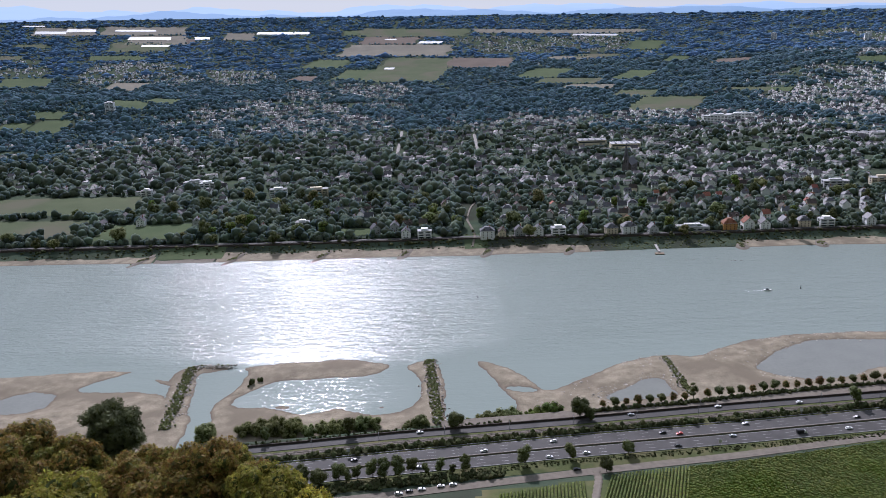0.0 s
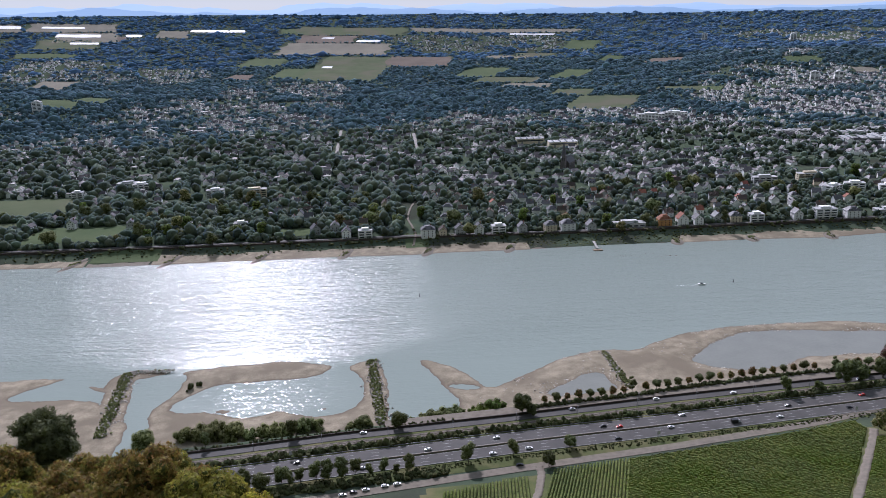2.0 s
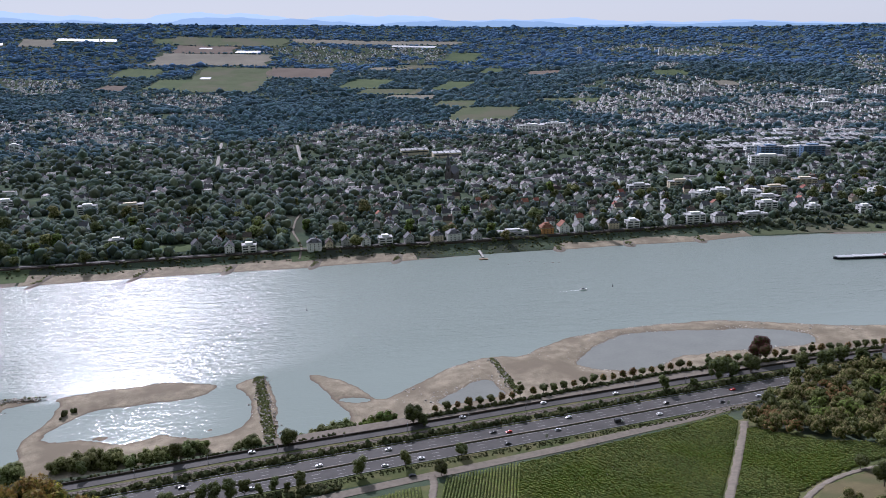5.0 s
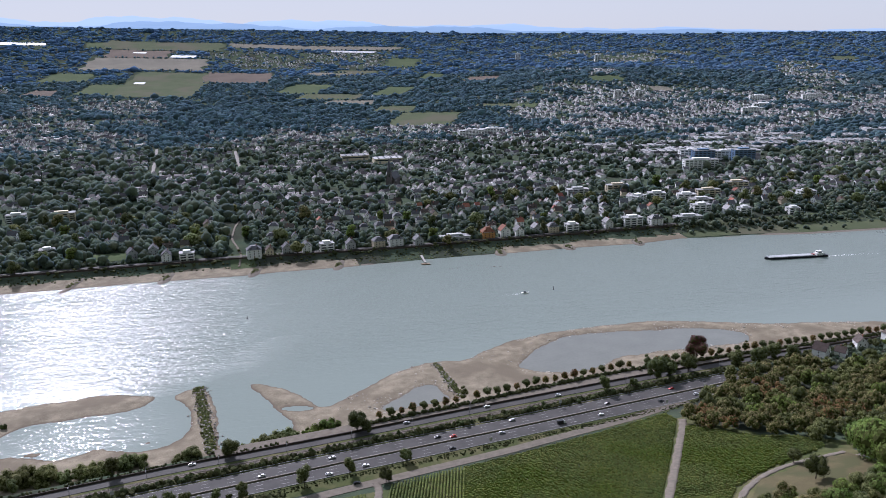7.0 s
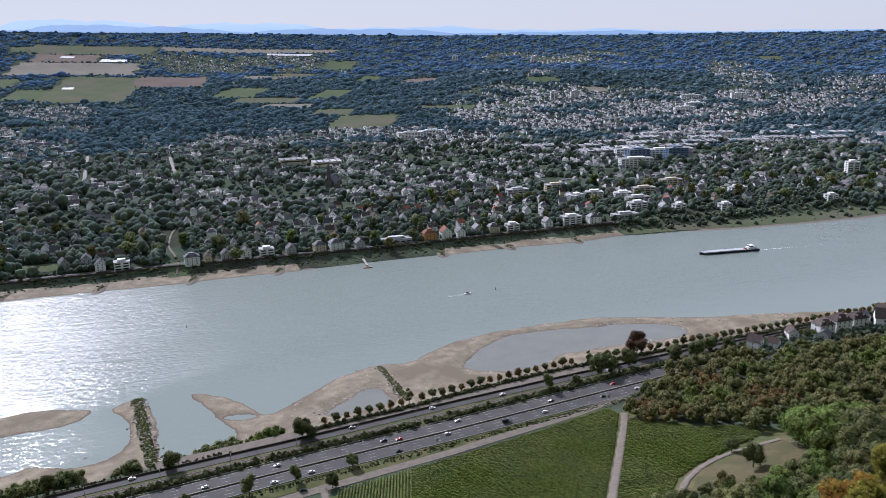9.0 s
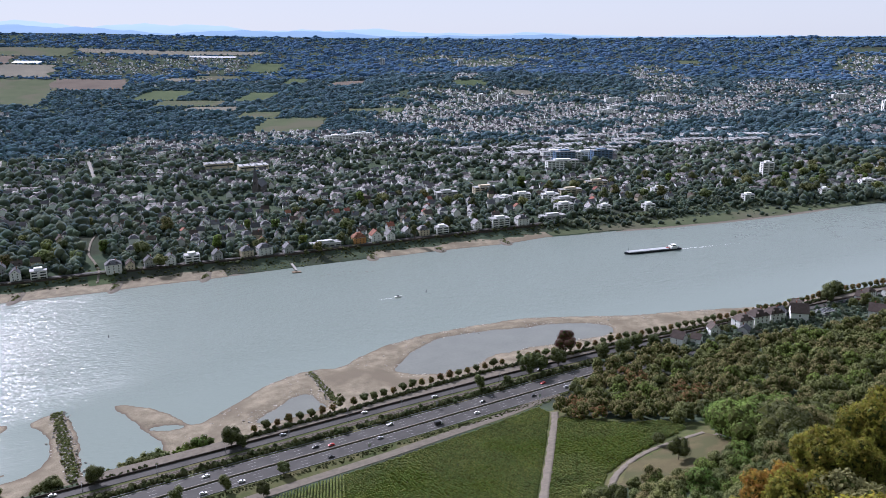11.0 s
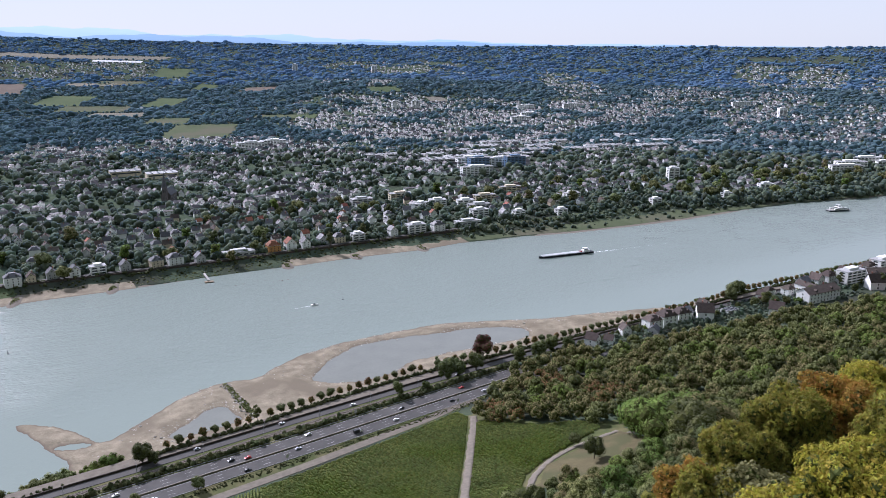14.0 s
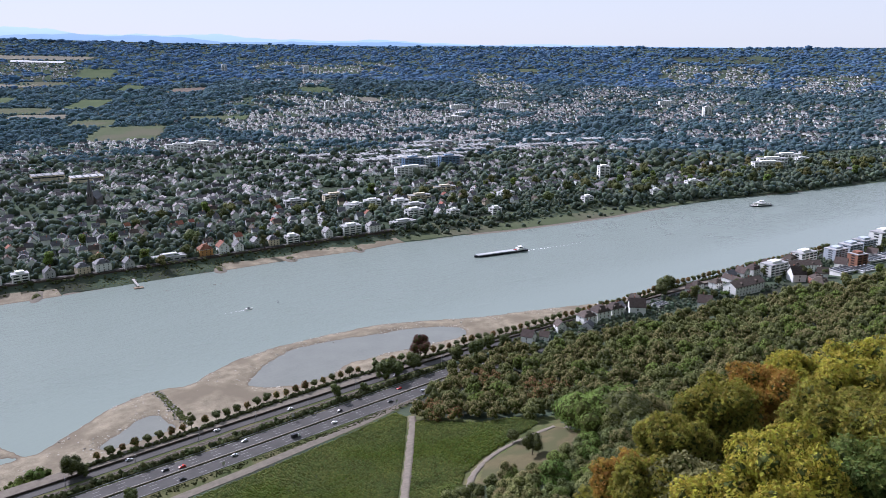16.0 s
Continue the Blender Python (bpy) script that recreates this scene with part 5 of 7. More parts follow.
SPUR = [Kind(tree("deciduous_tree", 350 + k, 5.5, 11, 4, M[m], label, 24, 1400, 0.95, 0.3, group="trees on the castle slope", size=(0.24, 0.4), core=0.58)) for k, (m, label) in enumerate((
    ("leaf_olive", "olive and yellow autumn tree on the steep slope"), ("leaf", "green tree on the steep slope"), ("leaf_brown", "brownish tree on the steep slope"), ("leaf_light", "fresh green tree on the steep slope")))]
placed = 0
for k in range(400):
    a, r = (near_rng.uniform(47, 72), near_rng.uniform(105, 240)) if k % 4 else (near_rng.uniform(-40, -14), near_rng.uniform(125, 230))
    x, y = r * math.sin(radians(a)), r * math.cos(radians(a))
    tall = EYE + r * math.tan(radians(crown_line(a) - near_rng.uniform(0.8, 4))) - float(height(x, y))
    if 9 < tall < 26:
        SPUR[k % 4 if r > 130 else (0, 2)[k % 2]].put(x, y, min(tall, 20) / 15, near_rng.uniform(0, 360))
        placed += 1
    if placed > 44:
        break

# trees along the river road
ROADSIDE = {
    "round": Kind(tree("roadside_tree", 41, 5.0, 10.0, 0.9, M["leaf_dark"], "dark round-crowned tree beside the road", 13, 900, 0.8, group="trees along the river road")),
    "tall": Kind(tree("roadside_tree", 42, 3.9, 9.4, 1.4, M["leaf_dark"], "slender green tree beside the motorway", 9, 420, 0.8, 0.22, group="trees along the river road")),
    "copper": Kind(tree("copper_beech", 43, 6.2, 9.0, 1.5, M["leaf_copper"], "broad reddish-brown beech on the river bank", 12, 700, 1.0, group="trees along the river road")),
    "bush": Kind(tree("willow_bush", 44, 4.3, 5.8, -1.4, M["leaf"], "grey-green willow bush at the water's edge", 14, 700, 0.7, 0.12, group="bushes along the river", category="bush")),
    "pale": Kind(tree("willow_bush", 45, 3.9, 5.2, -1.2, M["leaf_light"], "light green bush at the water's edge", 9, 420, 0.8, 0.15, group="bushes along the river", category="bush")),
    "cypress": Kind(tree("conifer", 46, 2.6, 10.0, 1.5, M["leaf_dark"], "dark narrow conifer on the promenade", 8, 420, 0.7, 0.2, 0.7, group="trees along the river road")),
    "lime": Kind(tree("lime_tree", 47, 2.2, 3.9, 1.1, M["leaf_dark"], "small clipped lime tree of the promenade row", 9, 330, 0.5, 0.16, group="promenade tree row", core=0.98)),
    "lime_b": Kind(tree("lime_tree", 48, 2.3, 3.8, 1.0, M["leaf_rust"], "small clipped lime tree of the promenade row with browning leaves", 9, 330, 0.5, 0.16, group="promenade tree row", core=0.98)),
}
for kind, x, y, s in (
        ("round", 86, 496, 1.0), ("round", 92, 492, 0.55), ("round", 3, 487, 0.85), ("copper", 368, 531, 1.25), ("tall", 43, 437, 1.0), ("tall", 71, 443, 0.8), ("round", 107, 447, 0.6), ("round", 90, 428, 0.65),
        ("tall", -7, 434, 0.7), ("tall", 8, 435, 0.75), ("tall", -24, 434, 0.8), ("tall", -32, 432, 0.95), ("tall", -40, 430, 0.95), ("tall", -47, 431, 0.9), ("tall", -56, 430, 0.7), ("round", -67, 431, 0.75), ("round", -78, 424, 0.8), ("tall", -62, 428, 0.7),
        ("tall", -16, 433, 0.55), ("tall", 0, 433, 0.45), ("round", -88, 428, 0.8), ("tall", -98, 426, 0.9), ("round", -108, 424, 0.8),
        ("tall", 270, 500, 0.9), ("round", 318, 508, 1.15), ("round", 330, 510, 0.9), ("cypress", 320, 526, 0.9), ("cypress", 168, 519, 0.9), ("round", 294, 500, 0.5), ("round", 388, 508, 0.9), ("round", 407, 506, 1.0), ("round", 348, 512, 1.0), ("pale", 352, 522, 1.0), ("pale", 338, 518, 0.9),
        ("tall", -66, 486, 0.9), ("tall", -120, 482, 0.7), ("round", 425, 512, 0.9), ("round", 440, 508, 0.8), ("cypress", 412, 530, 0.8), ("round", 696, 536, 0.95), ("round", 680, 532, 1.1), ("round", 668, 524, 1.0)):
    ROADSIDE[kind].put(x, y, s * 1.4, near_rng.uniform(0, 360))
for kind, x, y, s in (("bush", -60, 505, 1.0), ("bush", -52, 506, 0.9), ("bush", -76, 500, 1.1), ("bush", -86, 502, 0.9), ("bush", -20, 497, 1.0), ("bush", -28, 499, 0.7), ("bush", -106, 502, 1.2), ("bush", -117, 504, 1.3), ("bush", -127, 503, 1.2), ("bush", -138, 503, 1.0), ("bush", -165, 502, 1.2), ("pale", -70, 502, 0.9),
                      ("bush", 26, 507, 0.9), ("bush", 34, 510, 1.0), ("bush", 42, 512, 1.0), ("bush", 20, 505, 0.7), ("pale", 62, 512, 1.0), ("pale", 70, 512, 1.2), ("pale", 56, 511, 0.8), ("bush", 12, 503, 0.5), ("bush", -95, 500, 0.8)):
    ROADSIDE[kind].put(x, y, s * 1.9, near_rng.uniform(0, 360), z=max(float(height(x, y)), float(sand_height(np.array([[x]]), np.array([[y]]))[0, 0])))
x = 104.0
while x < 1000:
    if abs(x - 168) > 4 and abs(x - 320) > 3 and abs(x - 368) > 6:
        ROADSIDE["lime" if near_rng.uniform() < 0.45 else "lime_b"].put(x, float(near_bank(x)) - 4.5, near_rng.uniform(1.2, 1.6), near_rng.uniform(0, 360), z=6.7)
    x += 8.2 if x < 640 else 8.6


def hedge(name, xs, line, off, width, tall, count, label, mat="leaf_shrub", level=7.0):
    rr = np.random.default_rng(int(abs(off) * 10 + count))
    x = rr.uniform(xs[0], xs[1], count)
    o = off + rr.uniform(-width / 2, width / 2, count)
    return lumps(name, rr, x, line(x) + o, np.full(count, level), tall * rr.uniform(0.35, 0.65, count), M[mat], label, "hedge", (0.8, 1.25), lobes=1)


hedge("hedge", (-420, 560), motorway, 18, 4.5, 3.4, 2400, "dense dark green hedge along the motorway")
hedge("hedge", (-200, 430), motorway, -17.5, 5, 1.2, 1500, "low scrub on the motorway bank")
hedge("hedge", (-170, 30), motorway, -23, 8, 3.0, 700, "thick scrub between motorway and lane")
hedge("hedge", (95, 1050), near_bank, -9.5, 2.4, 2.8, 2500, "clipped dark hedge behind the promenade trees")
hedge("hedge", (90, 320), farm_path, -6, 2.0, 0.8, 200, "weedy edge of the farm lane")
hedge("hedge", (380, 1000), street, -22, 16, 4.5, 600, "garden shrubs below the wood", "leaf_garden")
hedge("hedge", (440, 1150), street, -26, 50, 4.0, 900, "garden trees between the near town's houses", "leaf_garden")
hedge("hedge", (-200, 40), street, 7.5, 3.0, 1.8, 260, "dark scrub along the river embankment")

# ---------------------------------------------------------------- groynes
def groyne(x0, y0, x1, y1, width, label, seed, shrubs=150, stones=420):
    rr = np.random.default_rng(seed)
    L = math.hypot(x1 - x0, y1 - y0)
    ux, uy = (x1 - x0) / L, (y1 - y0) / L
    t = rr.uniform(0, L, stones)
    o = rr.normal(0, width * 0.45, stones)
    lumps("groyne", rr, x0 + ux * t - uy * o, y0 + uy * t + ux * o, np.maximum(1.9 - np.abs(o) * 0.25, 0.0) - 0.5, rr.uniform(0.5, 1.3, stones), M["stone"], "stone groyne running out into the river", "groyne", (0.5, 0.9), "structure", 1)
    t = rr.uniform(0, L, shrubs)
    o = rr.normal(0, width * 0.2, shrubs)
    lumps("shrubs", rr, x0 + ux * t - uy * o, y0 + uy * t + ux * o, np.full(shrubs, 1.3), rr.uniform(0.5, 1.1, shrubs), M["leaf_reed"], label, "shrubs", (0.6, 1.1), lobes=2)


groyne(-197, 515, -208, 622, 9, "green scrub grown over the stone groyne", 71, 900, 600)
groyne(-206, 623, -172, 621, 4, "sparse weeds at the groyne's head", 72, 6, 160)
groyne(-8, 508, -15, 617, 8, "green scrub grown over the stone groyne", 73, 900, 520)
groyne(172, 538, 171, 604, 5, "green scrub grown over the low groyne", 74, 420, 260)
lumps("shrubs", np.random.default_rng(5), np.array([-151.0, -146, -153]), np.array([585.0, 590, 580]), np.array([1.2, 1.2, 1.0]), np.array([2.2, 1.8, 1.2]), M["leaf_shrub"], "two dark bushes on the sandbank", "shrubs", lobes=3)
rk = np.random.default_rng(17)
q = rk.uniform(60, 660, 60000)
w = rk.uniform(500, 650, 60000)
zz = sand_height(q, w)
edge = (zz > -0.35) & (zz < 1.3) & (w > near_bank(q) + 8) & (rk.uniform(size=60000) < np.interp(zz, [-0.35, 0.1, 0.75, 1.3], [0.4, 1.0, 0.3, 0.16]))
edge &= patch(q, w, 60, 3.3) > 0.36
q, w, zz = q[edge][:7500], w[edge][:7500], zz[edge][:7500]
lumps("boulders", rk, q, w, zz - 0.3, rk.gamma(2.0, 0.14, len(q)) + 0.22, M["stone"], "scattered grey boulders at the water line", "boulders", (0.28, 0.55), lobes=1)

# ---------------------------------------------------------------- motorway furniture, railway
M["rail"] = material("worn_rail_steel", (0.1, 0.08, 0.065), (0.17, 0.14, 0.12), 1.0, 0.55)
ribbon("barrier", (-480, 640), motorway, -0.35, 0.35, 1.1, M["gravel"], "dull grey concrete barrier along the motorway's middle", 0.8, category="barrier", level=7.0)
ribbon("guard_rail", (-480, 640), motorway, 13.9, 14.1, 1.1, M["metal"], "galvanised steel guard rail", 0.4, category="guard rail", level=7.0)
ribbon("guard_rail", (-480, 430), motorway, -14.1, -13.9, 1.1, M["metal"], "galvanised steel guard rail", 0.4, category="guard rail", level=7.0)
ribbon("wall", (-300, 1050), street, 3.9, 4.4, 1.6, M["tile_brown"], "low dark stone retaining wall beside the street", 1.6, category="wall", level=7.0)
ribbon("embankment", (-300, 430), street, -11.0, -6.0, 0.28, M["gravel"], "ballast bed of the railway line", 0.25, category="railway", level=7.0)
for o in (-10.2, -8.8, -8.0, -6.6):
    ribbon("rail", (-300, 430), street, o - 0.07, o + 0.07, 0.45, M["rail"], "worn steel rail", 0.15, category="rail", level=7.0)


def dashes(offsets, name, gap, label):
    V, n = [], 0
    for o, on, off in offsets:
        for x in np.arange(-420, 480, on + off):
            xs = np.array([x, x + on])
            ys = motorway(xs)
            for a, b in ((xs[0], ys[0]), (xs[1], ys[1])):
                V += [(a, b + o - 0.08, 7.362), (a, b + o + 0.08, 7.362)]
    V = np.array(V)
    k = np.arange(len(V) // 4)[:, None] * 4
    mesh_object(name, V, k + np.array([0, 2, 3, 1]), M["paint"], None, label, "road marking", "", "structure")


dashes([(5.2, 5, 10), (-5.2, 5, 10), (9.2, 5, 10), (-9.2, 5, 10), (1.7, 14.9, 0.1), (-1.7, 14.9, 0.1), (12.7, 14.9, 0.1), (-12.7, 14.9, 0.1)], "marking", 9, "white lane markings on the motorway")


def mast():
    ob = thing("catenary_mast", "slim grey steel mast with a cross arm beside the railway", "mast", "masts along the railway")
    part("post", cone(bmesh.new(), (0, 0, 0), (0, 0, 8.5), 0.16, 0.1, 6), M["metal"], ob)
    part("arm", boxes((-0.06, -3.4, 6.9, 0.06, 0.1, 7.05)), M["metal"], ob)
    return ob


mk = Kind(mast())
for x in np.arange(-130, 420, 42):
    mk.put(x, float(street(x)) - 5.4, 1, 0, z=7.35)


def road_sign(label, board):
    ob = thing("road_sign", label, "sign", "signs along the motorway")
    part("post", boxes((-0.08, -0.08, 0, 0.08, 0.08, 5.2)), M["metal"], ob)
    part("board", boxes((-1.0, -0.14, 3.0, 1.0, -0.08, 5.4)), board, ob)
    return ob


sk = Kind(road_sign("white motorway sign board on a steel post", M["paint"]))
for x, o in ((164, -14.8), (229, 15), (-64, 15), (300, -15)):
    sk.put(x, float(motorway(x)) + o, 1, 5, z=7.1)


def car(name, paint, label, length=4.4, tall=1.45):
    ob = thing(name, label, "car" if tall < 1.8 else "van", "vehicles on the roads")
    h = length / 2
    out = [(-h, 0.35), (-h, 0.8), (-h * 0.9, 0.95), (-h * 0.45, 1.0), (h * 0.25, 0.98), (h * 0.8, 0.86), (h, 0.65), (h, 0.35)]
    bm = prism(out, -0.88, 0.88)
    part("body", bm, paint, ob)
    cab = [(-h * 0.86, 0.95), (-h * 0.66, tall - 0.06), (h * 0.05, tall - 0.06), (h * 0.42, 0.95)]
    part("window", prism(cab, -0.8, 0.8), M["glass"], ob)
    part("roof", prism([(-h * 0.68, tall - 0.06), (-h * 0.62, tall), (0, tall), (h * 0.08, tall - 0.06)], -0.76, 0.76), paint, ob)
    for wx in (-h * 0.6, h * 0.62):
        for wy in (-0.86, 0.86):
            part("wheel", cone(bmesh.new(), (wx, wy - 0.1, 0.33), (wx, wy + 0.1, 0.33), 0.33, 0.33, 12), M["rubber"], ob)
    return ob


def van(name, paint, label, length=6.5, tall=2.7):
    ob = thing(name, label, "van", "vehicles on the roads")
    h = length / 2
    part("body", prism([(-h, 0.5), (-h, tall), (h * 0.35, tall), (h * 0.35, 0.5)], -1.0, 1.0), paint, ob)
    part("cab", prism([(h * 0.37, 0.5), (h * 0.37, tall * 0.85), (h * 0.62, tall * 0.8), (h * 0.9, 1.3), (h, 1.1), (h, 0.5)], -0.95, 0.95), M["car_white"], ob)
    part("window", prism([(h * 0.6, tall * 0.8 + 0.03), (h * 0.66, tall * 0.8 + 0.03), (h * 0.94, 1.33), (h * 0.88, 1.33)], -0.8, 0.8), M["glass"], ob)
    for wx in (-h * 0.6, h * 0.62):
        for wy in (-0.92, 0.92):
            part("wheel", cone(bmesh.new(), (wx, wy - 0.12, 0.42), (wx, wy + 0.12, 0.42), 0.42, 0.42, 12), M["rubber"], ob)
    return ob


for key, a in (("car_white", (0.75, 0.75, 0.75)), ("car_black", (0.02, 0.02, 0.022)), ("car_silver", (0.42, 0.43, 0.45)), ("car_red", (0.45, 0.03, 0.02)), ("rubber", (0.02, 0.02, 0.02))):
    M[key] = material(key + "_paint", a, tuple(v * 1.1 for v in a), 1.0, 0.6 if key == "rubber" else 0.3, specular=0.5)
CARS = {"w": Kind(car("car", M["car_white"], "white car driving on the road")), "b": Kind(car("car", M["car_black"], "black car driving on the road")), "s": Kind(car("car", M["car_silver"], "silver car driving on the road")),
        "r": Kind(car("car", M["car_red"], "red car driving on the motorway")), "v": Kind(van("delivery_van", M["car_black"], "black van driving on the motorway")), "t": Kind(van("delivery_van", M["car_red"], "red and white van on the motorway", 7.5, 3.0))}
for c, x, o in (("w", 64, 8), ("w", 59, -10.5), ("w", 82, -9.5), ("b", 134, 7), ("r", 144, 4), ("b", 139, -10.5), ("s", 189, 9.5), ("v", 219, -8), ("w", 20, 4), ("s", -20, -8), ("b", 262, 5), ("w", 250, -8), ("b", 300, -7), ("r", 318, 7), ("s", 330, -8), ("t", -92, -6), ("b", -60, 8), ("s", 176, -4)):
    sl = math.degrees(math.atan((float(motorway(x + 5)) - float(motorway(x - 5))) / 10))
    CARS[c].put(x, float(motorway(x)) + o, 1.0, sl + (180 if o > 0 else 0), z=7.46)
for c, x, o in (("w", 235, -1.8), ("s", 120, 1.8), ("w", -20, 1.8), ("b", 330, -1.8), ("w", 180, 1.8)):
    CARS[c].put(x, float(street(x)) + o, 1.0, 5, z=7.46)
for c, x, y in (("b", 73, 431), ("w", -31, 413), ("b", -25, 415), ("w", -18, 416.5), ("w", -7, 419), ("w", 0, 420)):
    CARS[c].put(x, y, 1.0, 7, z=7.46)

# ---------------------------------------------------------------- far bank: beach, quay, jetty
def bank_strip(name, x0, x1, e0, e1, mat, label, lift=0.2, seed=1, category="beach", wet=False):
    """A strip along the far bank with an uneven edge; wet: from the water line on."""
    xs = np.arange(x0, x1, 4.0)
    X, U = np.meshgrid(xs, np.linspace(0, 1, 9), indexing="ij")
    edge = 2.2 * np.sin(X * 0.05 + seed) + 1.6 * np.sin(X * 0.13 + 2 * seed) + 1.0 * np.sin(X * 0.31 + seed)
    low = (shore(X) if wet else far_bank(X)) + e0
    Y = low + (far_bank(X) + e1 + edge - low) * U
    i, j = np.meshgrid(np.arange(len(xs) - 1), np.arange(8), indexing="ij")
    f = np.stack([i * 9 + j, (i + 1) * 9 + j, (i + 1) * 9 + j + 1, i * 9 + j + 1], -1).reshape(-1, 4)
    mesh_object(name, np.stack([X, Y, height(X, Y) + lift], -1).reshape(-1, 3), f, mat, None, label, category, "", "structure", True)


bank_strip("beach", -620, -345, -4, 10, M["sand"], "narrow pale sand and gravel beach", 0.2, 1.0, wet=True)
bank_strip("beach", -270, 172, -4, 17, M["sand"], "pale sand and gravel beach laid open by low water", 0.2, 1.7, wet=True)
bank_strip("beach", 345, 600, -4, 15, M["sand"], "pale sand and gravel beach below the villas", 0.2, 2.4, wet=True)
bank_strip("beach", -345, -270, -3, 2, M["gravel"], "stony river margin", 0.2, 2.0, wet=True)
bank_strip("beach", 172, 345, -3, 0, M["gravel"], "stony river margin", 0.2, 2.0, wet=True)
bank_strip("beach", 600, 1650, -3, -14, M["gravel"], "narrow stony river margin", 0.2, 2.0, wet=True)
bank_strip("bank", -345, -262, 2, 31, M["field_green"], "green grassed river bank", 0.35, 3.0, "bank")
bank_strip("bank", 172, 350, 0, 27, M["ground"], "green grassed river bank", 0.35, 4.0, "bank")
bank_strip("bank", 600, 1090, 5, 40, M["meadow"], "riverside meadow on the far bank", 0.35, 5.0, "bank", wet=True)
bank_strip("bank", 1090, 1400, 5, 14, M["meadow"], "grassed river bank", 0.35, 6.0, "bank", wet=True)
ribbon("wall", (-620, 625), far_bank, 30.4, 31.2, 0.9, M["tile_brown"], "dark stone quay wall", 3.4, category="wall", level=9.0)
ribbon("road", (-620, 625), far_bank, 36, 42, 0.4, M["asphalt"], "grey riverside road on the far bank", 0.4, level=9.0)
for x0, y0, x1, y1, label in ((-83, 1600, -87, 1990, "pale street running inland between houses"), (75, 1535, 81, 1890, "pale street running inland between houses"), (330, 960, 345, 1330, "street between gardens")):
    lane("street", [(x0, y0), ((x0 + x1) / 2, (y0 + y1) / 2), (x1, y1)], 7.0, M["pale_paving"], label, 0.5, "road")
lane("path", [(34, 945), (40, 975), (36, 1010), (32, 1050), (40, 1120), (56, 1180)], 2.6, M["gravel"], "pale park path leading up from the river", 0.7)


def spit(x, label):
    """Low sandy head of an old groyne with weeds on its back."""
    rr = np.random.default_rng(int(x) + 900)
    y = float(shore(x)) + (9 if x < 180 else 4)
    u, v = np.meshgrid(np.linspace(0, 1, 9), np.linspace(0, 2 * math.pi, 25)[:-1], indexing="ij")
    rx, ry, lean = (5.5, 25, -0.45) if x < -60 else (7.5, 20, -0.35) if x < 180 else (8.5, 15, -0.15)
    X = x - 3 + rx * u * np.cos(v) - lean * (ry * u * np.sin(v))
    Y = y - 2 + ry * u * np.sin(v)
    Z = 2.0 * (1 - u ** 2.2) - 0.2 + np.maximum(0, (Y - y)) * 0.14
    i, j = np.meshgrid(np.arange(8), np.arange(24), indexing="ij")
    k = (j + 1) % 24
    f = np.stack([i * 24 + j, (i + 1) * 24 + j, (i + 1) * 24 + k, i * 24 + k], -1).reshape(-1, 4)
    mesh_object("groyne", np.stack([X, Y, Z], -1).reshape(-1, 3), f, M["gravel"], None, label, "groyne", "", "structure", True)
    o = rr.normal(size=(2, 60))
    lumps("shrubs", rr, x - 3 + o[0] * 1.6 - lean * o[1] * 5, y + 1 + o[1] * 5, np.full(60, 1.3), rr.uniform(0.6, 1.4, 60), M["leaf_reed"], "low weeds on the groyne head", "shrubs", (0.5, 0.8))


for x in (-358, -245, -140, -42, 55, 151, 347, 437, 528):
    spit(x, "low sandy groyne head on the far bank")


rw = np.random.default_rng(88)
for x, y, label in ((271, 868, "dark stones breaking the water off the far bank"), (298, 870, "dark stones breaking the water off the far bank"), (316, 859, "dark stones breaking the water off the far bank")):
    lumps("boulders", rw, x + rw.normal(0, 5, 14), y + rw.normal(0, 1.2, 14), np.full(14, -0.35), rw.uniform(0.4, 0.9, 14), M["gravel"], label, "boulders", (0.4, 0.7), lobes=1)


def jetty():
    ob = thing("jetty", "narrow pale boat jetty on posts at the far bank", "jetty")
    part("deck", boxes((-1.3, -22, 2.0, 1.3, 20, 2.3)), M["concrete"], ob)
    part("pontoon", boxes((-5, -27, 0.1, 5, -21, 1.0)), M["wood"], ob, "weathered wooden pontoon")
    for y in (-18, -8, 2, 12):
        part("post", cone(bmesh.new(), (-1.0, y, -3), (-1.0, y, 2.0), 0.25, 0.25, 8), M["wood"], ob)
        part("post", cone(bmesh.new(), (1.0, y, -3), (1.0, y, 2.0), 0.25, 0.25, 8), M["wood"], ob)
    for s in (-1.25, 1.25):
        part("rail", boxes((s - 0.04, -22, 3.2, s + 0.04, 20, 3.3)), M["metal"], ob)
    ob.matrix_basis = pose(247, 919, 0, 0, 0, -6)


jetty()


# ---------------------------------------------------------------- houses
def windows(ob, w, d, floors, base=1.2, step=2.9, gap=2.6, sides=True, size=(1.1, 1.5), front_only=False):
    n = max(2, int((w - 1.5) / (gap + 0.5)))
    for fl in range(floors):
        z = base + fl * step
        for k in range(n):
            x = (k - (n - 1) / 2) * (w - 1.8) / n
            part("window", boxes((x - size[0] / 2, -d / 2 - 0.06, z, x + size[0] / 2, -d / 2 + 0.1, z + size[1])), M["glass"], ob)
        if sides:
            m = 1
            for k in range(m):
                y = (k - (m - 1) / 2) * (d - 2) / m
                for s in (-1,):
                    x0, x1 = sorted((s * (w / 2 - 0.1), s * (w / 2 + 0.06)))
                    part("window", boxes((x0, y - size[0] / 2, z, x1, y + size[0] / 2, z + size[1])), M["glass"], ob)


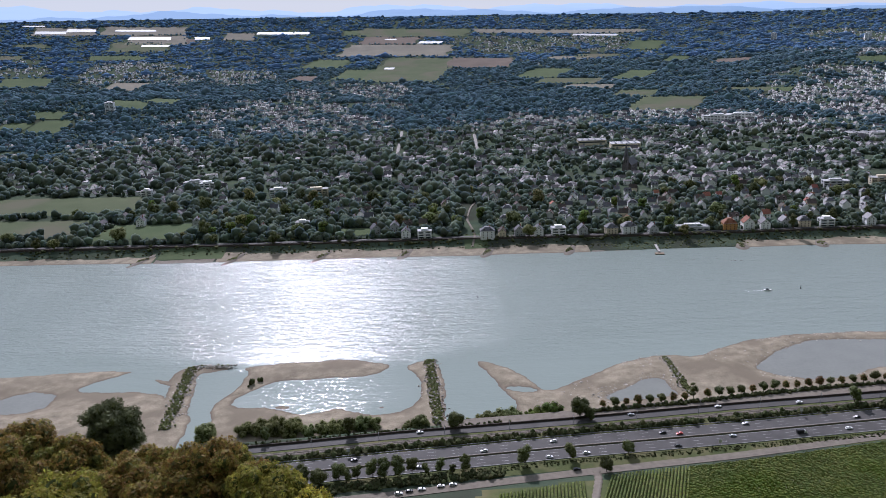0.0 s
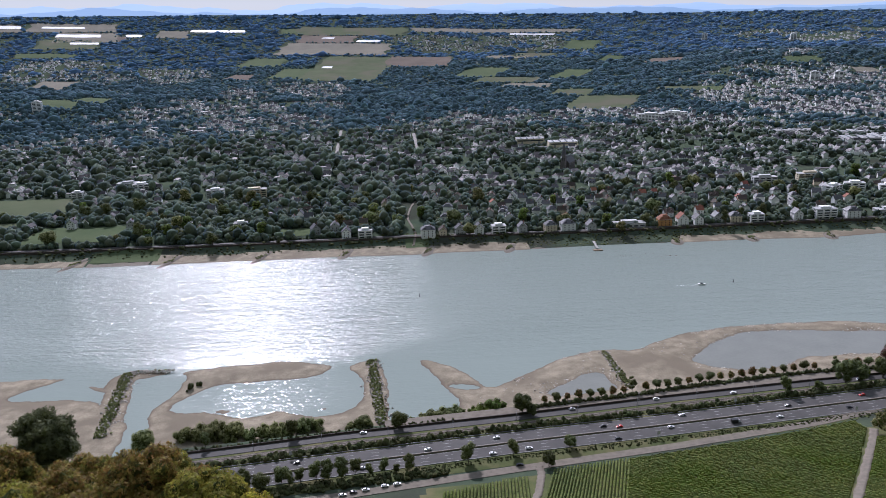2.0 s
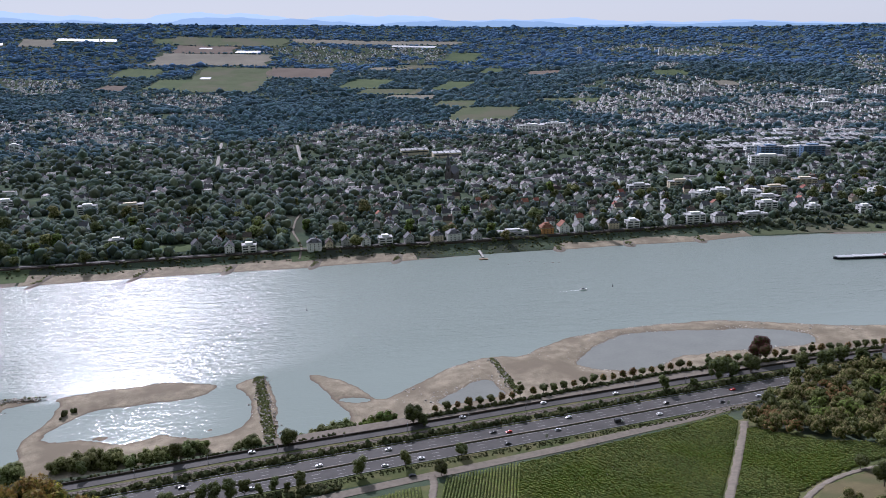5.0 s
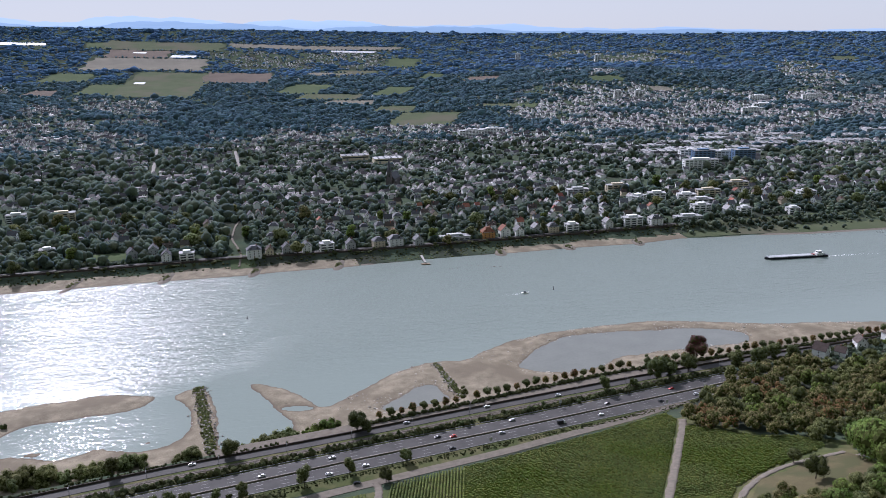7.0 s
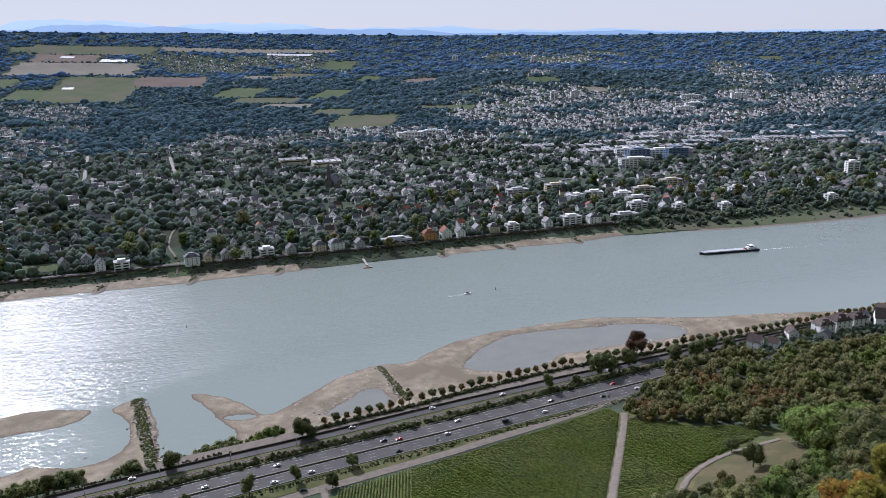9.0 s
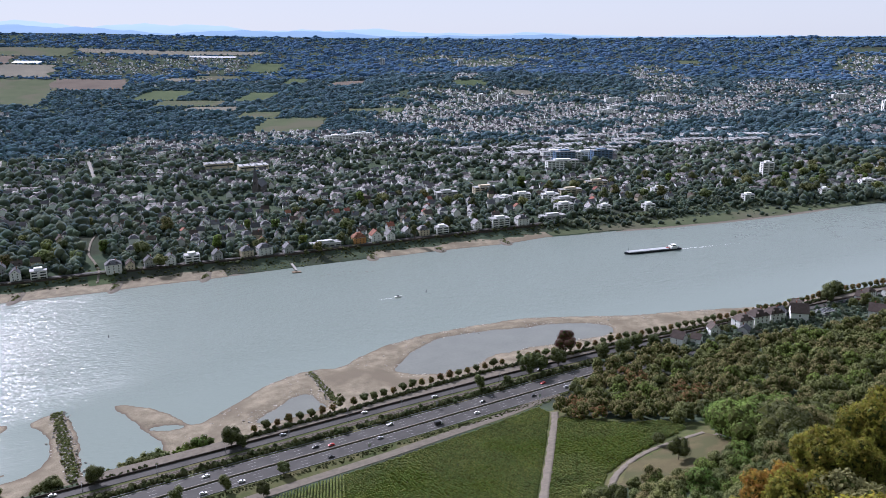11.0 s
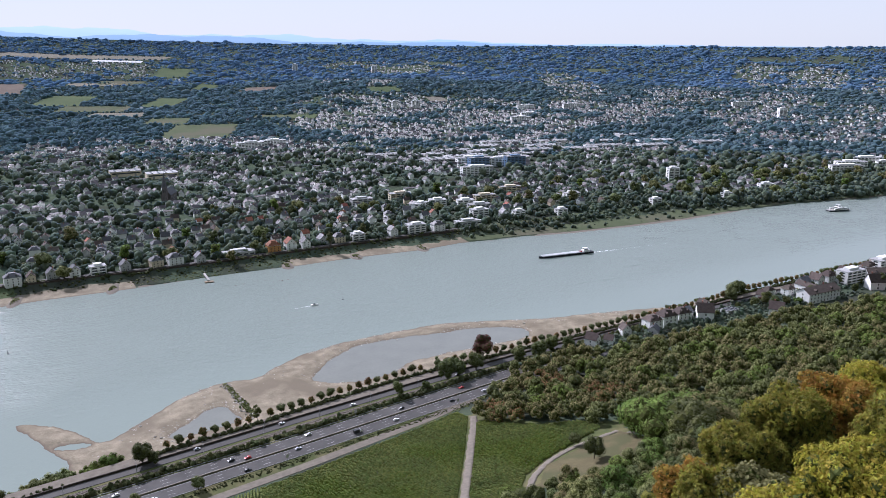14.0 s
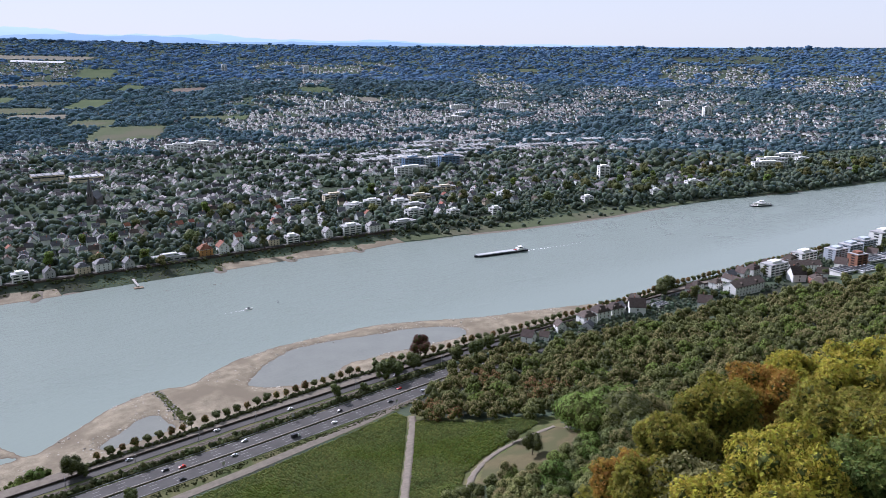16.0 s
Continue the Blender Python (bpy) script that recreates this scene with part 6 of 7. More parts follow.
def chimney(roof, x, y, z0, z1):
    part("chimney", boxes((x - 0.4, y - 0.4, z0, x + 0.4, y + 0.4, z1), (x - 0.5, y - 0.5, z1, x + 0.5, y + 0.5, z1 + 0.15)), M["wall_brick"], roof)


def gabled(name, label, w, d, h, k, wall, roofing, floors, along="x", group="", dormer=False, full=True):
    """House with a pitched roof; along: the ridge's axis."""
    ob = thing(name, label, "house", group)
    a, b = (d, w) if along == "x" else (w, d)
    out = [(-a / 2, -2), (-a / 2, h), (0, h + k), (a / 2, h), (a / 2, -2)]
    part("wall", prism(out, -b / 2, b / 2, "x" if along == "x" else "y"), M[wall], ob)
    o = 0.5
    t = 0.35
    g = k / (a / 2) * o
    roof = [(-a / 2 - o, h - g + 0.05), (0, h + k + 0.05), (a / 2 + o, h - g + 0.05), (a / 2 + o, h - g + 0.05 + t), (0, h + k + 0.1 + t), (-a / 2 - o, h - g + 0.05 + t)]
    rf = part("roof", prism(roof, -b / 2 - o, b / 2 + o, "x" if along == "x" else "y"), M[roofing], ob)
    chimney(rf, w * 0.2, d * 0.15, h, h + k + 1.0)
    windows(ob, w, d, floors, gap=3.4 if full else 3.8, sides=full)
    if along == "y":
        part("window", boxes((-0.6, -d / 2 - 0.06, h + k * 0.3, 0.6, -d / 2 + 0.1, h + k * 0.3 + 1.2)), M["glass"], ob)
    if dormer and along == "x":
        for x in (-w * 0.25, w * 0.25):
            part("dormer", prism([(x - 1.1, h + 0.4), (x - 1.1, h + k * 0.55), (x, h + k * 0.8), (x + 1.1, h + k * 0.55), (x + 1.1, h + 0.4)], -d / 2 + 0.9, -d / 2 + 3.6), M[roofing], ob)
            part("window", boxes((x - 0.5, -d / 2 + 0.84, h + 0.8, x + 0.5, -d / 2 + 1.0, h + k * 0.5)), M["glass"], ob)
    part("door", boxes((-0.55, -d / 2 - 0.07, -0.1, 0.55, -d / 2 + 0.1, 2.1)), M["wood"], ob)
    return ob


def hipped(name, label, w, d, h, k, wall, roofing, floors, group="", flat=0.35, full=True):
    ob = thing(name, label, "house", group)
    part("wall", boxes((-w / 2, -d / 2, -2, w / 2, d / 2, h)), M[wall], ob)
    bm = bmesh.new()
    o = 0.5
    lo = [bm.verts.new((sx * (w / 2 + o), sy * (d / 2 + o), h)) for sx, sy in ((-1, -1), (1, -1), (1, 1), (-1, 1))]
    up = [bm.verts.new((sx * w / 2 * flat, sy * d / 2 * flat, h + k)) for sx, sy in ((-1, -1), (1, -1), (1, 1), (-1, 1))]
    bm.faces.new(lo[::-1])
    bm.faces.new(up)
    for i in range(4):
        bm.faces.new((lo[i], lo[(i + 1) % 4], up[(i + 1) % 4], up[i]))
    rf = part("roof", bm, M[roofing], ob)
    chimney(rf, w * 0.18, 0, h + k * 0.5, h + k + 1.2)
    part("cornice", boxes((-w / 2 - 0.25, -d / 2 - 0.25, h - 0.35, w / 2 + 0.25, d / 2 + 0.25, h - 0.02)), M["wall_white"], ob)
    windows(ob, w, d, floors, gap=3.4 if full else 3.8, sides=full)
    for x in (-w * 0.22, w * 0.22):
        part("dormer", prism([(x - 1, h + 0.5), (x - 1, h + k * 0.6), (x, h + k * 0.85), (x + 1, h + k * 0.6), (x + 1, h + 0.5)], -d / 2 * 0.92, -d / 2 * 0.3), M[roofing], ob)
    part("door", boxes((-0.6, -d / 2 - 0.07, -0.1, 0.6, -d / 2 + 0.1, 2.2)), M["wood"], ob)
    return ob


def modern(name, label, w, d, floors, wall, group="", step=3.0, balconies=True, category="apartment house"):
    ob = thing(name, label, category, group)
    h = floors * step + 0.4
    part("wall", boxes((-w / 2, -d / 2, -2, w / 2, d / 2, h)), M[wall], ob)
    part("roof", boxes((-w / 2 - 0.3, -d / 2 - 0.3, h, w / 2 + 0.3, d / 2 + 0.3, h + 0.4)), M["roof_flat"], ob)
    part("penthouse", boxes((-w * 0.25, -d * 0.25, h + 0.4, w * 0.25, d * 0.3, h + 2.8)), M[wall], ob)
    for fl in range(floors):
        z = fl * step + 0.9
        n = max(2, int(w / 7.5))
        for k in range(n):
            x = (k - (n - 1) / 2) * (w / n)
            part("window", boxes((x - w / n * 0.34, -d / 2 - 0.06, z, x + w / n * 0.34, -d / 2 + 0.1, z + 1.6)), M["glass"], ob)
        if balconies and fl:
            part("balcony", boxes((-w * 0.42, -d / 2 - 1.6, z - 0.8, w * 0.42, -d / 2 - 0.07, z - 0.6), (-w * 0.42, -d / 2 - 1.6, z - 0.6, w * 0.42, -d / 2 - 1.5, z + 0.3)), M[wall], ob)
        for s in (-1, 1):
            x0, x1 = sorted((s * (w / 2 - 0.1), s * (w / 2 + 0.06)))
            part("window", boxes((x0, -d * 0.25, z, x1, d * 0.1, z + 1.5)), M["glass"], ob)
    return ob


def hall(name, label, w, d, h, wall, roofing, group=""):
    """Low industrial hall with roof lights."""
    ob = thing(name, label, "hall", group)
    part("wall", boxes((-w / 2, -d / 2, -2, w / 2, d / 2, h)), M[wall], ob)
    part("roof", boxes((-w / 2 - 0.3, -d / 2 - 0.3, h, w / 2 + 0.3, d / 2 + 0.3, h + 0.6)), M[roofing], ob)
    for k in range(4):
        x = (k - 1.5) * w / 4.4
        part("skylight", boxes((x - 1.6, -d * 0.4, h + 0.6, x + 1.6, d * 0.4, h + 1.4)), M["glass"], ob)
    part("window", boxes((-w * 0.46, -d / 2 - 0.06, h * 0.55, w * 0.46, -d / 2 + 0.1, h * 0.8)), M["glass"], ob)
    for x in (-w * 0.3, w * 0.3):
        part("gate", boxes((x - 2, -d / 2 - 0.08, 0, x + 2, -d / 2 + 0.1, h * 0.5)), M["metal"], ob)
    return ob


FRONT = "villas along the river front"
FK = {
    "white_hip": Kind(hipped("villa", "large white villa with dark slate hipped roof", 17, 13, 9.5, 4.5, "wall_white", "slate", 3, FRONT)),
    "cream_hip": Kind(hipped("villa", "cream villa with grey hipped roof", 14, 12, 8.5, 4.5, "wall_cream", "slate", 3, FRONT)),
    "white_gable": Kind(gabled("villa", "white gabled villa with dark slate roof", 11, 13, 8.0, 5.0, "wall_white", "slate", 3, "y", FRONT)),
    "grey_gable": Kind(gabled("villa", "grey gabled house with dark roof", 11, 12, 7.0, 5.0, "wall_grey", "slate", 2, "y", FRONT)),
    "yellow_gable": Kind(gabled("villa", "yellow gabled house with brown roof", 9, 11, 7.0, 4.5, "wall_cream", "tile_brown", 2, "y", FRONT)),
    "orange": Kind(hipped("villa", "orange villa with red tiled hipped roof", 16, 13, 8.5, 5.5, "wall_orange", "tile_red", 3, FRONT)),
    "white_red": Kind(gabled("villa", "white gabled villa with orange-red tiled roof", 13, 13, 9.0, 6.0, "wall_white", "tile_red", 3, "y", FRONT)),
    "modern": Kind(modern("villa", "white flat-roofed modern villa with balconies", 17, 12, 3, "wall_white", FRONT, category="house")),
    "pavilion": Kind(modern("pavilion", "long low flat-roofed pavilion with glass front", 38, 13, 1, "wall_grey", FRONT, 4.5, False, "pavilion")),
    "flats": Kind(modern("apartment_house", "white apartment house with balconies and flat roof", 26, 14, 4, "wall_white", "apartment houses on the far bank")),
    "flats_grey": Kind(modern("apartment_house", "grey apartment block with flat roof", 34, 14, 4, "wall_grey", "apartment houses on the far bank")),
    "flats_cream": Kind(modern("apartment_house", "cream apartment block with flat roof", 36, 13, 4, "wall_cream", "apartment houses on the far bank")),
    "tower": Kind(modern("apartment_tower", "white apartment tower with balconies", 20, 16, 8, "wall_white", "apartment towers")),
    "hotel": Kind(modern("hotel", "long white terraced hotel with flat roofs", 60, 18, 5, "wall_white", "hotels", 3.2)),
}
front_spots = []
for kind, x, y, t in (
        ("white_gable", -408, 1092, 5), ("grey_gable", -328, 1078, 10), ("white_hip", -253, 1052, 0), ("modern", -180, 1037, 0), ("grey_gable", -84, 1002, 15), ("white_gable", -45, 982, 0), ("modern", -22, 978, 0), ("grey_gable", -60, 1008, 0),
        ("white_hip", 54, 967, 0), ("yellow_gable", 72, 968, 0), ("grey_gable", 93, 972, 0), ("white_gable", 116, 968, 0), ("modern", 140, 966, 0), ("grey_gable", 169, 965, 0), ("cream_hip", 203, 961, 4), ("white_hip", 224, 960, 4), ("grey_gable", 252, 956, 0),
        ("pavilion", 301, 962, -3), ("orange", 344, 958, -3), ("white_red", 366, 957, -3), ("white_gable", 385, 955, -3), ("cream_hip", 433, 957, -4), ("modern", 459, 955, -4), ("grey_gable", 412, 962, 0),
        ("white_gable", 511, 955, -4), ("flats", 545, 952, -4), ("white_hip", 578, 948, -4), ("pavilion", 634, 958, -6), ("flats", 667, 978, -6), ("white_gable", 700, 962, -6), ("modern", 724, 958, -6), ("modern", 790, 940, -6),
        ("flats_grey", 558, 1144, -8), ("flats_cream", 632, 1154, -8), ("flats", 618, 1065, 30), ("flats", 655, 1075, -20), ("flats", 690, 1050, -20), ("flats_cream", 740, 1070, -10), ("flats_grey", 690, 1012, -10), ("flats", 870, 1010, -10), ("tower", 1150, 1056, -25), ("flats_cream", 820, 1110, -12),
        ("hotel", 1500, 940, -32), ("hotel", 1555, 965, -32), ("flats", 1210, 900, -25), ("flats", 1640, 948, -35), ("hotel", 1640, 985, -32), ("modern", 972, 925, -12), ("modern", 1110, 900, -15), ("white_hip", 1240, 895, -28), ("tower", -514, 1922, 10),
        ("flats", -380, 1330, 3), ("flats_grey", -405, 1345, 3), ("white_gable", -520, 1345, 0), ("modern", -470, 1300, 5), ("white_gable", -620, 1345, 5), ("grey_gable", -560, 1338, 0), ("flats", -250, 1250, 2), ("flats_cream", -190, 1240, 4)):
    FK[kind].put(x, y, 1.0, t)
    front_spots.append((x, y))

TOWN = "houses of the river town"
TK = [Kind(gabled("house", "white house with dark slate pitched roof", 10, 10, 6.5, 4.5, "wall_white", "slate", 2, "x", TOWN, True, False)),
      Kind(gabled("house", "white house with gable to the street and dark roof", 9, 11, 7.0, 5.0, "wall_white", "slate", 2, "y", TOWN, False, False)),
      Kind(gabled("house", "grey house with brown tiled roof", 12, 10, 6.0, 4.0, "wall_grey", "tile_brown", 2, "x", TOWN, True, False)),
      Kind(gabled("house", "cream house with brown tiled roof", 9, 11, 7.5, 4.5, "wall_cream", "tile_brown", 2, "y", TOWN, False, False)),
      Kind(hipped("house", "white house with hipped slate roof", 12, 11, 7.0, 4.0, "wall_white", "slate", 2, TOWN, 0.35, False)),
      Kind(gabled("house", "white terraced house with red tiled roof", 9, 10, 7.0, 4.0, "wall_white", "tile_red", 2, "x", TOWN, False, False))]
trng = np.random.default_rng(23)
taken = list(front_spots)
count = 0
for _ in range(4000):
    x = trng.uniform(-260, 900)
    e = trng.uniform(78, 300)
    y = float(far_bank(x)) + e
    share = float(np.interp(x, [-260, -30, 60, 480, 900], [0.15, 0.3, 1.0, 0.9, 0.5])) * float(np.interp(patch(x, y, 260, 0.7), [0.2, 0.5], [0.35, 1.0]))
    if trng.uniform() > share or min((x - a) ** 2 + (y - b) ** 2 for a, b in taken) < 15.5 ** 2 or bool(in_field(np.array(x), np.array(y), 6)) or (20 < x < 62 and e < 260):
        continue
    x, y = round(x / 4) * 4, round(y / 9) * 9
    TK[trng.choice(6, p=[0.27, 0.28, 0.15, 0.1, 0.16, 0.04])].put(x, y, trng.uniform(0.8, 1.05), trng.choice([-4, 86, 176, -94]) + trng.normal(0, 7))
    taken.append((x, y))
    count += 1
    if count >= 185:
        break

# landmarks further inland
HK = [Kind(hall("industrial_hall", "low pale industrial hall with flat grey roof", 70, 36, 9, "wall_grey", "roof_flat", "industrial halls")),
      Kind(hall("industrial_hall", "long white industrial hall with pale roof", 95, 30, 8, "wall_white", "roof_flat", "industrial halls")),
      Kind(hall("factory", "beige factory building with flat roof", 62, 34, 11, "wall_cream", "roof_flat", "industrial halls"))]
for k, x, y, t in ((0, 905, 1480, -14), (1, 985, 1500, -14), (0, 1060, 1540, -16), (1, 1100, 1470, -16), (0, 1180, 1500, -18), (1, 1010, 1590, -14), (0, 1240, 1560, -18), (1, 1290, 1480, -20), (0, 1120, 1620, -16),
                   (1, 1380, 1490, -20), (0, 1450, 1560, -22), (1, 1330, 1640, -18), (0, 1480, 1430, -22), (1, 1560, 1500, -22), (0, 930, 1560, -14), (1, 1210, 1690, -16), (0, 1640, 1400, -25), (1, 1050, 1430, -14), (1, 1730, 1480, -25), (0, 1590, 1620, -22), (1, 850, 1610, -10)):
    HK[k].put(x, y, 1.0, t)
for x, y, t in ((306, 1650, -4), (360, 1590, -4)):
    HK[2].put(x, y, 0.9, t)
M["wall_blue"] = material("blue_glass_facade", (0.1, 0.16, 0.26), (0.16, 0.24, 0.36), 0.4, 0.3, 0, 6)
OK_ = [Kind(modern("office_block", "white office block with window bands", 62, 18, 5, "wall_white", "office blocks", 3.4, False, "office")), Kind(modern("office_block", "office block with a blue glass front", 40, 20, 7, "wall_blue", "office blocks", 3.4, False, "office"))]
for k, x, y, t in ((0, 880, 1300, -14), (1, 925, 1360, -14), (0, 990, 1375, -14), (1, 1000, 1340, -14), (0, 940, 1410, -14), (0, 1905, 2230, -20), (0, 1760, 2300, -20), (0, 640, 1900, -5), (0, 700, 1915, -5), (0, 2380, 1900, -30), (0, 1550, 2050, -18), (0, 1640, 2120, -18)):
    OK_[k].put(x, y, 1.0, t)
for x, y, t in ((2250, 1640, -30), (1330, 2450, -20), (1400, 2440, -20), (1780, 3480, -20), (-900, 2300, 10), (1480, 3700, -20)):
    FK["tower"].put(x, y, 1.2, t)


def church():
    ob = thing("church", "dark stone church with slender slate spire", "church")
    M["church_stone"] = material("dark_church_stone", (0.11, 0.095, 0.095), (0.18, 0.16, 0.155), 0.3, 0.9, 0.03, 8)
    part("nave", prism([(-8, -2), (-8, 12), (0, 21), (8, 12), (8, -2)], -18, 18), M["church_stone"], ob)
    part("roof", prism([(-8.6, 11.6), (0, 21.3), (8.6, 11.6), (8.6, 12.2), (0, 22), (-8.6, 12.2)], -18.4, 18.4), M["slate"], ob)
    part("tower", boxes((-3.5, -25, -2, 3.5, -18.02, 26)), M["church_stone"], ob)
    bm = bmesh.new()
    cone(bm, (0, -21.5, 26), (0, -21.5, 50), 4.6, 0.15, 8)
    part("spire", bm, M["slate"], ob, "tall grey slate spire")
    for y in np.arange(-14, 16, 5.5):
        for s in (-1, 1):
            x0, x1 = sorted((s * 7.9, s * 8.1))
            part("window", boxes((x0, y - 0.8, 4, x1, y + 0.8, 9.5)), M["glass"], ob)
    for s in (-1.4, 1.4):
        part("window", boxes((s - 0.6, -25.1, 17, s + 0.6, -24.9, 22)), M["glass"], ob)
    ob.matrix_basis = pose(314, 1348, float(height(314, 1348)), 0, 0, -30) @ Matrix.Diagonal((0.95, 0.95, 1.0, 1))


church()

M["wall_steel"] = material("pale_steel_cladding", (0.42, 0.46, 0.52), (0.52, 0.56, 0.62), 0.4, 0.5, 0, 6)
# the town on the near bank further along
NEAR = "houses of the near river town"
NK = {"villa": Kind(hipped("villa", "white riverside villa with brown mansard roof", 15, 12, 9, 4.5, "wall_white", "tile_brown", 3, NEAR)), "gable": Kind(gabled("house", "white gabled house with brown tiled roof", 11, 12, 7, 5.5, "wall_white", "tile_brown", 2, "y", NEAR)),
      "long": Kind(gabled("hotel", "long white hotel with brown tiled roof and dormers", 40, 14, 9, 4.2, "wall_white", "tile_brown", 3, "x", NEAR, True)), "brick": Kind(gabled("house", "grey rendered house with dark roof", 12, 11, 7, 4.5, "wall_grey", "slate", 2, "x", NEAR)),
      "flats": Kind(modern("apartment_house", "white modern apartment house with flat roof", 30, 15, 5, "wall_white", NEAR)), "office": Kind(modern("office_block", "pale blue-grey modern office block with flat roof", 30, 20, 6, "wall_steel", NEAR, 3.2, True, "office")),
      "brickblock": Kind(modern("apartment_house", "red-brown brick apartment house with flat roof", 18, 14, 5, "wall_brick", NEAR)), "brickvilla": Kind(hipped("villa", "red-brown brick villa with tiled roof", 15, 13, 9, 4.5, "wall_brick", "tile_brown", 3, NEAR)),
      "shed": Kind(hall("workshop", "low workshop with pale flat roof", 26, 16, 5, "wall_white", "roof_flat", NEAR))}
for kind, x, y, s, t in (
        ("gable", 466, 506, 0.9, 25), ("gable", 509, 511, 0.8, -20), ("villa", 541, 509, 1.0, -5), ("villa", 560, 510, 1.1, -5), ("villa", 580, 510, 1.0, -8), ("gable", 603, 502, 1.25, 50), ("brick", 592, 516, 0.9, 0), ("gable", 622, 520, 0.9, 0),
        ("gable", 670, 473, 1.1, 35), ("shed", 640, 503, 0.6, 0), ("villa", 716, 517, 0.75, 0), ("villa", 736, 508, 0.8, 0), ("gable", 700, 512, 0.8, 10), ("long", 748, 482, 1.15, -4), ("long", 762, 500, 0.8, 85), ("brick", 775, 518, 1.0, 0), ("gable", 795, 516, 1.0, 0), ("villa", 812, 514, 1.0, 0),
        ("flats", 831, 500, 1.0, -4), ("gable", 834, 474, 1.3, 60), ("long", 877, 492, 0.95, -30), ("villa", 858, 506, 1.0, -4), ("gable", 850, 520, 0.9, 0), ("villa", 886, 514, 1.0, 0), ("flats", 905, 508, 1.0, -4), ("office", 951, 494, 0.8, -6), ("office", 984, 494, 0.85, -6), ("office", 1020, 496, 0.85, -6), ("flats", 1078, 500, 1.2, -6),
        ("brickblock", 948, 466, 1.0, -10), ("shed", 899, 456, 1.2, -10), ("shed", 925, 444, 1.2, -10), ("shed", 975, 462, 1.2, -10), ("gable", 920, 470, 1.1, 20), ("brickvilla", 820, 440, 1.1, 15), ("brickvilla", 836, 452, 0.9, 60), ("gable", 866, 462, 1.0, 30), ("shed", 1010, 456, 1.3, -10), ("gable", 1000, 474, 1.0, 10),
        ("flats", 1125, 490, 1.2, -8), ("villa", 1060, 472, 1.1, -6), ("shed", 1050, 452, 1.2, -10), ("long", 1110, 466, 1.0, -10), ("gable", 480, 500, 0.7, 30), ("brick", 530, 496, 0.8, 30)):
    NK[kind].put(x, y, s, t, z=7.0)

# garden and street trees of the near town
for kind, x, y, s in (("round", 672, 500, 0.85), ("tall", 684, 496, 1.3), ("round", 694, 492, 0.8), ("copper", 690, 505, 0.6), ("round", 706, 488, 0.7), ("pale", 722, 486, 1.2), ("round", 738, 482, 0.7), ("tall", 748, 490, 1.1), ("round", 520, 506, 0.5), ("pale", 532, 508, 0.9), ("round", 618, 500, 0.5),
                      ("round", 786, 488, 0.6), ("round", 806, 478, 0.7), ("cypress", 812, 500, 1.2), ("round", 836, 492, 0.6), ("tall", 838, 470, 1.4), ("round", 852, 470, 0.9), ("round", 866, 460, 0.9), ("pale", 880, 492, 1.3), ("round", 893, 484, 0.7), ("round", 940, 514, 0.8), ("round", 955, 476, 0.7), ("pale", 905, 450, 1.5),
                      ("round", 1010, 486, 0.9), ("round", 1026, 478, 0.9), ("round", 1062, 488, 1.1), ("round", 1078, 484, 1.1), ("round", 1100, 482, 1.2), ("round", 560, 508, 0.4), ("round", 580, 507, 0.4), ("round", 655, 506, 0.5), ("pale", 760, 512, 0.8), ("round", 784, 514, 0.5)):
    ROADSIDE[kind].put(x, y, s * 1.2, near_rng.uniform(0, 360), z=7.0)

# trees of the far bank
BANK = "big trees of the far bank"
BT = [Kind(tree("park_tree", 201, 7.0, 12, 2.5, M["leaf"], "large green park tree by the far bank", 12, 330, 1.7, 0.5, group=BANK)), Kind(tree("park_tree", 202, 6.5, 11, 2.5, M["leaf_dark"], "large dark green park tree by the far bank", 12, 330, 1.7, 0.5, group=BANK)),
      Kind(tree("park_tree", 203, 6.0, 10, 2.5, M["leaf_light"], "light green park tree by the far bank", 11, 300, 1.6, 0.45, group=BANK)), Kind(tree("park_tree", 204, 6.5, 11, 2.5, M["leaf_brown"], "brownish park tree by the far bank", 11, 300, 1.6, 0.45, group=BANK)),
      Kind(tree("poplar", 205, 4.0, 16, 2.0, M["leaf_dark"], "tall narrow dark tree among the villas", 10, 300, 1.5, 0.4, 0.6, group=BANK))]
count = 0
for _ in range(6000):
    x = trng.uniform(-620, 1750)
    e = trng.uniform(26, 290)
    y = float(far_bank(x)) + e
    belt = float(np.interp(e, [26, 50, 120, 290], [0.5, 0.8, 0.5, 0.4]))
    share = float(np.interp(x, [-620, -440, -230, 20, 70, 480, 620, 1000, 1150, 1300], [0.5, 0.9, 1.0, 1.0, 0.42, 0.42, 0.3, 0.35, 0.9, 1.0])) * belt
    if x > 600 and e < 62 and x < 1010:
        share *= 0.25
    if trng.uniform() > share or bool(in_field(np.array(x), np.array(y), 2)) or (35.0 < e < 43) or min((x - a) ** 2 + (y - b) ** 2 for a, b in taken) < 10.5 ** 2 or (26 < x < 50 and e < 200):
        continue
    BT[trng.choice(5, p=[0.36, 0.32, 0.14, 0.12, 0.06])].put(x, y, trng.uniform(0.85, 1.6), trng.uniform(0, 360))
    taken.append((x, y))
    count += 1
    if count >= 215:
        break
gt = np.random.default_rng(78)
gx_, ge = gt.uniform(-640, 2000, 6400), gt.uniform(46, 250, 6400)
gy_ = far_bank(gx_) + ge
house_spots = np.array(taken[:len(front_spots) + 185])
clear = np.min(np.hypot(gx_[:, None] - house_spots[:, 0], gy_[:, None] - house_spots[:, 1]), axis=1)
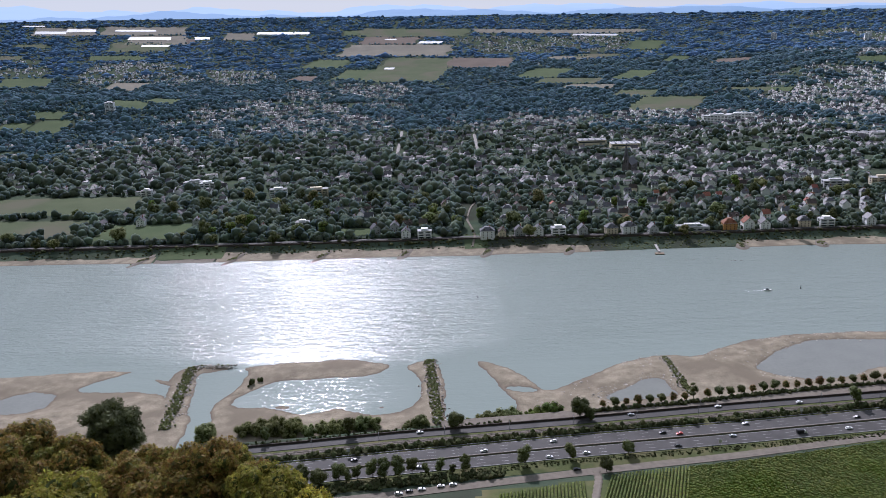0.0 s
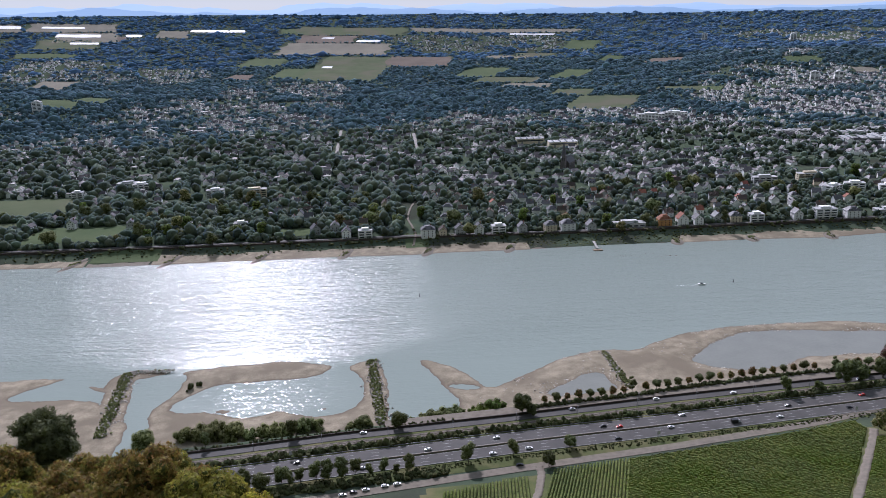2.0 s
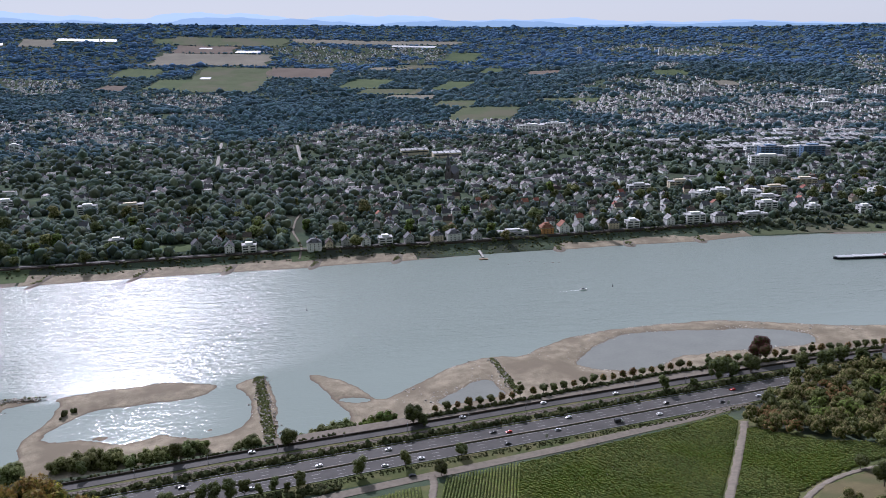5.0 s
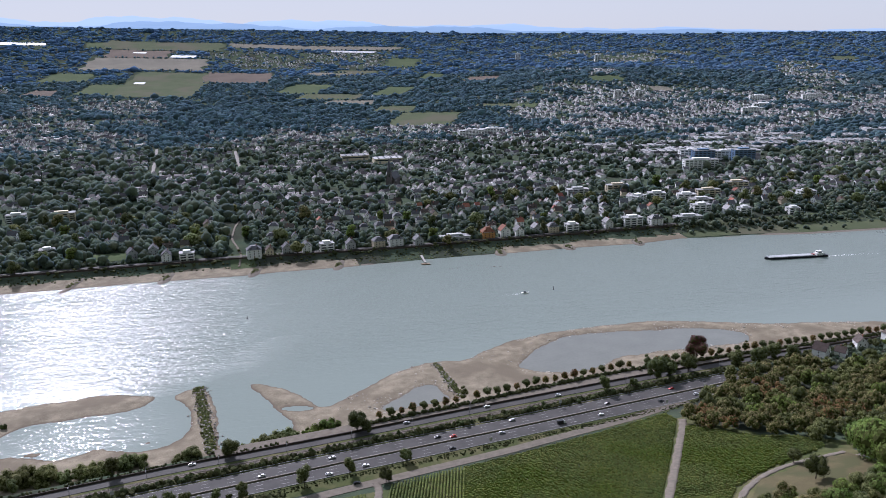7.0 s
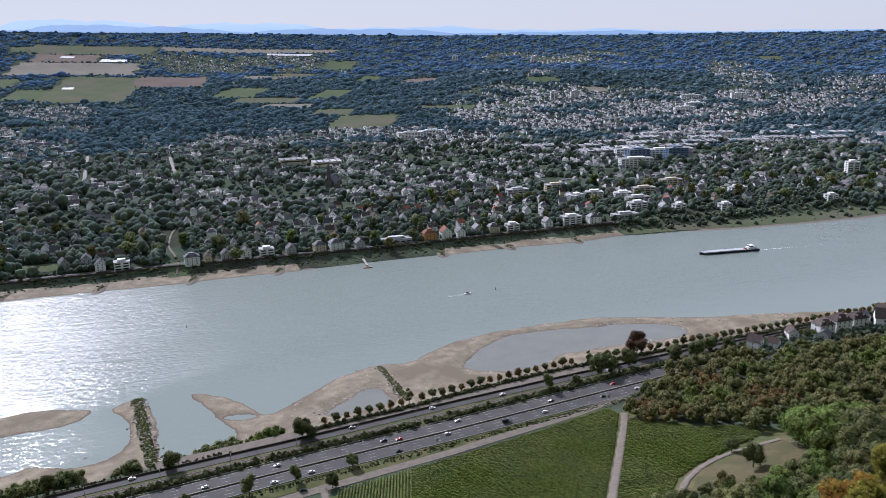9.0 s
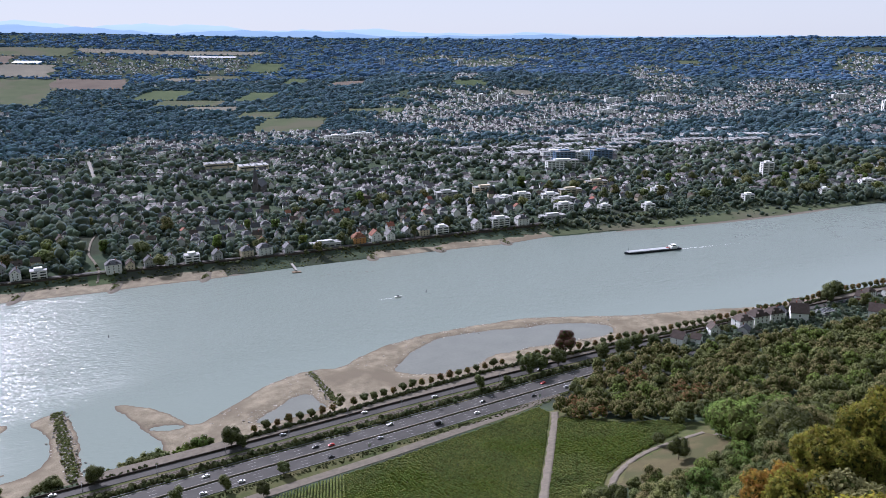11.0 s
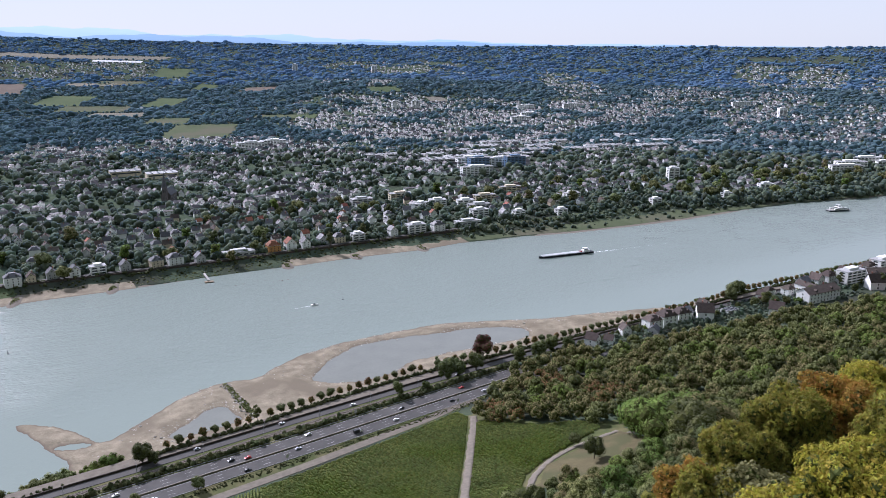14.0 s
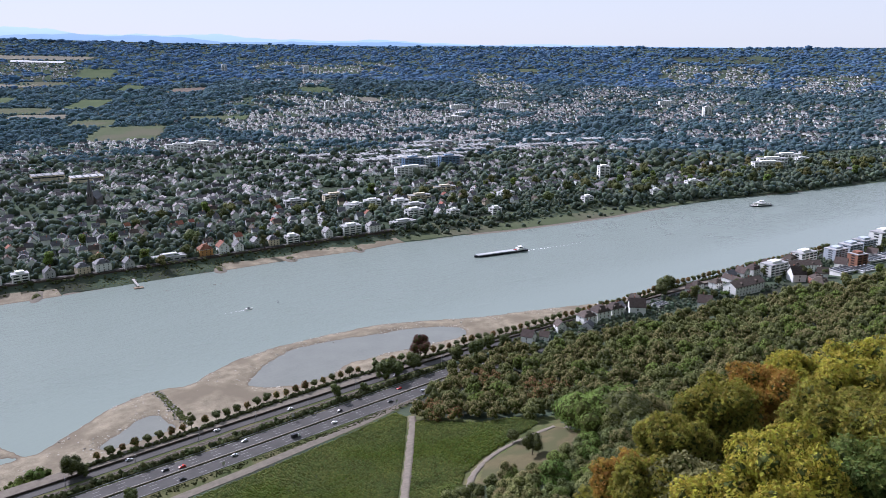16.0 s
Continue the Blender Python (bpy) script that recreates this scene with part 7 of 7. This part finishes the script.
ok = ~in_field(gx_, gy_, 3) & (clear > 10) & ~((gx_ > 24) & (gx_ < 54) & (ge < 220))
lumps("garden_trees", gt, gx_[ok], gy_[ok], height(gx_[ok], gy_[ok]), (gt.uniform(3.0, 6.4, 6400) * np.where(gx_ < 60, 1.3, 0.95))[ok], M["leaf_garden"], "dark green garden trees between the villas", "trees", (0.75, 1.25), lobes=2, smooth=True)
bs = np.random.default_rng(79)
x = bs.uniform(-620, 1500, 1500)
y = far_bank(x) + bs.uniform(13, 30, 1500)
lumps("scrub", bs, x, y, height(x, y) - 0.3, bs.uniform(0.7, 1.9, 1500), M["leaf_shrub"], "dark scrub on the river bank below the quay wall", "shrubs", (0.6, 1.0), lobes=1)
fr = np.random.default_rng(81)
x = np.concatenate([fr.uniform(-600, 620, 240), fr.uniform(600, 1350, 260)])
off = np.concatenate([fr.uniform(43.5, 49, 240), fr.uniform(20, 34, 200), fr.uniform(44, 60, 60)])
y = far_bank(x) + off
ok = ~in_field(x, y, 2) & ~((x > 24) & (x < 54))
lumps("bank_trees", fr, x[ok], y[ok], height(x[ok], y[ok]), fr.uniform(1.8, 4.4, 500)[ok], M["leaf_garden"], "round green trees in front of the riverside villas", "trees", (0.8, 1.3), lobes=3, smooth=True)
mt = np.random.default_rng(85)
x = mt.uniform(610, 1250, 330)
u = mt.uniform(size=330) ** 0.8
y = shore(x) + 9 + u * (far_bank(x) + 62 - shore(x) - 9)
lumps("bank_trees", mt, x, y, height(x, y) - 0.4, mt.gamma(3.0, 0.9, 330).clip(0.8, 6.5), M["leaf_garden"], "bushes and round trees scattered over the riverside meadow", "trees", (0.75, 1.2), lobes=2, smooth=True)
x = mt.uniform(165, 355, 420)
y = far_bank(x) + mt.uniform(2, 29, 420)
lumps("scrub", mt, x, y, height(x, y) - 0.2, mt.uniform(0.5, 1.5, 420), M["leaf_reed"], "green scrub on the grassed river bank", "shrubs", (0.5, 0.9), lobes=1)
ub = np.random.default_rng(83)
x = ub.uniform(1010, 2000, 620)
y = far_bank(x) + ub.uniform(15, 62, 620)
lumps("bank_trees", ub, x, y, height(x, y) - 0.5, ub.uniform(3.5, 7.5, 620), M["leaf_garden"], "dense green riverside wood", "trees", (0.8, 1.25), lobes=2, smooth=True)
sh = np.random.default_rng(77)
x = sh.uniform(-620, 1800, 900)
e = np.where(sh.uniform(size=900) < 0.45, sh.uniform(26, 35, 900), sh.uniform(44, 120, 900))
y = far_bank(x) + e
ok = ~in_field(x, y, 1)
lumps("shrubs", sh, x[ok], y[ok], height(x[ok], y[ok]) - 0.4, sh.uniform(1.2, 3.0, 900)[ok], M["leaf_shrub"], "garden shrubs and scrub along the far bank", "shrubs", (0.6, 1.0), lobes=3)


# ---------------------------------------------------------------- boats
def hull(L, W, H, bow=0.2, n=14):
    bm = bmesh.new()
    rings = []
    for i in range(n + 1):
        t = i / n
        x = -L / 2 + L * t
        w = W / 2 * min(1, math.sqrt(max(0.02, (1 - t) / bow)) if t > 1 - bow else 1, 0.75 + t / 0.2 * 0.25)
        lift = 0.5 * max(0, (t - 0.85) / 0.15)
        rings.append([bm.verts.new(p) for p in ((x, -w, H + lift), (x, -w * 0.9, -0.8), (x, w * 0.9, -0.8), (x, w, H + lift))])
    for a, b in zip(rings[:-1], rings[1:]):
        for k in range(4):
            bm.faces.new((a[k], b[k], b[(k + 1) % 4], a[(k + 1) % 4]))
    bm.faces.new(rings[0])
    bm.faces.new(rings[-1][::-1])
    bmesh.ops.recalc_face_normals(bm, faces=bm.faces)
    return bm


def barge():
    ob = thing("cargo_barge", "long dark cargo barge with pale hatch covers on the river", "barge")
    part("hull", hull(78, 9.6, 1.8), M["hull"], ob, "dark blue-black steel hull")
    for k in range(9):
        x = -20 + k * 6.2
        part("hatch_cover", boxes((x, -4.0, 1.8, x + 6.0, 4.0, 2.7 + 0.12 * (k % 2))), M["foil"], ob)
    wh = part("wheelhouse", boxes((-33, -3.6, 1.8, -24, 3.6, 4.4), (-31, -2.6, 4.4, -26, 2.6, 6.4), (-31.6, -3.0, 6.4, -25.4, 3.0, 6.6)), M["wall_white"], ob)
    part("window", boxes((-25.99, -2.3, 4.9, -25.9, 2.3, 6.1), (-30.6, -2.7, 4.9, -26.4, -2.61, 6.1), (-30.6, 2.61, 4.9, -26.4, 2.7, 6.1)), M["glass"], wh)
    part("mast", cone(bmesh.new(), (34, 0, 2.0), (34, 0, 8), 0.15, 0.08, 6), M["metal"], ob)
    part("mast", cone(bmesh.new(), (-28, 0, 6.5), (-28, 0, 10), 0.12, 0.06, 6), M["metal"], ob)
    for s in (-4.5, 4.5):
        part("rail", boxes((-36, s - 0.05, 2.7, 30, s + 0.05, 2.8)), M["metal"], ob)
    part("car", boxes((-23, -0.9, 1.9, -19.2, 0.9, 3.2)), M["car_red"], ob)
    ob.matrix_basis = pose(663, 776, 0.3, 0, 0, 171.5)


def ferry():
    ob = thing("car_ferry", "white car ferry with raised wheelhouse crossing the river", "ferry")
    part("hull", hull(40, 13, 1.6, 0.12), M["hull"], ob, "dark steel hull")
    part("deck", boxes((-17, -6.0, 1.65, 16, 6.0, 1.9)), M["concrete"], ob)
    for s in (-1, 1):
        y0, y1 = sorted((s * 4.4, s * 6.3))
        part("side_house", boxes((-12, y0, 1.9, 12, y1, 4.6)), M["wall_white"], ob)
        part("window", boxes((-10, s * 6.31 - 0.04, 3.0, 10, s * 6.31 + 0.04, 4.0)), M["glass"], ob)
    part("wheelhouse", boxes((-3, -2.2, 6.0, 3, 2.2, 8.6), (-4, -6.3, 5.6, 4, 6.3, 6.0), (-3.4, -2.6, 8.6, 3.4, 2.6, 8.85)), M["wall_white"], ob)
    part("window", boxes((-3.05, -1.9, 7.0, 3.05, 1.9, 8.2)), M["glass"], ob)
    for s in (-1, 1):
        part("ramp", boxes((s * 18 - 3, -4, 1.4, s * 18 + 3, 4, 1.7)), M["metal"], ob)
    ob.matrix_basis = pose(1213, 764, 0.3, 0, 0, -16)


def motorboat(x, y, turn, label):
    ob = thing("motorboat", label, "boat", "small boats")
    part("hull", hull(7.5, 2.6, 0.9, 0.45), M["wall_white"], ob)
    part("cabin", prism([(-1.5, 0.9), (-1.2, 1.9), (0.6, 1.9), (1.6, 0.9)], -0.9, 0.9), M["glass"], ob)
    ob.matrix_basis = pose(x, y, 0.2, 0, 0, turn)


def wake(x, y, turn, L, w0, w1, label):
    rr = np.random.default_rng(int(L))
    n = int(L / 1.2)
    t = np.sort(rr.uniform(0, 1, n)) ** 1.5
    o = rr.normal(0, 0.3, n) * (w0 + (w1 - w0) * t)
    c, s = math.cos(radians(turn)), math.sin(radians(turn))
    lumps("foam", rr, x + c * L * t - s * o, y + s * L * t + c * o, np.full(n, -0.12), np.interp(t, [0, 1], [0.9, 0.35]), M["foam"], label, "foam", (0.12, 0.2), lobes=1)


M["hull"] = material("dark_hull_paint", (0.02, 0.025, 0.035), (0.05, 0.05, 0.055), 0.3, 0.45)
M["foam"] = material("white_foam", (0.7, 0.72, 0.72), (0.85, 0.86, 0.86), 0.5, 0.7)
barge()
ferry()
motorboat(312, 755, -5, "small white motorboat on the river")
motorboat(1640, 690, -20, "small white motorboat far up the river")
wake(703, 769, -8.5, 150, 2.5, 9, "pale foam of the barge's wake")
wake(307, 755, 175, 30, 0.8, 2.5, "pale foam behind the motorboat")


def buoy(x, y, mat, label):
    ob = thing("buoy", label, "buoy", "buoys")
    bm = cone(bmesh.new(), (0, 0, -0.4), (0, 0, 0.6), 0.7, 0.7, 12)
    part("float", bm, M[mat], ob)
    part("spar", cone(bmesh.new(), (0, 0, 0.6), (0, 0, 3.4), 0.35, 0.12, 8), M[mat], ob)
    ob.matrix_basis = pose(x, y, 0, 0, 0, 0)


buoy(32, 770, "car_black", "dark spar buoy in the river")
buoy(345, 757, "car_black", "dark spar buoy in the river")
